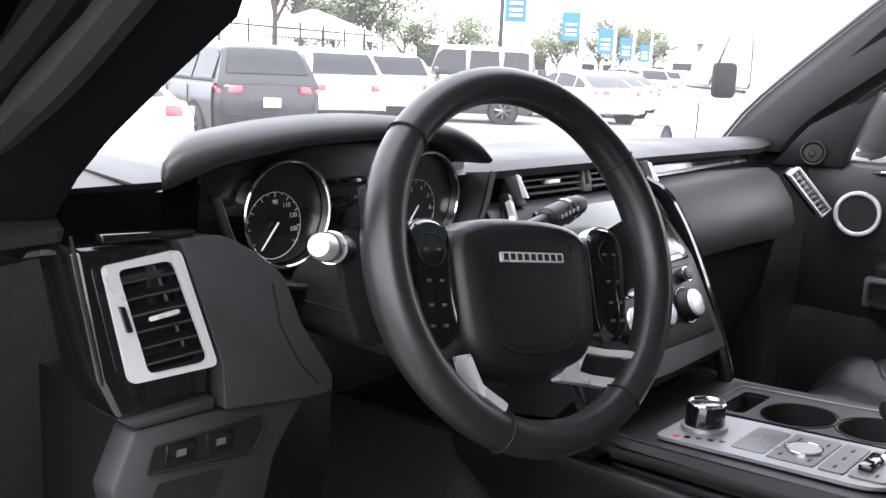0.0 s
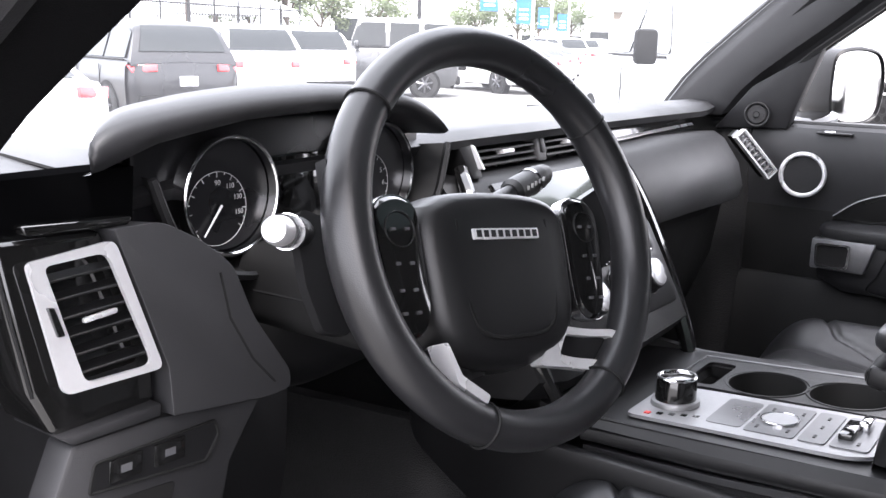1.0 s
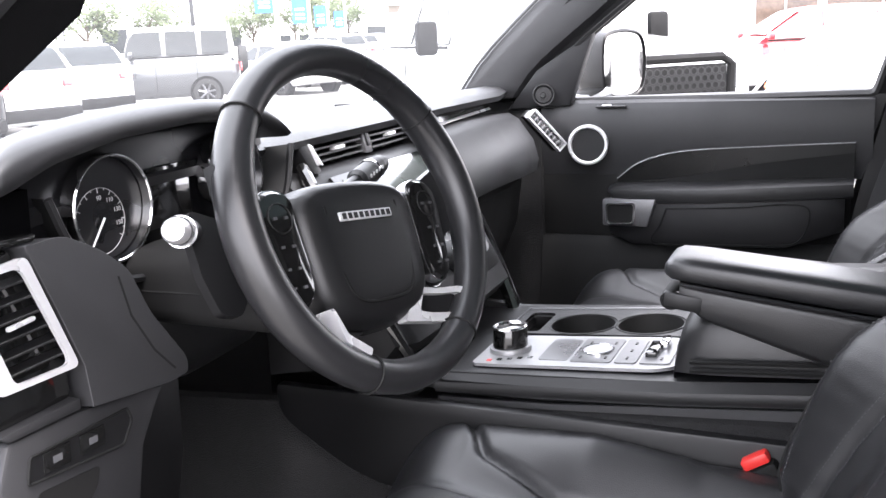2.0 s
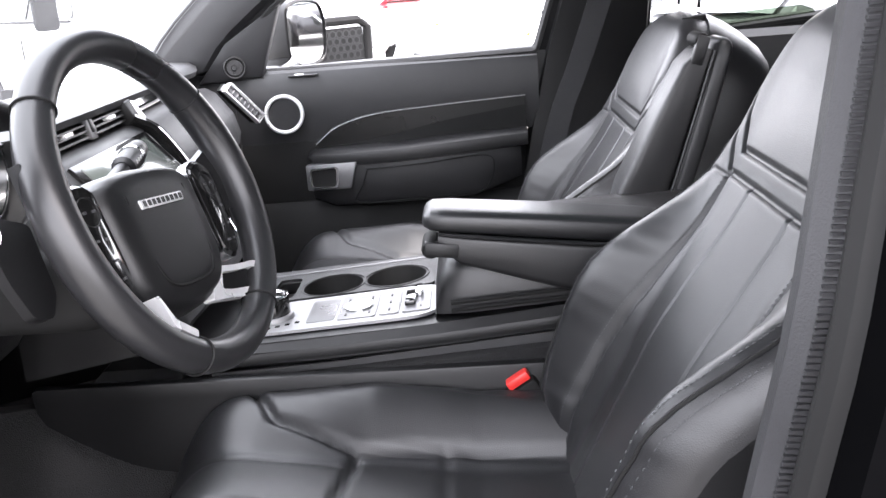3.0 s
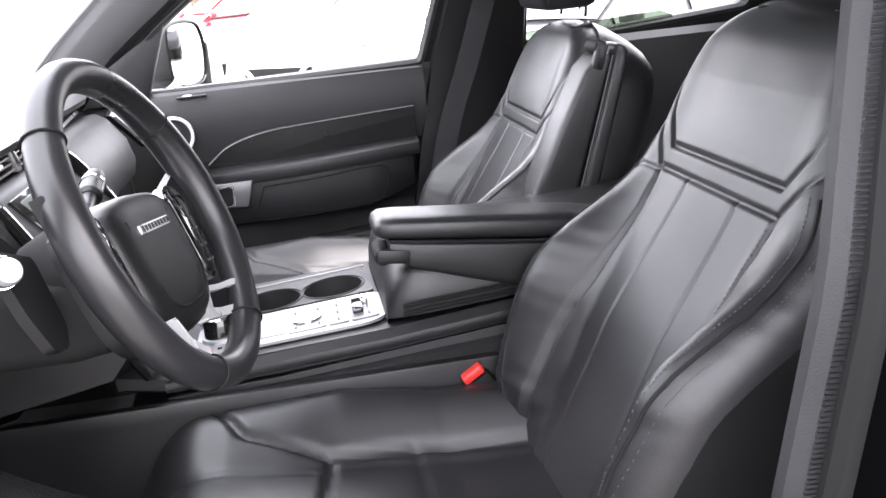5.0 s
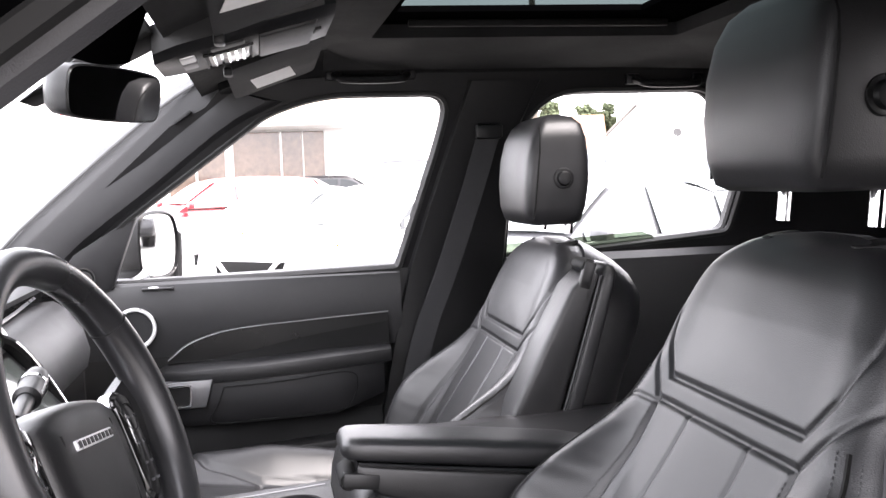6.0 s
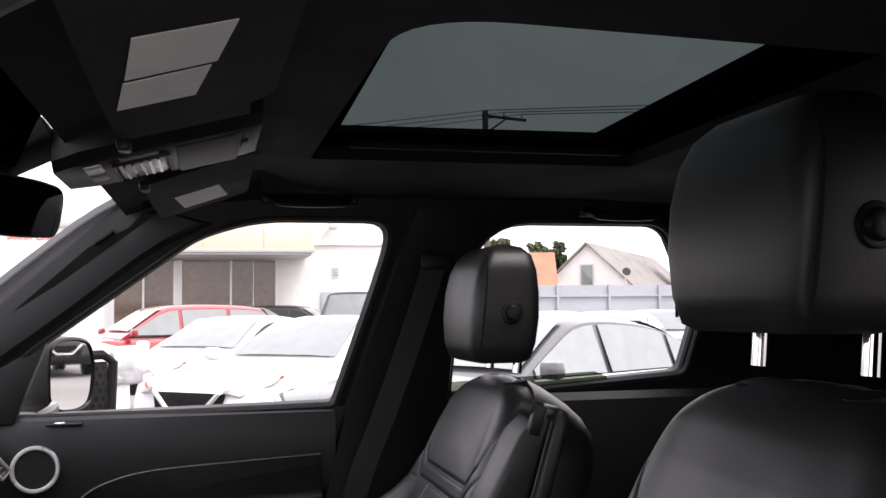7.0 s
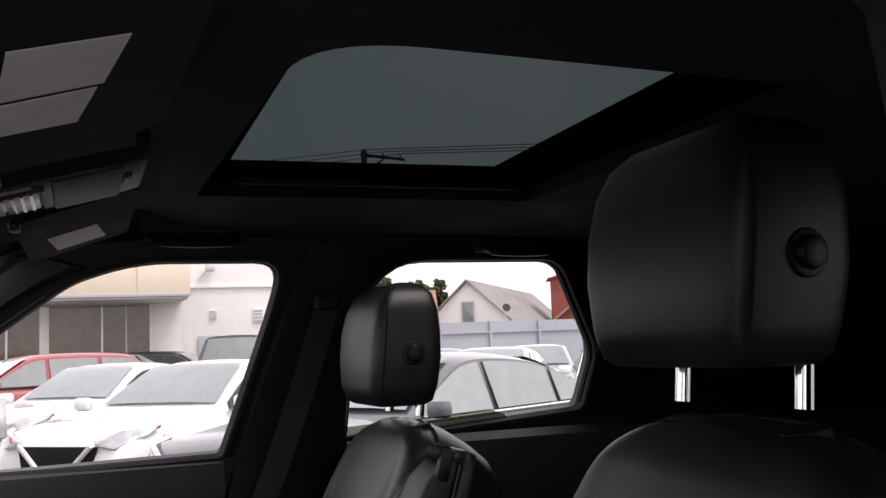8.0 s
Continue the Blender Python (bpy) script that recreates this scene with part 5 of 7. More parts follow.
def back_height(x, s):
    """How far the seat back's cushion stands forward of its plane."""
    w = lerp(BACK_W, s)
    a = abs(x)
    fade = 1 - min(1, max(0, (s - 0.20) / 0.20))
    fade = fade * fade * (3 - 2 * fade)
    low = min(1.0, 0.35 + s / 0.12)
    h = 0.0
    if a > 0.110:
        t = min(1.0, (a - 0.110) / 0.090)
        h += (0.068 * fade + 0.006) * low * (t * t * (3 - 2 * t))
    h += (0.006 * math.cos(min(1, a / 0.13) * math.pi / 2) + 0.016) * fade
    if s > 0.40:
        h += 0.006 * min(1, (s - 0.40) / 0.10) * math.cos(min(1.0, a / 0.24) * 1.2)
    edge = max(0.0, (a - (w - 0.065)) / 0.065)
    top = max(0.0, (s - 0.535) / 0.071)
    e = min(1.0, (min(1.0, edge) ** 2.6 + top ** 2.6) ** (1 / 2.6))
    h -= (0.058 + 0.016 * fade) * (1 - math.sqrt(max(0.0, 1 - 0.93 * e ** 2.2)))
    g1, _ = groove((x, s), SEAMS_BACK[:2], 0.0042, 0.0030)
    g3, _ = groove((x, s), SEAMS_BACK[2:], 0.0060, 0.0036)
    g1 = max(g1, g3) * (1 - 0.8 * e)
    g2, _ = groove((x, s), SEAMS_FINE, 0.0022, 0.0026)
    wr = 0.0006 * noise.noise(Vector((x * 14, s * 22, 3.1)))
    if a > 0.13 and s < 0.38:
        wr += 0.0011 * noise.noise(Vector((x * 26 + s * 30, s * 46, 1.7)))
    return h - g1 - g2 + wr


CUSH_SEAMS = [[(0.135, -0.06), (0.140, 0.10), (0.130, 0.22), (0.165, 0.32), (0.23, 0.36)], [(-0.135, -0.06), (-0.140, 0.10), (-0.130, 0.22), (-0.165, 0.32), (-0.23, 0.36)],
              [(0.130, 0.22), (0.0, 0.235), (-0.130, 0.22)]]
CUSH_FINE = [[(0.19, -0.02), (0.215, 0.12), (0.21, 0.24)], [(-0.19, -0.02), (-0.215, 0.12), (-0.21, 0.24)], [(0.14, 0.12), (-0.14, 0.12)], [(0.0, 0.24), (0.0, 0.45)], [(0.10, 0.24), (0.11, 0.45)], [(-0.10, 0.24), (-0.11, 0.45)]]


def cushion_height(x, y):
    a = abs(x)
    t = min(1.0, max(0, a - 0.11) / 0.09)
    h = 0.905 + 0.060 * (t * t * (3 - 2 * t)) * (1 - 0.50 * max(0, min(1, (y - 0.20) / 0.15)))
    h += 0.040 * max(0.0, min(1, (y - 0.08) / 0.26)) + 0.012 * math.cos(min(1, a / 0.12) * math.pi / 2)
    f = max(0.0, (y - 0.350) / 0.110)
    h -= 0.105 * min(1.0, f) ** 2.6
    e = max(0.0, (a - 0.205) / 0.055)
    h -= 0.060 * min(1.0, e) ** 2.2
    g1, _ = groove((x, y), CUSH_SEAMS, 0.0085, 0.0048)
    g2, _ = groove((x, y), CUSH_FINE, 0.003, 0.0035)
    return h - g1 - g2 + 0.0016 * noise.noise(Vector((x * 13, y * 13, 8.0)))


def sheet(nu, nv, fn):
    """Grid of points fn(i, j) as rows."""
    return [[fn(i / (nu - 1), j / (nv - 1)) for i in range(nu)] for j in range(nv)]


def grid_normals(rows):
    """Smooth normals of the whole grid, so that sewn panels share their shading along the seams."""
    g = np.array([[tuple(p) for p in r] for r in rows])
    du, dv = np.gradient(g, axis=1), np.gradient(g, axis=0)
    n = np.cross(du, dv)
    return n / np.maximum(np.linalg.norm(n, axis=2, keepdims=True), 1e-9)


def grid_part(name, rows, normals, pick, mat, parent, label=""):
    """The faces of a grid that pick(i, j) chooses, as a mesh of their own."""
    index, verts, nors, quads = {}, [], [], []

    def vert(j, i):
        if (j, i) not in index:
            index[(j, i)] = len(verts)
            verts.append(tuple(rows[j][i]))
            nors.append(tuple(normals[j][i]))
        return index[(j, i)]
    for j in range(len(rows) - 1):
        for i in range(len(rows[0]) - 1):
            if pick(i, j):
                quads.append((vert(j, i), vert(j, i + 1), vert(j + 1, i + 1), vert(j + 1, i)))
    me = bpy.data.meshes.new(name)
    me.from_pydata(verts, [], quads)
    me.materials.append(mat)
    for f in me.polygons:
        f.use_smooth = True
    me.normals_split_custom_set_from_vertices(nors)
    ob = new(name, me)
    ob.parent = parent
    ob.location = -WORLD[parent.name]
    WORLD[ob.name] = Vector((0, 0, 0))
    if label:
        ob["label"] = label
    return ob


def TOPS(v):
    """Spacing of the seat back's rows, closer towards the rounded top."""
    return 0.606 * (1 - (1 - v) ** 1.35) if v < 1 else 0.606


def seat(name, label, ox, oy, oz, arm_x, arm_up, drop=0.0, lift=0.0):
    """Leather bucket seat: cushion, seat back in its sewn panels, head restraint on two posts, folding armrest."""
    st = thing(name, label, "car seat", group="front seats", at=(ox, oy + 0.1, 0.62))
    UP = Vector((0, -0.4472, 0.8944))
    FW = Vector((0, 0.8944, 0.4472))
    B0 = Vector((ox, oy - 0.025, oz + 0.88))
    PB = lambda x, s, h: B0 + Vector((x, 0, 0)) + UP * s + FW * h
    nu, nv = 201, 251
    uv = lambda i, j: ((-1 + 2 * i / (nu - 1)) * lerp(BACK_W, TOPS(j / (nv - 1))), TOPS(j / (nv - 1)))
    rows = sheet(nu, nv, lambda u, v: PB(*((lambda x, s: (x, s, back_height(x, s)))((-1 + 2 * u) * lerp(BACK_W, TOPS(v)), TOPS(v)))))

    nr = grid_normals(rows)

    def region(i, j):
        x, s = uv(i + 0.5, j + 0.5)
        a = abs(x)
        line = lambda pts: float(np.interp(a, [p[0] for p in pts], [p[1] for p in pts]))
        if s > line([(0, 0.418), (0.1235, 0.418), (0.150, 0.453), (0.166, 0.50), (0.167, 0.60)]) and a < 0.167:
            return "upper_panel"
        if s > line([(0, 0.391), (0.133, 0.391), (0.172, 0.440), (0.195, 0.470), (0.3, 0.53)]):
            return "shoulder_band"
        edge = float(np.interp(s, [0.0, 0.16, 0.245, 0.34, 0.391, 0.46], [0.145, 0.143, 0.135, 0.130, 0.133, 0.19]))
        if a > edge:
            return "bolster_r" if x > 0 else "bolster_l"
        return "back_centre"
    for reg, nm, lb in (("upper_panel", "upper_panel", "smooth leather upper back panel"), ("shoulder_band", "shoulder_band", ""), ("bolster_r", "side_bolster", "padded leather side bolster"), ("bolster_l", "side_bolster", "padded leather side bolster"), ("back_centre", "back_panel", "leather back panel with three sewn flutes")):
        grid_part(nm, rows, nr, lambda i, j, reg=reg: region(i, j) == reg, leather, st, lb)
    # back shell closes the seat back behind
    ring_f = [rows[j][0] for j in range(nv)] + rows[-1][1:-1] + [rows[j][-1] for j in range(nv - 1, -1, -1)] + rows[0][-2:0:-1]
    mid = PB(0, 0.3, -0.1)
    def behind(p, d, k):
        q = p - mid
        q = q - FW * q.dot(FW)
        return mid + q * k + FW * ((p - mid).dot(FW) * (1 - d * 4) - d)
    shell = loft([ring_f] + [[behind(p, d, k) for p in ring_f] for d, k in ((0.012, 1.004), (0.030, 1.003), (0.055, 0.99), (0.078, 0.965), (0.095, 0.925), (0.105, 0.86))], caps=False)
    vs = [v for v in shell.verts][-len(ring_f):]
    shell.faces.new(vs)
    part("back_shell", shell, leather_dull, st, "black seat back shell")
    # stitches along the outer bolster edge and the seams
    stt = bmesh.new()

    def stitch(path, step=0.0045, ln=0.0030):
        for (a, b) in zip(path, path[1:]):
            d = b - a
            k = max(1, int(d.length / step))
            for q in range(k):
                p = a + d * ((q + 0.5) / k)
                t = d.normalized()
                sd = t.cross(FW).normalized() * 0.0005
                e = t * ln / 2
                up = FW * 0.0008
                faces(stt, [p - e - sd, p + e - sd, p + e + sd, p - e + sd, p - e * 0.6 + up, p + e * 0.6 + up], [(0, 1, 5, 4), (2, 3, 4, 5), (1, 2, 5), (3, 0, 4)])
    for off in (-0.0052, 0.0052):
        for sg in (-1, 1):
            pts = [(0.133, 0.385), (0.130, 0.34), (0.135, 0.245), (0.143, 0.16), (0.145, 0.02)]
            pth = [PB(sg * (x + off), s, back_height(sg * (x + off), s) + 0.0006) for x, s in ((float(np.interp(q, [p[1] for p in reversed(pts)], [p[0] for p in reversed(pts)])), q) for q in np.linspace(0.03, 0.38, 36))]
            stitch(pth)
    for sg in (-1, 1):
        for off in (-0.010, 0.010):
            pth = []
            for s in np.linspace(0.02, 0.42, 44):
                w = lerp(BACK_W, s) - 0.030 + off
                pth.append(PB(sg * w, s, back_height(sg * w, s) + 0.0006))
            stitch(pth, 0.0048, 0.0033)
    tagged(part("stitching", stt, thread, st, "fine grey double stitching", smooth=0), kind="stuff")
    for sg in (-1, 1):
        pth = [PB(sg * (lerp(BACK_W, s) - 0.030), s, back_height(sg * (lerp(BACK_W, s) - 0.030), s) + 0.0002) for s in np.linspace(0.02, 0.42, 44)]
        part("welt", tube(pth, 0.0022, 5), dark_void, st)
    # cushion, narrower towards the hip
    CW = lambda v: 0.240 + 0.022 * min(1.0, v / 0.45)
    nu2, nv2 = 91, 91
    rows2 = sheet(nu2, nv2, lambda u, v: Vector((ox + (-1 + 2 * u) * CW(v), oy - 0.09 + v * 0.55, oz + lift + cushion_height((-1 + 2 * u) * 0.262, -0.09 + v * 0.55))))

    nr2 = grid_normals(rows2)

    def creg(i, j):
        x, y = (-1 + 2 * (i + 0.5) / (nu2 - 1)) * 0.262, -0.09 + 0.55 * (j + 0.5) / (nv2 - 1)
        edge = float(np.interp(y, [-0.06, 0.10, 0.22, 0.32, 0.36], [0.135, 0.140, 0.130, 0.165, 0.23]))
        if abs(x) > edge and y < 0.36:
            return "r" if x > 0 else "l"
        return "front" if y > 0.228 else "mid"
    for reg, nm in (("r", "cushion_bolster"), ("l", "cushion_bolster"), ("front", "cushion_front"), ("mid", "cushion_panel")):
        grid_part(nm, rows2, nr2, lambda i, j, reg=reg: creg(i, j) == reg, leather, st, "black leather seat cushion" if reg == "mid" else "")
    rim2 = [rows2[j][0] for j in range(nv2)] + rows2[-1][1:-1] + [rows2[j][-1] for j in range(nv2 - 1, -1, -1)] + rows2[0][-2:0:-1]
    cen = Vector((ox, oy + 0.14, 0))
    skirt = loft([rim2, [Vector((p.x, p.y, p.z - 0.05)) for p in rim2], [Vector((cen.x + (p.x - cen.x) * 0.96, cen.y + (p.y - cen.y) * 0.96, 0.72 + oz)) for p in rim2]], caps=False)
    part("cushion_skirt", skirt, leather_dull, st, "black leather cushion sides")
    part("seat_base", box((ox, oy + 0.14, 0.68 + oz * 0.5), (0.42, 0.40, 0.12), 0.02), hard_trim, st, "black plastic seat base")
    # head restraint
    HB = PB(0, 0.612, 0.0)
    for sg in (-1, 1):
        b = HB + Vector((sg * 0.074, -0.014, -0.012))
        part("headrest_post", tube([b, b + Vector((0, -0.006, 0.06))], 0.0075, 14), chrome, st, "chrome headrest post")
        part("post_socket", disc(b + Vector((0, 0.002, -0.020)), (0, 0.15, 1), 0.021, 0.019, 0.007, 24, 0.002), dark_void, st, "black post socket")
    hz = HB + Vector((0, 0.020, 0.020 - drop))
    hrings = []
    for q, w, f0, f1 in ((0.0, 0.084, 0.026, -0.046), (0.006, 0.094, 0.038, -0.056), (0.03, 0.098, 0.048, -0.062), (0.07, 0.106, 0.052, -0.062), (0.110, 0.107, 0.052, -0.058), (0.144, 0.104, 0.047, -0.052), (0.168, 0.096, 0.037, -0.043), (0.181, 0.078, 0.024, -0.030), (0.186, 0.060, 0.008, -0.012)):
        ring = []
        for t in np.linspace(0, 2 * math.pi, 41)[:-1]:
            c, s_ = math.cos(t), math.sin(t)
            ex = 0.24
            x = w * math.copysign(abs(c) ** ex, c)
            y = math.copysign(abs(s_) ** 0.28, s_)
            y = y * (f0 if y > 0 else -f1)
            ring.append(hz + Vector((x, y - 0.10 * q, q)))
        hrings.append(ring)
    hr = part("headrest", loft(hrings), leather, st, "padded black leather head restraint", smooth=60)
    for sg in (-1, 1):
        sm = [hz + Vector((sg * 0.1045 * k, 0.034 - 0.10 * q, q)) for q, k in ((0.012, 0.93), (0.04, 0.985), (0.08, 1.01), (0.12, 1.01), (0.145, 0.975), (0.163, 0.88))]
        part("headrest_seam", tube(sm, 0.0016, 5), dark_void, hr)
    bt = hz + Vector((-0.1065, -0.018, 0.078))
    part("release_button", disc(bt + Vector((0.004, 0, 0)), (-1, 0, 0), 0.0175, 0.0175, 0.006, 28, 0.002), hard_trim, hr, "round black release button")
    part("release_button_cap", disc(bt - Vector((0.003, 0, 0)), (-1, 0, 0), 0.0125, 0.0115, 0.006, 28, 0.003), hard_trim, hr)
    # armrest: padded top on a tapering shell, thumb wheel at its tip
    if arm_up:
        O = Vector((arm_x, oy - 0.2015, oz + 1.10))
        along, out = Vector((0, -0.30, 0.954)).normalized(), Vector((0, -0.954, -0.30)).normalized()
        length = 0.300
    else:
        O = Vector((arm_x, oy - 0.162, oz + 1.118))
        along, out = Vector((0, 0.992, 0.125)).normalized(), Vector((0, -0.125, 0.992)).normalized()
        length = 0.298
    sd = Vector((1, 0, 0))

    def oval(q, b0, b1, w, ex):
        c, h = (b0 + b1) / 2, (b1 - b0) / 2
        return [O + along * q + out * (c + h * math.copysign(abs(math.sin(t)) ** ex, math.sin(t))) + sd * w * math.copysign(abs(math.cos(t)) ** ex, math.cos(t)) for t in np.linspace(0, 2 * math.pi, 29)[:-1]]
    pad = [oval(q, b0, b1, w, 0.5) for q, b0, b1, w in ((0.0, 0.006, 0.034, 0.040), (0.03, 0.004, 0.037, 0.043), (0.15, 0.004, 0.036, 0.044), (length - 0.03, 0.004, 0.033, 0.043), (length - 0.010, 0.005, 0.031, 0.041), (length - 0.003, 0.008, 0.027, 0.036), (length, 0.013, 0.021, 0.028))]
    am = part("armrest", loft(pad), leather, st, "folded-up leather armrest" if arm_up else "lowered leather armrest", smooth=60)
    shl = [oval(q, b0, 0.004, w, 0.28) for q, b0, w in ((0.0, -0.074, 0.038), (0.06, -0.068, 0.041), (0.16, -0.050, 0.042), (0.25, -0.032, 0.042), (length - 0.028, -0.019, 0.041), (length - 0.020, -0.012, 0.039))]
    part("armrest_shell", loft(shl), leather_dull, am, "black armrest shell", smooth=50)
    part("armrest_piping", tube([O + along * q + out * 0.0045 - sd * w for q, w in ((0.0, 0.041), (0.1, 0.0445), (0.2, 0.0445), (length - 0.02, 0.042))], 0.0022, 6), leather_dull, am)
    tip = O + along * (length - 0.012) - out * 0.016
    part("thumb_wheel", tube([tip - sd * 0.040, tip - sd * 0.036, tip + sd * 0.010], [0.010, 0.0115, 0.0115], 16), dark_void, am, "ribbed black tilt thumb wheel")
    part("thumb_wheel_cover", hexa([tip - along * 0.034 - sd * 0.043 + out * o for o in (-0.008, 0.010)] + [tip + along * 0.008 - sd * 0.043 + out * o for o in (0.010, -0.008)], [tip - along * 0.034 - sd * 0.030 + out * o for o in (-0.008, 0.010)] + [tip + along * 0.008 - sd * 0.030 + out * o for o in (0.010, -0.008)], 0.003), hard_trim, am)
    return st


seat("bucket_seat", "black leather driver seat with lowered armrest and headrest", -0.382, 0.030, 0.0, -0.112, False)
seat("bucket_seat", "black leather passenger seat with folded-up armrest", 0.4345, 0.037, -0.047, 0.185, True, 0.016, 0.036)

buckle = thing("seat_belt_buckle", "black seat belt buckle with a red release button", "belt buckle", at=(-0.165, 0.03, 0.90))
BM = Matrix.Translation((-0.170, 0.058, 0.972)) @ pose(0, 0, 0, -32, 0, 0)
part("buckle_body", moved(box((0, 0, -0.045), (0.022, 0.036, 0.085), 0.005), BM), dark_void, buckle)
part("release_button", moved(box((0, 0, 0.004), (0.018, 0.030, 0.012), 0.003), BM), buckle_red, buckle, "red release button")
part("stalk", moved(box((0, 0, -0.13), (0.012, 0.03, 0.10), 0.003), BM), dark_void, buckle)

# ---- passenger door ----
door = thing("passenger_door", "closed black door panel with armrest, speaker and chrome handle", "door", at=(0.82, 0.25, 0.62))


def door_face(prof, y0, y1, n=25, close=0.07):
    rings = []
    for y in np.linspace(y0, y1, n):
        pr = prof(float(y))
        rings.append([(x, y, z) for x, z in pr] + [(0.83 + close, y, pr[-1][1]), (0.83 + close, y, pr[0][1])])
    return loft(rings)


part("upper_trim", door_face(lambda y: [(0.838, 1.276), (0.828, 1.278), (0.818, 1.272), (0.812, 1.255), (0.812, 1.20), (0.816, 1.165), (0.824, 1.12)], 0.66, -0.050), soft_trim, door, "black leather-look upper door trim")
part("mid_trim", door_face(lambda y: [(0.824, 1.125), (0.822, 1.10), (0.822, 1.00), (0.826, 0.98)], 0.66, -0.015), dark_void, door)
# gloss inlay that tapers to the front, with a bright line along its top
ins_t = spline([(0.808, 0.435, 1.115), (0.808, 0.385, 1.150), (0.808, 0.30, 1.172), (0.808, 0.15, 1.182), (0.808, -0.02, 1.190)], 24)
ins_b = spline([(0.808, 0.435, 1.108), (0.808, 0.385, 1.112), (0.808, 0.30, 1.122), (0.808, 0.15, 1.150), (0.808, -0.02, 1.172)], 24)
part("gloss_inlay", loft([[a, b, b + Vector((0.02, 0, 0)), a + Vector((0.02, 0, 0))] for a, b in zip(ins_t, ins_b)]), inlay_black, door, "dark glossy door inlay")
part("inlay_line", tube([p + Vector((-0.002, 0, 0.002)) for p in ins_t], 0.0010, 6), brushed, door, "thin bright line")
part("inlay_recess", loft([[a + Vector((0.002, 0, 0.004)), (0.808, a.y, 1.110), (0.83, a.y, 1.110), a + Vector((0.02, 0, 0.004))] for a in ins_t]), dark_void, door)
arm = []
for y, x0, zt, zb in ((0.455, 0.80, 1.096, 1.086), (0.44, 0.775, 1.103, 1.074), (0.40, 0.757, 1.106, 1.070), (0.25, 0.752, 1.110, 1.074), (0.10, 0.756, 1.118, 1.082), (-0.02, 0.775, 1.122, 1.088)):
    arm.append([(x0 + 0.012, y, zt), (x0 + 0.003, y, zt - 0.006), (x0, y, (zt + zb) / 2), (x0 + 0.004, y, zb + 0.004), (x0 + 0.014, y, zb), (0.835, y, zb - 0.004), (0.835, y, zt + 0.004)])
part("door_armrest", loft(arm), leather_dull, door, "padded black door armrest")
low = []
for y, x0, zt, zb in ((0.45, 0.79, 1.078, 1.00), (0.40, 0.765, 1.075, 0.985), (0.25, 0.760, 1.078, 0.985), (0.10, 0.764, 1.085, 0.988), (0.03, 0.775, 1.089, 1.01), (-0.005, 0.79, 1.092, 1.02)):
    low.append([(x0 + 0.002, y, zt), (x0, y, zt - 0.02), (x0 + 0.004, y, zb + 0.015), (x0 + 0.016, y, zb), (0.835, y, zb), (0.835, y, zt)])
part("lower_pad", loft(low), soft_trim, door, "black lower door pad")
pn = spline([(0.758, 0.325, 1.064), (0.757, 0.20, 1.069), (0.760, 0.075, 1.078), (0.762, 0.055, 1.05), (0.766, 0.075, 1.005), (0.764, 0.12, 0.996), (0.762, 0.25, 0.992), (0.763, 0.35, 0.993), (0.760, 0.338, 1.03), (0.758, 0.325, 1.064)], 60)
part("pad_seam", tube([p + Vector((-0.001, 0, 0)) for p in pn], 0.0016, 5), dark_void, door)
H = lambda a, b, d=0.0: Vector((0.757 - d + 0.05 * max(0, a - 0.40), a, b))
part("handle_plate", hexa([H(0.455, 1.080, 0.003), H(0.345, 1.083, 0.003), H(0.362, 1.026, 0.003), H(0.455, 1.026, 0.003)], [H(0.455, 1.080, -0.02), H(0.345, 1.083, -0.02), H(0.362, 1.026, -0.02), H(0.455, 1.026, -0.02)], 0.003), gunmetal, door, "dark metal handle plate")
hl = rounded([(0.448, 1.074), (0.385, 1.077), (0.388, 1.030), (0.446, 1.030)], 0.010, 4)
hi = rounded([(0.444, 1.070), (0.389, 1.073), (0.392, 1.034), (0.442, 1.034)], 0.008, 4)
part("handle_ring", plate(hl, [hi], lambda a, b: H(a, b, 0.008), lambda a, b: (0.008, 0, 0)), satin_chrome, door, "satin chrome door handle ring")
# Dark sheet stands in for the shaded hollow inside the ring.
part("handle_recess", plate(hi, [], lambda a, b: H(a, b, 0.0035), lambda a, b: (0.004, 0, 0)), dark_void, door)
sc = Vector((0.806, 0.496, 1.187))
sa = Vector((-1, -0.10, 0.05)).normalized()
part("speaker_ring", annulus(sc, sa, 0.0425, 0.0345, 0.008, 48), satin, door, "satin silver speaker ring")
part("speaker_grille", disc(sc, sa, 0.035, 0.033, 0.003, 40), speaker_cloth, door, "black speaker grille")
part("lock_button_plate", box((0.811, 0.448, 1.2655), (0.02, 0.062, 0.004), 0.0015), hard_trim, door, "lock switch plate")
part("lock_button", box((0.808, 0.455, 1.268), (0.008, 0.020, 0.004), 0.0015), chrome, door)
pocket = []
for y in np.linspace(0.60, 0.0, 12):
    pocket.append([(0.815, y, 0.99), (0.800, y, 0.97), (0.79, y, 0.90), (0.765, y, 0.80), (0.77, y, 0.66), (0.835, y, 0.64), (0.835, y, 0.99)])
# Lower door darkened in colour for the shade down there.
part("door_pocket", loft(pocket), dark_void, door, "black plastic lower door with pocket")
part("pocket_lip", hexa([(0.742, 0.30, 0.93), (0.742, 0.0, 0.95), (0.75, 0.0, 0.70), (0.75, 0.36, 0.70)], [(0.80, 0.30, 0.93), (0.80, 0.0, 0.95), (0.80, 0.0, 0.70), (0.80, 0.36, 0.70)], 0.008), hard_trim, door, "grey plastic pocket wall")
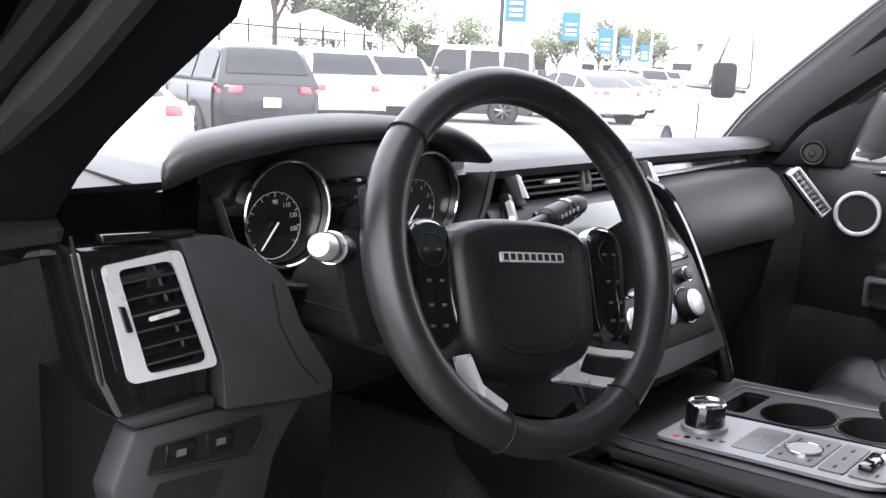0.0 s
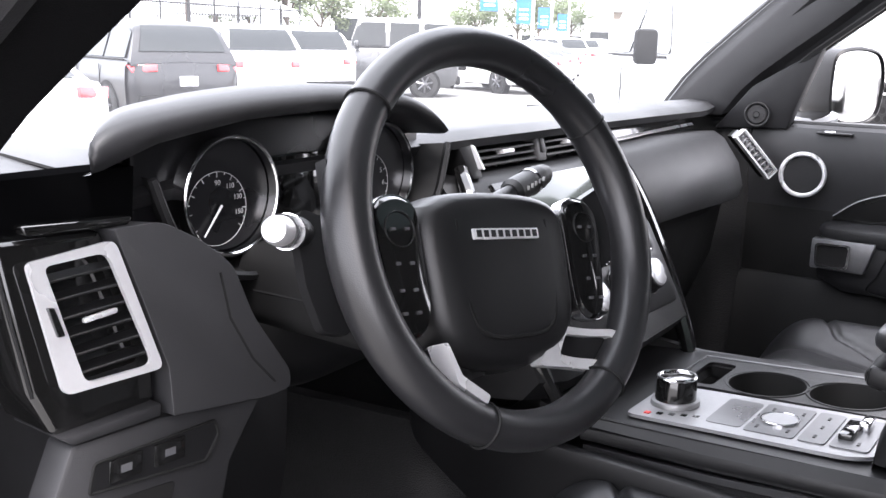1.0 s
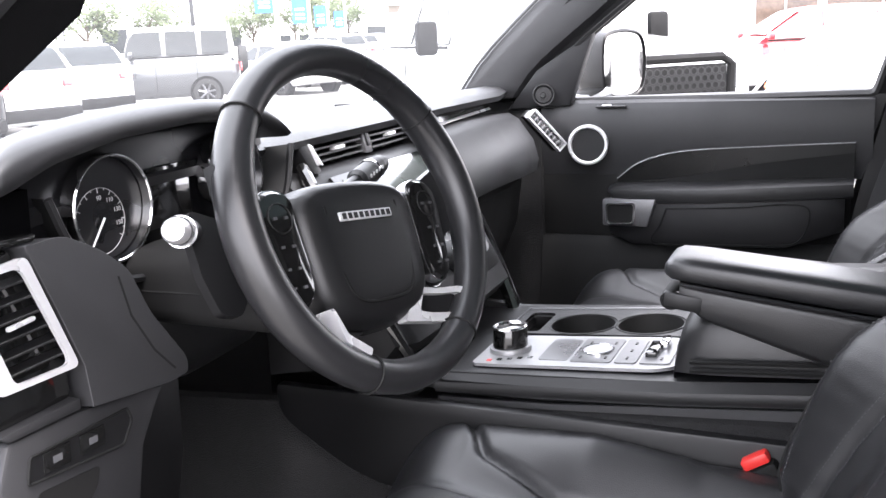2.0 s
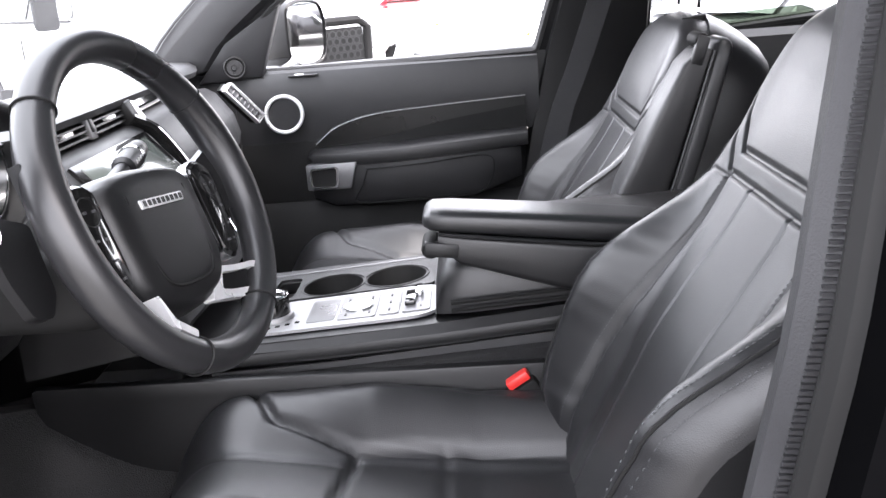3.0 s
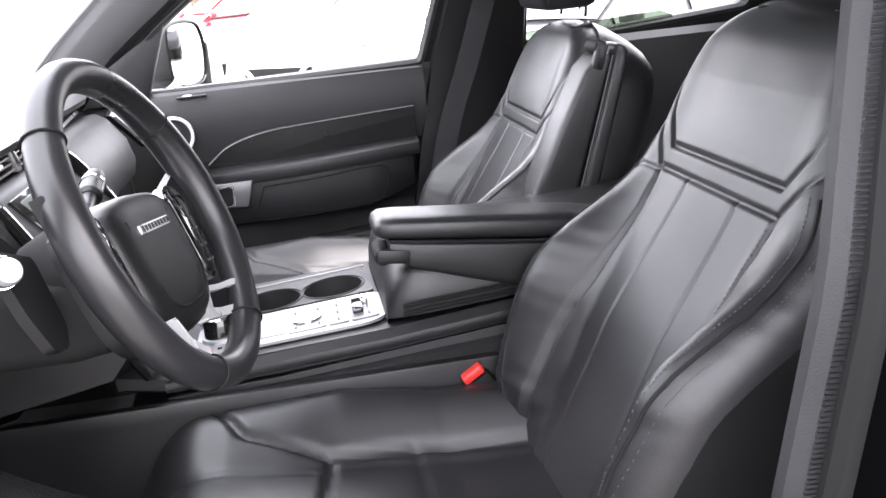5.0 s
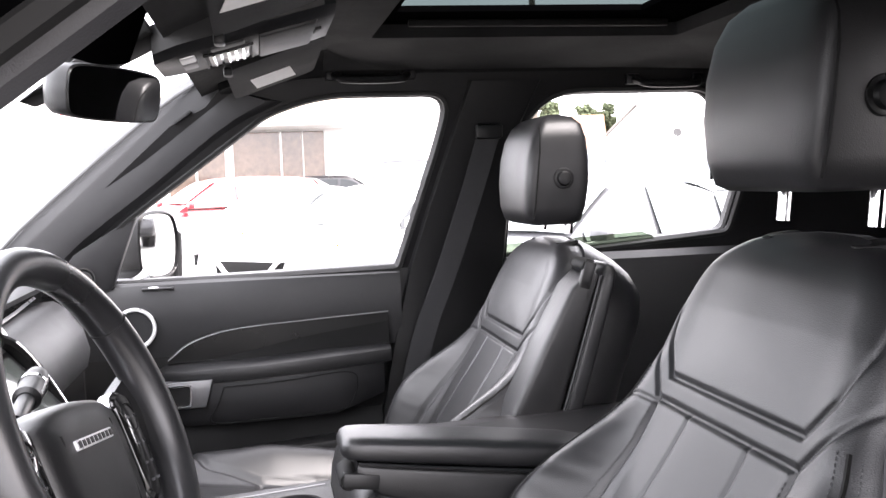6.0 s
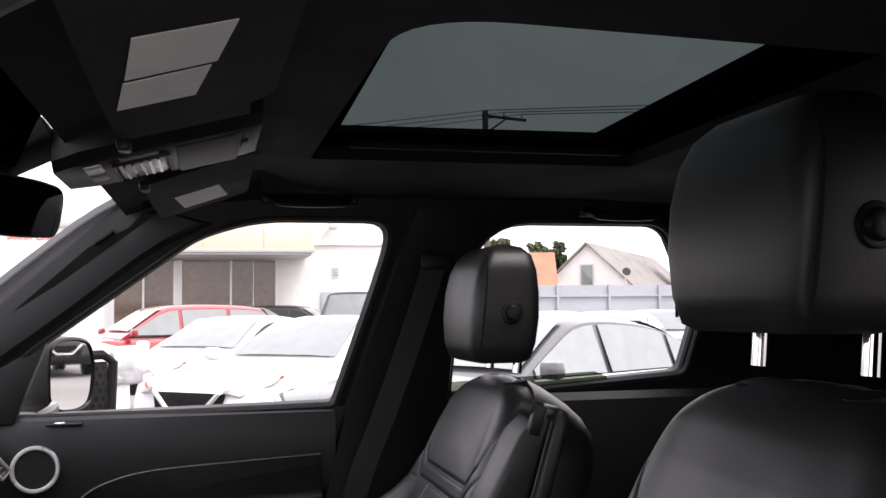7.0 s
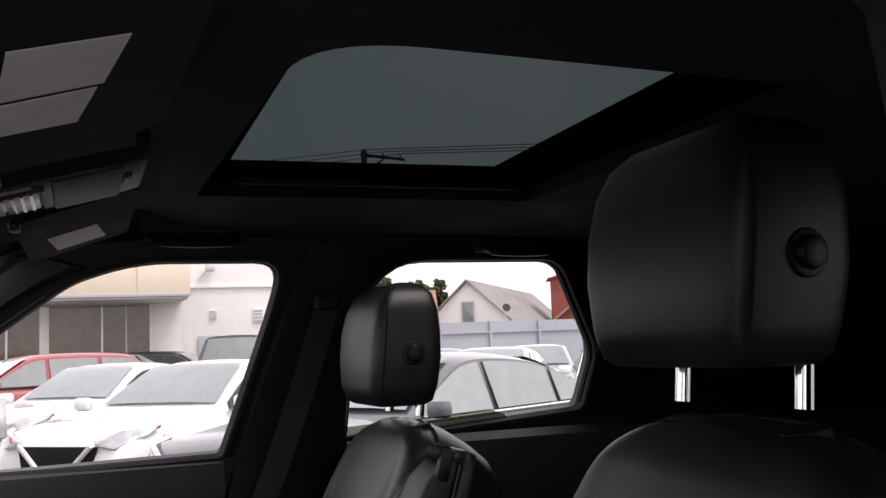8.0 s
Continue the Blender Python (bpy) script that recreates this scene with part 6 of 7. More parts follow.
part("belt_strip", tube([(0.836, 0.58, 1.277), (0.836, 0.2, 1.279), (0.836, -0.06, 1.282)], 0.006, 6), rubber, door, "rubber window sill strip")
# Sail panel with tweeter.
part("sail_panel", prism([(0.800, 0.67, 1.262), (0.806, 0.535, 1.268), (0.782, 0.475, 1.42), (0.79, 0.60, 1.345)], (0.03, 0, 0), 0.004), soft_trim, door, "black mirror sail panel")
tcn = Vector((0.790, 0.586, 1.293))
part("tweeter_ring", annulus(tcn, (-1, -0.25, 0.1), 0.0235, 0.0195, 0.006, 32), hard_trim, door, "small round tweeter")
part("tweeter_grille", disc(tcn, (-1, -0.25, 0.1), 0.0198, 0.016, 0.004, 32), speaker_cloth, door)
part("tweeter_dot", disc(tcn + Vector((-0.004, 0, 0)), (-1, -0.25, 0.1), 0.006, 0.005, 0.003, 16), hard_trim, door)

rear_door = thing("rear_door", "closed black rear door panel with lowered tinted window", "door", at=(0.82, -0.55, 0.62))
part("rear_trim", loft([[(0.838, y, 1.29), (0.80, y, 1.295 - 0.0), (0.782, y, 1.28), (0.775, y, 1.24), (0.78, y, 1.12), (0.80, y, 0.70), (0.85, y, 0.70)] for y in np.linspace(-0.28, -1.72, 15)]), soft_trim, rear_door, "black rear door trim")
rp = part("window_pane", prism([(0.822, -0.26, 1.32), (0.822, -0.60, 1.335), (0.822, -0.625, 1.325), (0.822, -0.66, 1.27), (0.822, -0.26, 1.26)], (0.004, 0, 0)), win_privacy, rear_door, "green-black tinted window glass, lowered")
rp.visible_shadow = False
part("belt_strip", tube([(0.834, -0.27, 1.296), (0.834, -0.80, 1.312)], 0.006, 6), rubber, rear_door)

# ---- seat belt on the passenger pillar ----
belt = thing("seat_belt", "black webbing seat belt hanging on the door pillar", "seat belt", at=(0.72, -0.22, 0.9))
bp = spline([(0.700, -0.225, 1.555), (0.722, -0.185, 1.42), (0.745, -0.135, 1.27), (0.752, -0.085, 1.14), (0.757, -0.05, 0.98), (0.765, -0.04, 0.75)], 30)
part("webbing", loft([[p + Vector((0, 0.024, 0)), p + Vector((-0.0015, 0.024, 0)), p + Vector((-0.0015, -0.024, 0)), p + Vector((0, -0.024, 0))] for p in bp]), belt_web, belt)
part("anchor", box((0.698, -0.225, 1.560), (0.02, 0.055, 0.03), 0.006), hard_trim, belt, "black plastic belt guide")
part("tongue", box((0.750, -0.06, 1.03), (0.012, 0.05, 0.03), 0.003), chrome, belt, "metal belt tongue")

# ---- roof fittings ----
def visor(name, label, sgn, labels):
    v = thing(name, label, "sun visor", group="sun visors", at=(sgn * 0.40, 0.21, 1.66))
    pl = lambda x, y, d=0.0: Vector((x, y, 1.648 - 0.35 * (y - 0.21) - d))
    o = rounded([(sgn * 0.155, 0.275), (sgn * 0.60, 0.270), (sgn * 0.60, 0.128), (sgn * 0.165, 0.135)], 0.025, 4)
    part("visor_panel", plate(o, [], lambda a, b: pl(a, b, 0.002), lambda a, b: (0, 0, 0.018)), headlining, v, "black cloth visor panel")
    for q in labels:
        part("paper_label", plate(q, [], lambda a, b: pl(a, b, 0.0035), lambda a, b: (0, 0, 0.001)), label_paper, v, "grey-white printed warning label")
    part("visor_clip", moved(box((0, 0, 0), (0.03, 0.012, 0.012), 0.003), Matrix.Translation(pl(sgn * 0.15, 0.27, 0.004))), hard_trim, v)
    return v


visor("driver_visor", "black driver sun visor with two pale printed labels", -1, [[(-0.471, 0.240), (-0.450, 0.175), (-0.360, 0.188), (-0.377, 0.2515)], [(-0.368, 0.2535), (-0.352, 0.192), (-0.270, 0.2045), (-0.292, 0.264)]])
visor("passenger_visor", "black passenger sun visor with a pale printed label", 1, [[(0.362, 0.2415), (0.366, 0.179), (0.535, 0.163), (0.530, 0.2305)]])

ohc = thing("overhead_console", "black overhead console with map lamps and glasses box", "roof console", at=(0, 0.22, 1.66))
OC = lambda x, y, d=0.0: Vector((x + 0.045, y, 1.692 - 0.26 * (y - 0.13) - d))
SLAB = lambda x0, x1, y0, y1, d, back, r=0.002: hexa([OC(x0, y1, d), OC(x1, y1, d), OC(x1, y0, d), OC(x0, y0, d)], [OC(x0, y1, back), OC(x1, y1, back), OC(x1, y0, back), OC(x0, y0, back)], r)
part("console_shell", loft([[OC(-0.118 + g, y, -0.02), OC(-0.112 + g, y, 0.012), OC(-0.095 + g, y, 0.022), OC(0.095 - g, y, 0.022), OC(0.112 - g, y, 0.012), OC(0.118 - g, y, -0.02)] for y, g in ((0.350, 0.03), (0.320, 0.008), (0.22, 0.0), (0.152, 0.0), (0.138, 0.012))]), hard_trim, ohc, "black console housing")
part("glasses_box", SLAB(-0.088, 0.088, 0.159, 0.228, 0.0265, 0.01, 0.004), soft_trim, ohc, "dark grey glasses box lid")
part("box_latch", SLAB(-0.020, 0.020, 0.150, 0.158, 0.0255, 0.01, 0.001), hard_trim, ohc)
for x0, x1 in ((-0.045, 0.060),):
    lens = part("map_lamp", SLAB(x0, x1, 0.240, 0.289, 0.0255, 0.01), lamp_lens, ohc, "ribbed clear map lamp")
    for i in range(5):
        y0 = 0.2455 + 0.0088 * i
        part("lamp_rib", SLAB(x0 + 0.004, x1 - 0.004, y0, y0 + 0.0030, 0.0270, 0.02, 0.0), gloss_black, lens)
    part("lamp_surround", tube([OC(x0 - 0.004, 0.236, 0.025), OC(x1 + 0.004, 0.236, 0.025), OC(x1 + 0.004, 0.293, 0.025), OC(x0 - 0.004, 0.293, 0.025)], 0.002, 6, closed=True), hard_trim, lens)
part("call_button", SLAB(-0.060, -0.012, 0.304, 0.322, 0.024, 0.01), satin, ohc, "small silver button")
part("call_button", SLAB(0.0, 0.045, 0.304, 0.322, 0.024, 0.01), gunmetal, ohc)
part("lamp_switch", SLAB(-0.085, -0.055, 0.245, 0.285, 0.0245, 0.01), hard_trim, ohc)

rvm = thing("rear_view_mirror", "black rear-view mirror on a windscreen stalk", "mirror", at=(0.02, 0.40, 1.58))
RMX = Matrix.Translation((-0.010, 0.405, 1.580)) @ pose(0, 0, 0, 8, 0, -28) @ Matrix.Diagonal((0.74, 1.0, 0.88, 1.0))
shape = [(p.x, p.z) for p in spline([(x, 0, z) for x, z in ((-0.120, 0.0), (-0.115, 0.028), (-0.08, 0.036), (0.0, 0.038), (0.08, 0.036), (0.115, 0.028), (0.120, 0.0), (0.112, -0.026), (0.08, -0.032), (0.0, -0.034), (-0.08, -0.032), (-0.112, -0.026), (-0.120, 0.0))], 49)[:-1]]
part("mirror_shell", moved(loft([[Vector((x * k, y, z * k)) for x, z in shape] for k, y in ((1.0, -0.012), (1.02, -0.004), (0.97, 0.015), (0.80, 0.032), (0.4, 0.040))]), RMX), hard_trim, rvm, "black mirror shell")
part("mirror_glass", moved(loft([[Vector((x * 0.965, y, z * 0.93)) for x, z in shape] for y in (-0.013, -0.010)]), RMX), mirror_mat, rvm, "mirror glass")
part("mirror_stalk", tube([RMX @ Vector((0, 0.03, 0.0)), RMX @ Vector((0, 0.05, 0.03)), Vector((0, 0.43, 1.66))], [0.012, 0.014, 0.022], 12), dark_void, rvm)
part("sensor_cover", hexa([(-0.055, 0.36, 1.672), (0.055, 0.36, 1.672), (0.045, 0.50, 1.57), (-0.045, 0.50, 1.57)], [(-0.055, 0.345, 1.645), (0.055, 0.345, 1.645), (0.04, 0.46, 1.585), (-0.04, 0.46, 1.585)], 0.01), dark_void, rvm, "black sensor cover")


def grab(y0, y1, z, name="grab_handle"):
    gh = thing(name, "black folding grab handle on the roof rail", "grab handle", group="grab handles", at=(0.68, (y0 + y1) / 2, z))
    pts = [(0.688, y0, z + 0.004), (0.668, y0 - 0.008, z - 0.002), (0.655, y0 - 0.02, z - 0.008), (0.652, (y0 + y1) / 2, z - 0.010), (0.655, y1 + 0.02, z - 0.008), (0.668, y1 + 0.008, z - 0.002), (0.688, y1, z + 0.004)]
    part("grip", tube(spline(pts, 24), 0.008, 8), hard_trim, gh)
    for y in (y0, y1):
        part("mount", box((0.690, y, z + 0.004), (0.02, 0.03, 0.022), 0.005), hard_trim, gh)


grab(0.085, -0.062, 1.672)
grab(-0.53, -0.675, 1.655)

# ---- door mirror ----
dm = thing("door_mirror", "black door mirror with a bright glass", "mirror", at=(1.0, 0.50, 1.30))
MM = Matrix.Translation((0.995, 0.485, 1.342)) @ pose(0, 0, 0, 0, 0, -36) @ Matrix.Diagonal((0.70, 0.9, 0.86, 1))
ms = [(p.x, p.z) for p in spline([(x, 0, z) for x, z in ((-0.085, 0.03), (-0.078, 0.068), (-0.045, 0.085), (0.02, 0.088), (0.070, 0.075), (0.090, 0.035), (0.090, -0.02), (0.075, -0.062), (0.03, -0.080), (-0.04, -0.078), (-0.078, -0.055), (-0.085, -0.01), (-0.085, 0.03))], 49)[:-1]]
part("mirror_shell", moved(loft([[Vector((x * k, y, z * k)) for x, z in ms] for k, y in ((0.94, -0.030), (0.97, -0.040), (1.03, -0.036), (1.06, 0.0), (1.02, 0.05), (0.85, 0.09), (0.5, 0.11))]), MM), hard_trim, dm, "black mirror housing")
part("mirror_glass", moved(loft([[Vector((x * 0.93, y, z * 0.93)) for x, z in ms] for y in (-0.034, -0.028)]), MM), mirror_mat, dm, "slightly convex mirror glass")
part("mirror_arm", hexa([(0.84, 0.62, 1.255), (0.84, 0.50, 1.255), (0.93, 0.47, 1.262), (0.93, 0.53, 1.262)], [(0.84, 0.62, 1.285), (0.84, 0.50, 1.285), (0.93, 0.47, 1.30), (0.93, 0.53, 1.30)], 0.01), gloss_black, dm, "black mirror arm")

# ---- outside ----
GZ = -0.05  # level of the lot
ground = part("ground", plate([(-400, -400), (400, -400), (400, 400), (-400, 400)], [], lambda a, b: (a, b, GZ), lambda a, b: (0, 0, -0.2)), asphalt)
tagged(ground, "pale worn asphalt of a car lot", "ground", kind="structure")


def bearing(x, y, deg, d):
    """Point d metres from (x, y) at a compass bearing, 0 being straight ahead of the car."""
    return x + d * math.sin(radians(deg)), y + d * math.cos(radians(deg))


KINDS = {
    # length, width, belt and roof height, hood, nose and tail height; roofline as (y, share of the greenhouse's height); window splits
    "sedan": dict(L=4.65, W=1.80, belt=0.93, roof=1.45, hood=0.95, nose=0.82, tail=0.98, line=((-1.95, 0), (-1.5, 0.46), (-1.15, 0.76), (-0.75, 0.93), (-0.25, 1.0), (0.12, 0.95), (0.42, 0.70), (1.05, 0)), cuts=((-1.62, -1.14), (-1.07, -0.16), (-0.08, 0.95))),
    "suv": dict(L=4.60, W=1.86, belt=1.03, roof=1.66, hood=1.02, nose=0.84, tail=1.05, line=((-2.2, 0), (-2.1, 0.4), (-1.97, 0.76), (-1.75, 0.93), (-1.0, 1.0), (-0.2, 0.99), (0.15, 0.92), (0.45, 0.66), (1.08, 0)), cuts=((-1.95, -1.16), (-1.08, -0.16), (-0.08, 0.98))),
    "boxy": dict(L=4.30, W=1.86, belt=1.20, roof=1.95, hood=1.14, nose=1.06, tail=1.14, line=((-2.05, 0), (-2.02, 0.5), (-1.98, 0.9), (-1.85, 0.97), (-0.5, 1.0), (0.30, 0.98), (0.40, 0.88), (0.62, 0)), cuts=((-1.9, -1.25), (-1.15, -0.4), (-0.3, 0.55))),
    "truck": dict(L=5.9, W=2.06, belt=1.32, roof=1.98, hood=1.34, nose=1.22, tail=1.30, line=((-1.55, 0), (-1.47, 0.6), (-1.38, 0.9), (-1.2, 0.98), (-0.4, 1.0), (0.3, 0.97), (0.5, 0.84), (1.15, 0)), cuts=((-1.35, -0.4), (-0.3, 1.0))),
}


def parked_car(name, label, kind, paint, x, y, facing, glass=None, lamps=True, group="parked cars", truck_front=False, wipers=True):
    """Parked vehicle built from lofted body sections, with glass, lamps, wheels, mirrors and plate. facing: compass bearing."""
    k = KINDS[kind]
    glass = glass or car_glass
    car = thing(name, label, "car", group=group, at=(x, y, GZ))
    M = Matrix.Translation((x, y, GZ)) @ pose(0, 0, 0, 0, 0, -facing)
    L, W = k["L"] / 2, k["W"] / 2
    belt, roof = k["belt"], k["roof"]
    line = [(p.x, p.z) for p in spline([(a_, 0, b_) for a_, b_ in k["line"]], 28)]
    gb0, gb1 = k["line"][0][0], k["line"][-1][0]
    st = [(-L, 0.42, k["tail"] - 0.22, 0.80), (-L + 0.06, 0.34, k["tail"] - 0.06, 0.90), (-L + 0.25, 0.28, k["tail"], 0.97), (gb0 + 0.1, 0.26, belt + 0.02, 1.0), (-0.2, 0.24, belt, 1.0), (gb1, 0.24, belt - 0.01, 1.0),
          (gb1 + 0.25, 0.25, k["hood"] + 0.04, 0.99), (L - 0.55, 0.27, k["hood"] - 0.03, 0.96), (L - 0.18, 0.30, k["nose"] + 0.06, 0.90), (L - 0.05, 0.34, k["nose"] - 0.06, 0.84), (L, 0.40, k["nose"] - 0.20, 0.76)]
    rings = []
    for yy, zb, zt, w in st:
        ww = W * w
        mid = zb + (zt - zb) * 0.55
        rings.append([M @ Vector(p) for p in ((-ww * 0.90, yy, zb), (-ww * 0.985, yy, zb + 0.10), (-ww, yy, mid), (-ww * 0.985, yy, zt - 0.10), (-ww * 0.93, yy, zt - 0.02), (-ww * 0.75, yy, zt + 0.012), (0, yy, zt + 0.035), (ww * 0.75, yy, zt + 0.012), (ww * 0.93, yy, zt - 0.02), (ww * 0.985, yy, zt - 0.10), (ww, yy, mid), (ww * 0.985, yy, zb + 0.10), (ww * 0.90, yy, zb))])
    body_ = part("body", loft(rings), paint, car, smooth=40)
    wb, wt = W * 0.93, W * 0.70
    half = lambda h: wb + (wt - wb) * h
    rings = []
    for yy, h in line:
        h = max(0.0, h)
        z = belt + (roof - belt) * h
        rings.append([M @ Vector(p) for p in ((-wb, yy, belt - 0.06), (-half(h * 0.9), yy, z - 0.1 * (z - belt)), (-half(h) + 0.05, yy, z - 0.02 * h), (-half(h) * 0.6, yy, z + 0.012 * h), (0, yy, z + 0.022 * h), (half(h) * 0.6, yy, z + 0.012 * h), (half(h) - 0.05, yy, z - 0.02 * h), (half(h * 0.9), yy, z - 0.1 * (z - belt)), (wb, yy, belt - 0.06))])
    part("roof", loft(rings), paint, car, smooth=40)
    hat = lambda yy: float(np.interp(yy, [p[0] for p in line], [max(0.0, p[1]) for p in line]))
    for s in (-1, 1):
        for c0, c1 in k["cuts"]:
            ys = [float(q) for q in np.linspace(c0, c1, 9)]
            tops = [(q, min(0.86, hat(q) * 0.86)) for q in ys]
            tops = [(q, h) for q, h in tops if h > 0.11]
            outline = [(tops[0][0], 0.10), (tops[-1][0], 0.10)] + tops[::-1]
            q = [M @ Vector((s * (half(h) + 0.006), yy, belt + (roof - belt) * h)) for yy, h in outline]
            part("side_window", prism(q, M.to_3x3() @ Vector((s * 0.008, 0, 0)), 0.0), glass, car, smooth=0)
        seam = [M @ Vector((s * (half(0.05) + 0.012), yy, belt + (roof - belt) * 0.055)) for yy in (gb0 + 0.25, -0.4, gb1 - 0.18)]
        part("belt_trim", tube(seam, 0.012, 5), chrome if kind == "sedan" else dark_void, car)
        for yy in (-1.1, -0.12) if kind != "truck" else (-0.35,):
            part("door_gap", moved(box((s * (W * 0.999), yy, (belt + 0.36) / 2), (0.012, 0.010, belt - 0.46)), M), dark_void, car)
        wing = M @ Vector((s * (W * 0.985), gb1 - 0.20, belt + 0.10))
        part("wing_mirror", moved(box((0, 0, 0), (0.20, 0.11, 0.14 if kind != "truck" else 0.30), 0.04), Matrix.Translation(wing) @ pose(0, 0, 0, 0, 0, -facing) @ Matrix.Translation((s * 0.12, 0, 0.02))), paint if kind != "truck" else dark_void, car)
    fr = [(yy, h) for yy, h in line if yy > -0.1 and 0.06 < h < 0.93]
    part("windscreen", loft([[M @ Vector((sx * (half(h) * 0.88), yy + e + 0.016, belt + (roof - belt) * h + e + 0.014)) for sx in (-1, -0.5, 0, 0.5, 1) for e in ((0.012 if abs(sx) < 0.6 else 0.0),)] for yy, h in fr], caps=False, closed=False), sky_pale_glass, car, "windscreen with pale sky reflection in its colour", smooth=60)
    rr_ = [(yy, h) for yy, h in line if yy < -0.8 and 0.12 < h < 0.88]
    part("rear_window", loft([[M @ Vector((sx * (half(h) * 0.86), yy - 0.02, belt + (roof - belt) * h + 0.012)) for sx in (-1, 0, 1)] for yy, h in rr_], caps=False, closed=False), glass, car, smooth=60)
    # wheels
    wr = 0.34 if kind != "truck" else 0.42
    for s in (-1, 1):
        for yy in (-L * 0.60, L * 0.62):
            c = M @ Vector((s * (W - 0.20), yy, wr))
            ax = M.to_3x3() @ Vector((s, 0, 0))
            part("wheel_arch", disc(c + ax * 0.02, ax, wr + 0.07, wr + 0.06, 0.186, 28, 0.0), dark_void, car)
            tw = part("wheel", disc(c, ax, wr, wr, 0.215, 28, 0.03), tyre_mat, car, "black tyre")
            part("wheel_rim", disc(c + ax * 0.205, ax, wr * 0.68, wr * 0.64, 0.014, 28, 0.006), dark_void, tw)
            up = ax.orthogonal().normalized()
            for q in range(7):
                d = Matrix.Rotation(q * 2 * math.pi / 7, 3, ax) @ up
                part("spoke", tube([c + ax * 0.222, c + ax * 0.224 + d * wr * 0.62], [0.035, 0.022], 5), alloy, tw)
    # lamps
    for s in (-1, 1):
        zt, zl = k["tail"] - 0.10, k["nose"] + 0.02
        tl = [(s * W * 0.52, -L + 0.015, zt - 0.06), (s * W * 0.90, -L + 0.13, zt - 0.08), (s * W * 0.955, -L + 0.22, zt + 0.03), (s * W * 0.52, -L + 0.03, zt + 0.05)] if kind != "boxy" else [(s * W * 0.80, -L - 0.01, zt - 0.22), (s * W * 0.94, -L + 0.02, zt - 0.22), (s * W * 0.94, -L + 0.02, zt - 0.02), (s * W * 0.80, -L - 0.01, zt - 0.02)]
        part("tail_lamp", prism([M @ Vector(p) for p in tl], M.to_3x3() @ Vector((s * 0.02, -0.05, 0.01)), 0.012), tail_red, car, "red tail lamp")
        hl_ = [(s * W * 0.46, L - 0.02, zl - 0.09), (s * W * 0.66, L - 0.05, zl - 0.12), (s * W * 0.90, L - 0.26, zl - 0.01), (s * W * 0.92, L - 0.42, zl + 0.06), (s * W * 0.70, L - 0.12, zl + 0.03), (s * W * 0.46, L - 0.02, zl - 0.04)]
        if kind == "truck":
            hl_ = [(s * W * 0.62, L + 0.01, zl - 0.26), (s * W * 0.90, L - 0.06, zl - 0.26), (s * W * 0.90, L - 0.08, zl + 0.02), (s * W * 0.62, L + 0.0, zl + 0.02)]
        hl = part("headlamp", prism([M @ Vector(p) for p in hl_], M.to_3x3() @ Vector((s * 0.03, 0.045, 0.02)), 0.010), head_lens, car, "clear headlamp")
        tip = hl_[3] if kind != "truck" else hl_[1]
        part("indicator", prism([M @ (Vector(p) + Vector((s * 0.038, 0.05, 0.021))) for p in ((tip[0] - s * 0.05, tip[1] + 0.10, tip[2] - 0.05), (tip[0] - s * 0.01, tip[1] + 0.01, tip[2] - 0.03), (tip[0] - s * 0.01, tip[1] + 0.02, tip[2] + 0.0))], M.to_3x3() @ Vector((s * 0.004, 0.004, 0.004))), amber, hl)
    if kind == "truck":
        gq = [(-W * 0.60, L + 0.0, 0.72), (W * 0.60, L + 0.0, 0.72), (W * 0.60, L - 0.01, 1.17), (-W * 0.60, L - 0.01, 1.17)]
        gr = part("grille", prism([M @ Vector(p) for p in gq], M.to_3x3() @ Vector((0, 0.05, 0)), 0.02), dark_void, car, "black honeycomb grille")
        hx = bmesh.new()
        r = 0.034
        for i in range(-18, 19):
            for j in range(0, 8):
                cx, cz = i * r * 1.75 + (j % 2) * r * 0.875, 0.745 + j * r * 1.6
                if abs(cx) > W * 0.57:
                    continue
                o = [M @ Vector((cx + r * 0.95 * math.cos(radians(30 + 60 * q)), L + 0.062, cz + r * 0.95 * math.sin(radians(30 + 60 * q)))) for q in range(6)]
                n_ = [M @ Vector((cx + r * 0.72 * math.cos(radians(30 + 60 * q)), L + 0.062, cz + r * 0.72 * math.sin(radians(30 + 60 * q)))) for q in range(6)]
                faces(hx, o + n_, [(q, (q + 1) % 6, 6 + (q + 1) % 6, 6 + q) for q in range(6)])
        part("grille_mesh", hx, hard_trim, gr, "hexagonal mesh", smooth=0)
        part("grille_surround", tube([M @ Vector(p) for p in ((-W * 0.62, L + 0.04, 0.74), (-W * 0.64, L + 0.03, 1.16), (-W * 0.56, L + 0.03, 1.22), (W * 0.56, L + 0.03, 1.22), (W * 0.64, L + 0.03, 1.16), (W * 0.62, L + 0.04, 0.74))], 0.035, 8), dark_void, gr)
        part("bumper", moved(box((0, L + 0.05, 0.55), (W * 1.9, 0.22, 0.26), 0.05), M), paint, car)
    else:
        gq = [(-W * 0.42, L - 0.005, k["nose"] - 0.30), (W * 0.42, L - 0.005, k["nose"] - 0.30), (W * 0.50, L - 0.03, k["nose"] - 0.06), (-W * 0.50, L - 0.03, k["nose"] - 0.06)]
        part("grille", prism([M @ Vector(p) for p in gq], M.to_3x3() @ Vector((0, 0.03, 0)), 0.01), dark_void, car, "black grille")
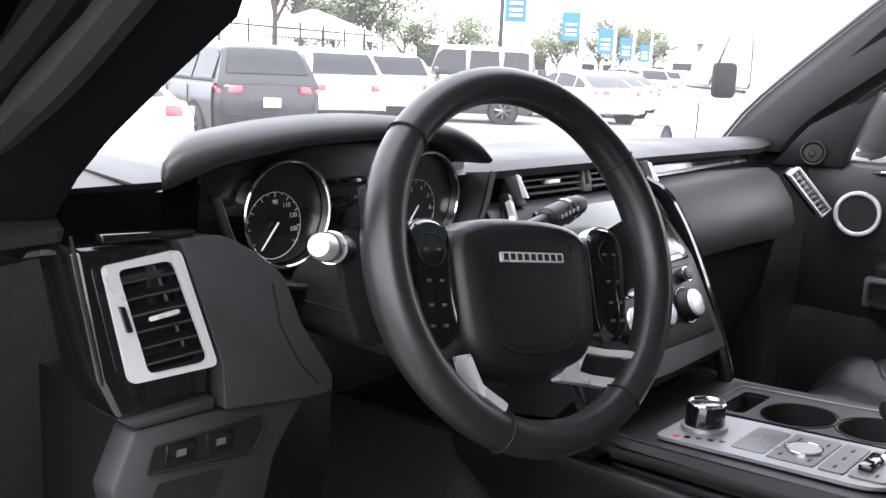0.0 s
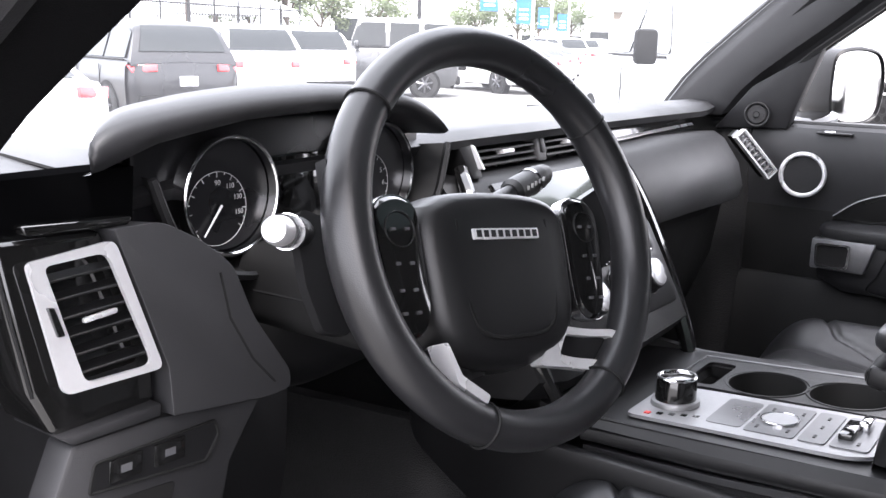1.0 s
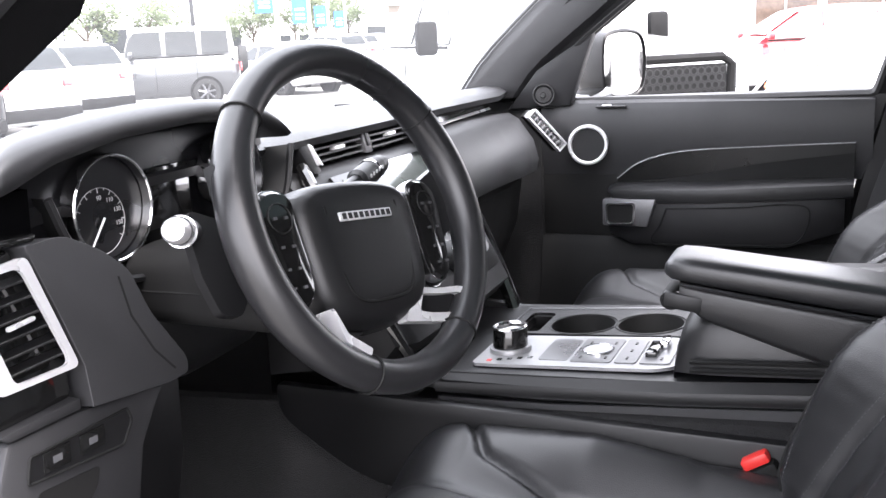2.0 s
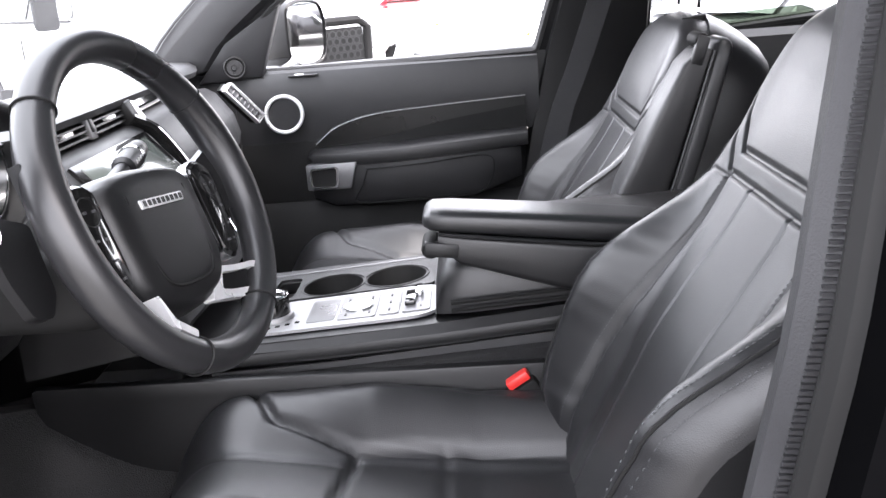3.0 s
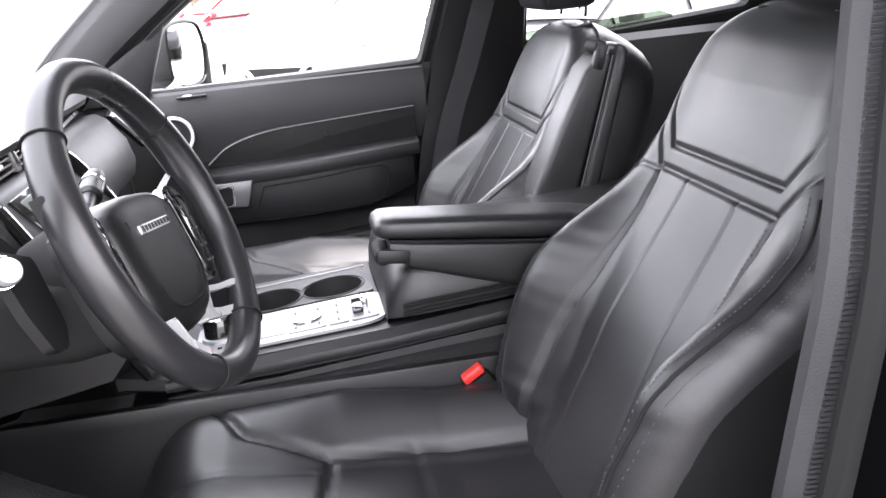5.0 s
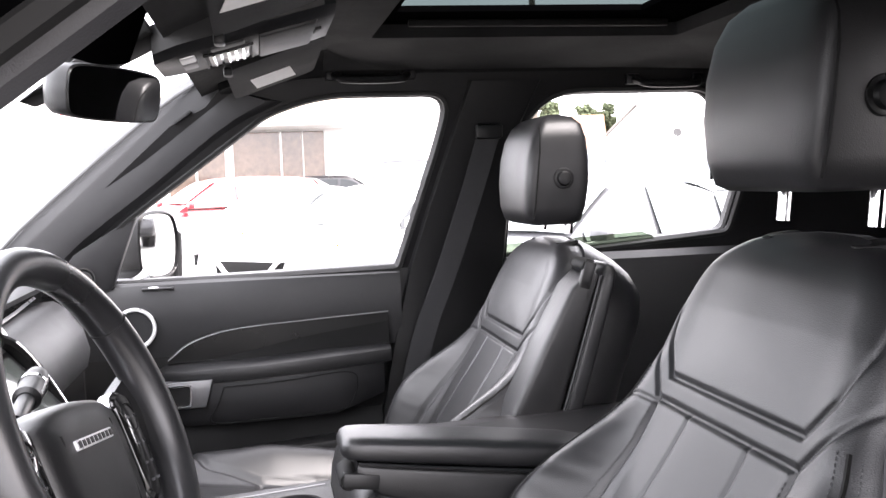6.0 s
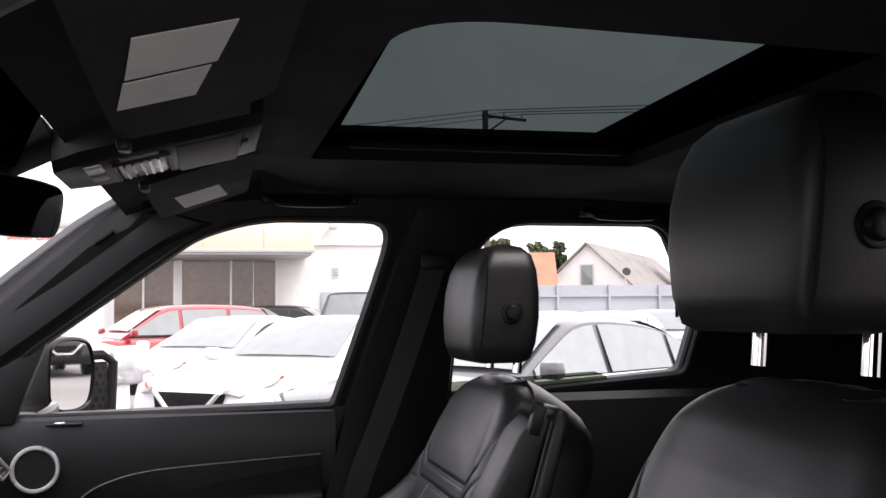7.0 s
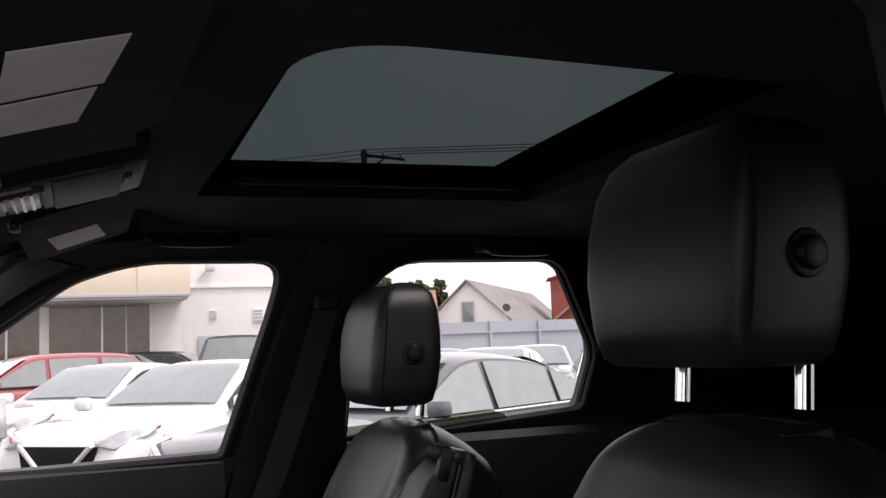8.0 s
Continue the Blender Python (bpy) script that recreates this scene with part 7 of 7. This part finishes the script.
        part("grille_chrome", tube([M @ Vector(p) for p in ((-W * 0.45, L + 0.025, k["nose"] - 0.05), (-W * 0.20, L + 0.04, k["nose"] - 0.26), (W * 0.20, L + 0.04, k["nose"] - 0.26), (W * 0.45, L + 0.025, k["nose"] - 0.05))], 0.026, 6), chrome, car, "chrome grille trim")
    part("number_plate", moved(box((0, -L - 0.012, k["tail"] - 0.30), (0.30, 0.012, 0.15), 0.004), M), plate_mat, car, "plain pale plate")
    part("rear_bumper", moved(box((0, -L + 0.02, 0.44), (W * 1.72, 0.14, 0.22), 0.05), M), dark_void if kind in ("suv", "boxy") else paint, car, "rear bumper")
    if kind == "boxy":
        sp = M @ Vector((0, -L - 0.02, 1.05))
        w_ = part("spare_wheel", disc(sp, M.to_3x3() @ Vector((0, -1, 0)), 0.38, 0.38, 0.22, 28, 0.04), tyre_mat, car, "spare wheel on the tailgate")
    return car


# Cars standing in front, tails towards us.
parked_car("parked_car", "white sedan parked with its tail towards the lane", "sedan", paint_white, 4.35, 10.8, 8)
parked_car("parked_car", "black compact suv with wide red tail lamps", "suv", paint_black, 9.2, 14.1, 14)
parked_car("parked_car", "white compact suv seen from behind", "suv", paint_white, 11.9, 15.2, 14)
parked_car("parked_car", "white boxy suv with tall red tail lamps", "suv", paint_white, 14.45, 16.2, 14)
parked_car("parked_car", "grey boxy off-road car with a spare wheel", "boxy", paint_grey, 18.4, 16.4, -38)
for i, (deg, d, pt) in enumerate(((56.8, 29, paint_white), (57.9, 33, paint_white), (58.8, 38, paint_silver), (59.6, 44, paint_white), (60.3, 50, paint_red), (60.9, 57, paint_white), (61.5, 66, paint_silver))):
    bx, by = bearing(-1.12, -0.135, deg, d)
    parked_car("parked_car", ("white", "white", "silver", "white", "red", "white", "silver")[i] + " car parked in a long row", "suv" if i in (3, 5) else "sedan", pt, bx, by, 22)
bx, by = bearing(-1.12, -0.135, 62.7, 60)
parked_car("parked_car", "white hatchback standing across the lane", "suv", paint_white, bx, by, 235)
bx, by = bearing(-1.12, -0.135, 65.2, 70)
parked_car("parked_car", "red suv at the far end of the lane", "suv", paint_red, bx, by, 240)

# Row of cars on the passenger side, noses towards us.
parked_car("parked_truck", "white pickup truck with black honeycomb grille", "truck", paint_white, 8.2, 3.25, 231)
parked_car("parked_car", "white compact car with chrome grille, nose towards us", "sedan", paint_white, 10.06, -1.18, 312)
parked_car("parked_car", "dark grey sedan seen from its side", "sedan", paint_silver_grey, 7.1, -2.58, 330, glass=sky_pale_glass)
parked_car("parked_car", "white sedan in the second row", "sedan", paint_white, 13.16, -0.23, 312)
parked_car("parked_car", "dark red crossover in the second row", "suv", paint_red, 19.0, 1.1, 338, glass=sky_pale_glass)
parked_car("parked_car", "black suv beside the showroom", "suv", paint_black, 22.0, -0.75, 200)
parked_car("parked_car", "black pickup beside the showroom", "suv", paint_black, 24.6, -2.2, 200)
parked_car("parked_car", "dark off-road car beside the white wall", "boxy", paint_grey, 21.5, -3.3, 290, glass=sky_pale_glass)
parked_car("parked_car", "silver sedan by the fence", "sedan", paint_silver, 14.0, -6.4, 303, glass=sky_pale_glass)
parked_car("parked_car", "grey sedan by the fence", "sedan", paint_grey, 19.5, -7.4, 303)
parked_car("parked_car", "white car by the fence", "sedan", paint_white, 13.4, -8.6, 297)
parked_car("parked_car", "silver sedan in the far row", "sedan", paint_silver, 18.5, -9.5, 297)

parked_car("parked_car", "white suv standing behind our car", "suv", paint_white, 1.6, -23.0, 4)
parked_car("parked_car", "dark car standing behind our car", "sedan", paint_black, 4.8, -24.0, 4)

# Showroom with cream fascia, white hall beside it.
hall = thing("showroom", "low dealership building with cream fascia and white hall", "building", at=(30, 0, 0), set_in=Matrix(((1, 0, 0, 0), (0, 1, 0, -0.38), (0, 0, 1.161, 0.04), (0, 0, 0, 1))))
part("glass_front_wall", box((27.25, 0.6, 1.2), (0.3, 5.6, 2.9)), wall_white, hall)
part("fascia", box((26.2, 0.5, 2.98), (2.2, 5.5, 0.74), 0.03), fascia_cream, hall, "cream panelled fascia")
for i in range(3):
    part("fascia_joint", box((25.09, -0.9 + 1.6 * i, 2.98), (0.012, 0.02, 0.72)), frame_alu, hall)
part("fascia_edge", box((25.08, 0.5, 2.63), (0.06, 5.5, 0.05)), grey_steel, hall)
part("soffit", box((26.2, 0.5, 2.58), (2.1, 5.4, 0.04)), wall_white, hall)
for y0, y1 in ((-1.32, -0.72), (-0.68, -0.10), (-0.04, 1.28), (1.52, 2.3), (2.36, 3.1)):
    part("shop_window", box((27.02, (y0 + y1) / 2, 1.2), (0.06, y1 - y0, 2.6)), shop_glass, hall, "brown tinted shop window")
for y, w in ((-1.36, 0.07), (-0.70, 0.03), (-0.07, 0.06), (1.40, 0.24), (2.33, 0.06), (3.15, 0.1)):
    part("mullion", box((26.98, y, 1.2), (0.10, w, 2.6), 0.01), wall_white, hall, "white mullion")
part("white_hall", box((32, -4.2, 2.6), (9, 4.5, 5.2), 0.02), wall_white, hall, "white painted block wall")
part("wall_ledge", box((27.46, -4.2, 2.95), (0.08, 4.5, 0.05)), wall_white, hall)
for y, z, w, h in ((-1.88, 2.27, 0.30, 0.40), (-3.15, 2.25, 0.18, 0.22), (-4.45, 2.2, 0.28, 0.34)):
    lv = part("wall_louvre", box((27.47, y, z), (0.06, w, h)), wall_white, hall, "white wall louvre")
    for j in range(4):
        part("louvre_slat", box((27.43, y, z - h * 0.38 + h * 0.25 * j), (0.03, w * 0.92, h * 0.09)), grey_steel, lv)
part("wall_lamp", box((27.3, -3.05, 3.42), (0.2, 0.26, 0.2), 0.05), frame_alu, hall, "floodlight on the wall")
part("conduit", tube([(27.42, -2.95, 3.35), (27.42, -2.8, 3.2), (27.42, -2.7, 3.1)], 0.02, 6), frame_alu, hall)
part("service_door", box((27.44, -2.98, 0.75), (0.06, 0.55, 1.95), 0.02), grey_steel, hall, "blue-grey steel door")
sign_hall = thing("sign_building", "pale green-grey building with red script lettering", "building", at=(56, 9, 0), set_in=Matrix.Diagonal((1, 1, 1.22, 1)))
SM = Matrix.Translation((55.0, 9.6, 0)) @ pose(0, 0, 0, 0, 0, -68)
part("front_wall", moved(box((0, 3, 2.6), (9.0, 6, 5.2), 0.05), SM), wall_white, sign_hall)
part("parapet", moved(box((0, 3, 5.4), (9.3, 6.3, 0.5), 0.05), SM), frame_alu, sign_hall)
text("sign_lettering", "South Chicago", 0.55, SM @ Matrix.Translation((0.35, -0.06, 4.7)) @ pose(0, 0, 0, 90, 0, 0), sign_red, sign_hall)

# Fence and houses behind the lot.
fence = thing("metal_fence", "tall grey corrugated metal fence", "fence", at=(29, -20, 0))
for i in range(14):
    y = -10.2 - 1.85 * i
    part("fence_panel", box((29.0, y, 1.095), (0.05, 1.83, 2.29)), grey_steel, fence, "")
    part("fence_post", box((28.93, y + 0.92, 1.10), (0.09, 0.09, 2.32)), grey_steel, fence)
part("fence_rail", box((28.93, -22, 1.89), (0.06, 26, 0.07)), grey_steel, fence)


def house(name, label, x, y, w, l, eave, ridge, wallm, roofm, turn, window=True):
    """Gabled house: w across the gable, l along the ridge."""
    h = thing(name, label, "house", group="houses", at=(x, y, 0))
    M = Matrix.Translation((x, y, 0)) @ pose(0, 0, 0, 0, 0, turn)
    g = [(-w / 2, 0, GZ), (w / 2, 0, GZ), (w / 2, 0, eave), (0, 0, ridge), (-w / 2, 0, eave)]
    part("wall", prism([M @ Vector(p) for p in g], M.to_3x3() @ Vector((0, l, 0))), wallm, h, smooth=0)
    for s in (-1, 1):
        e = Vector((s * (w / 2 + 0.3), -0.3, eave - 0.3 * (ridge - eave) / (w / 2)))
        r_ = Vector((0, -0.3, ridge + 0.05))
        part("roof", prism([M @ p for p in (e, r_, r_ + Vector((0, l + 0.6, 0)), e + Vector((0, l + 0.6, 0)))], (0, 0, 0.14)), roofm, h, smooth=0)
    if window:
        wf = part("window", prism([M @ Vector(p) for p in ((-0.45, -0.05, eave + 0.1), (0.45, -0.05, eave + 0.1), (0.45, -0.05, eave + 1.5), (-0.45, -0.05, eave + 1.5))], M.to_3x3() @ Vector((0, 0.1, 0))), frame_alu, h, "gable window", smooth=0)
        part("pane", prism([M @ Vector(p) for p in ((-0.36, -0.08, eave + 0.18), (0.36, -0.08, eave + 0.18), (0.36, -0.08, eave + 1.42), (-0.36, -0.08, eave + 1.42))], M.to_3x3() @ Vector((0, 0.05, 0))), sky_pale_glass, wf, smooth=0)
    return h


house("house", "cream gabled house with grey shingle roof", 55.1, -23.0, 5.9, 22, 2.75, 5.45, wall_white, roof_grey, -127)
house("house", "house with brown shingle roof", 54.5, -20.3, 6, 9, 2.7, 4.75, wall_white, roof_brown, -17, window=False)
house("house", "red brick house with brown roof", 40.4, -23.6, 5, 8, 2.0, 3.95, brick_red, roof_brown, -118, window=False)
house("house", "tall red brick building", 63.0, -34.3, 2.0, 3, 6.2, 6.4, brick_red, brick_red, -115, window=False)
dish = thing("satellite_dish", "small grey satellite dish on a roof mast", "dish", at=(40.4, -18.9, 0))
part("dish_bowl", disc((40.4, -18.9, 3.15), (-1, 0.2, 0.35), 0.02, 0.20, 0.06, 20), iron_black, dish)
part("mast", tube([(40.5, -18.9, 3.15), (40.5, -18.9, -0.05)], 0.03, 6), frame_alu, dish)


def tree(x, y, h, spread, seed, lean=0.0):
    """Broadleaf tree: tapered trunk, limbs and a crown of many small leaves."""
    rng = random.Random(seed)
    t = thing("tree", "green broadleaf tree in summer leaf", "tree", group="trees", at=(x, y, 0))
    bm = tube([(x, y, 0), (x + lean * 0.3, y, h * 0.3), (x + lean, y, h * 0.62)], [0.045 * h * 0.5, 0.035 * h * 0.5, 0.012 * h], 8)
    limbs, tips = [bm], []
    for i in range(9):
        a = rng.uniform(0, 6.28)
        z0 = h * rng.uniform(0.3, 0.6)
        e = Vector((x + math.cos(a) * spread * rng.uniform(0.4, 0.8), y + math.sin(a) * spread * rng.uniform(0.4, 0.8), h * rng.uniform(0.55, 0.92)))
        s = Vector((x + lean * z0 / h, y, z0))
        limbs.append(tube([s, (s + e) / 2 + Vector((0, 0, 0.1 * h)), e], [0.014 * h, 0.009 * h, 0.003 * h], 5))
        tips.append(e)
    part("trunk", join(*limbs), bark, t)
    verts, quads = [], []
    for e in tips + [Vector((x + lean, y, h * 0.85)), Vector((x, y, h * 0.7))]:
        for c in range(5):
            cc = e + Vector((rng.gauss(0, 0.22), rng.gauss(0, 0.22), rng.gauss(0, 0.16))) * spread * 0.8
            rad = spread * rng.uniform(0.14, 0.30)
            for q in range(60):
                d = Vector((rng.gauss(0, 1), rng.gauss(0, 1), rng.gauss(0, 0.7)))
                d.normalize()
                p = cc + d * rad * rng.uniform(0.5, 1.1)
                u = Vector((rng.gauss(0, 1), rng.gauss(0, 1), rng.gauss(0, 1))).normalized() * h * 0.024
                w = u.orthogonal().normalized() * h * 0.017
                n = len(verts)
                verts += [p - u, p + w, p + u, p - w]
                quads.append((n, n + 1, n + 2, n + 3))
    me_bm = faces(bmesh.new(), verts, quads)
    tagged(part("crown", me_bm, leaf_mat, t, "dense green leaves", smooth=0), kind="stuff")


tree(56.4, -17.9, 6.6, 1.3, 1)
tree(57.5, -21.2, 6.1, 1.0, 2)
tree(58.0, -22.3, 5.7, 1.1, 3)
for i, (deg, d, h, sp) in enumerate(((39.2, 46, 7.5, 3.2), (40.7, 52, 8.0, 3.5), (42.6, 60, 5.4, 3.0), (44.7, 58, 6.2, 3.4), (46.7, 70, 5.2, 3.2), (49.9, 85, 5.2, 4.0), (58.1, 95, 6.0, 4.5), (59.3, 105, 6.2, 4.5), (55.7, 90, 4.8, 3.5), (61.2, 120, 6.0, 5))):
    bx, by = bearing(-1.12, -0.135, deg, d)
    tree(bx, by, h, sp, 10 + i)

# Railing along the raised street, banner poles, far buildings.
rail = thing("street_railing", "black iron railing along the street", "railing", at=(14, 24, 0))
ra = Vector((8.5, 25.5, 0))
rb = Vector((31.0, 31.5, 0))
for z in (2.5, 1.7):
    part("rail", tube([ra + Vector((0, 0, z)), rb + Vector((0, 0, z))], 0.035, 6), iron_black, rail)
for i in range(15):
    p = ra + (rb - ra) * (i / 14)
    part("post", tube([p, p + Vector((0, 0, 2.75))], 0.045, 6), iron_black, rail)
bl = []
for i in range(120):
    p = ra + (rb - ra) * (i / 119)
    bl.append(box((p.x, p.y, 2.0), (0.02, 0.02, 1.1)))
tagged(part("railing_bars", join(*bl), iron_black, rail), kind="stuff")
bnk = part("street_bank", prism([(8.0, 26, 0), (33.0, 32.5, 0), (33.0, 32.5, 1.3), (8.0, 26, 1.3)], (-8, 30, 0.3)), asphalt)
tagged(bnk, "raised street behind the lot", "street", kind="structure")
tent = thing("canopy_tent", "white peaked canopy tent beyond the railing", "tent", at=(24, 36, 0))
tx, ty = bearing(-1.12, -0.135, 41.4, 48)
part("canopy", loft([[(tx + r * c, ty + r * s, z) for c, s in ((-1, -1), (1, -1), (1, 1), (-1, 1))] for r, z in ((2.4, 2.3), (2.3, 2.6), (0.1, 3.7))]), banner_white, tent, smooth=0)
for c, s in ((-1, -1), (1, -1), (1, 1), (-1, 1)):
    part("tent_leg", tube([(tx + 2.3 * c, ty + 2.3 * s, 0), (tx + 2.3 * c, ty + 2.3 * s, 2.4)], 0.05, 5), frame_alu, tent)


def banner_pole(deg, d, h, dark=False, zb=3.0, hb=1.0):
    bx, by = bearing(-1.12, -0.135, deg, d)
    b = thing("banner_pole", "tall light pole with a blue banner", "lamp post", group="lamp posts", at=(bx, by, 0))
    part("pole", tube([(bx, by, 0), (bx, by, h)], 0.075, 10), iron_black if dark else frame_alu, b)
    if not dark:
        v = Vector((-0.66, 0.75, 0))
        o = Vector((bx, by, zb))
        part("banner", prism([o + v * 0.1, o + v * 0.75, o + v * 0.75 + Vector((0, 0, hb)), o + v * 0.1 + Vector((0, 0, hb))], (-0.015, -0.015, 0)), banner_blue, b, "blue banner with white print", smooth=0)
        w = Vector((-0.03, -0.03, 0))
        for z0, z1 in ((0.16, 0.24), (0.32, 0.40), (0.52, 0.60)):
            part("banner_bar", prism([o + v * 0.22 + w + Vector((0, 0, hb * z0)), o + v * 0.62 + w + Vector((0, 0, hb * z0)), o + v * 0.62 + w + Vector((0, 0, hb * z1)), o + v * 0.22 + w + Vector((0, 0, hb * z1))], (-0.004, -0.004, 0)), banner_white, b, smooth=0)


banner_pole(52.3, 34, 9, dark=True)
banner_pole(53.9, 30, 9, zb=2.75, hb=1.0)
banner_pole(57.0, 36, 9, zb=2.45, hb=1.0)
banner_pole(58.9, 44, 9, zb=2.15, hb=1.1)
banner_pole(60.0, 54, 9, zb=2.1, hb=1.1)
banner_pole(61.0, 66, 9, zb=2.1, hb=1.1)


def block(deg, d, w, h, mat, label, depth=12):
    bx, by = bearing(-1.12, -0.135, deg, d)
    b = thing("far_building", label, "building", group="far buildings", at=(bx, by, 0))
    M = Matrix.Translation((bx, by, 0)) @ pose(0, 0, 0, 0, 0, -deg)
    part("walls", moved(box((0, depth / 2, h / 2), (w, depth, h)), M), mat, b)
    part("roof_edge", moved(box((0, depth / 2, h + 0.15), (w + 0.4, depth + 0.4, 0.3)), M), frame_alu, b)
    for i in range(max(1, int(w / 3))):
        part("window", moved(box((-w / 2 + 1.5 + 3 * i, -0.03, h * 0.5), (1.9, 0.08, h * 0.45)), M), car_glass, b)
    return b


block(64.9, 105, 5.0, 4.6, wood_pole, "low brown brick building across the street")
block(63.1, 100, 4.0, 3.4, wall_white, "low pale shop across the street")
block(48.1, 80, 3.0, 4.0, wall_white, "white roadside sign building")
block(52.7, 110, 14.0, 4.0, wall_white, "low grey warehouse in the distance")
block(60.3, 130, 16.0, 3.0, wall_white, "low buildings at the end of the lot")

# Utility pole with wires, seen through the roof glass.
up = thing("utility_pole", "weathered wooden utility pole with crossarm and wires", "utility pole", at=(39.4, -11.8, 0))
ux, uy, uh = 39.4, -11.8, 10.3
part("pole", tube([(ux, uy, 0), (ux, uy, uh)], [0.17, 0.13], 10), wood_pole, up)
part("crossarm", tube([(ux + 0.2, uy + 0.1, uh - 0.15), (ux - 0.5, uy - 1.75, uh - 0.45)], 0.07, 6), wood_pole, up)
part("crossarm_brace", tube([(ux - 0.25, uy - 0.95, uh - 0.32), (ux, uy, uh - 1.0)], 0.045, 5), wood_pole, up)
for q in (0.1, 0.5, 0.9):
    p = Vector((ux + 0.2 - 0.7 * q, uy + 0.1 - 1.85 * q, uh - 0.10 - 0.3 * q))
    part("insulator", disc(p, (0, 0, 1), 0.06, 0.05, 0.22, 10), frame_alu, up)
    far = Vector((ux - 7 - q, uy - 27, uh + 1.5 - 0.8 * q))
    part("wire", tube([p + Vector((0, 0, 0.2)), (p + far) / 2 + Vector((0, 0, -0.35)), far], 0.022, 4), iron_black, up)
    far = Vector((ux + 6, uy + 26, uh - 1.5 - 0.8 * q))
    part("wire", tube([p + Vector((0, 0, 0.2)), (p + far) / 2 + Vector((0, 0, -0.5)), far], 0.018, 4), iron_black, up)
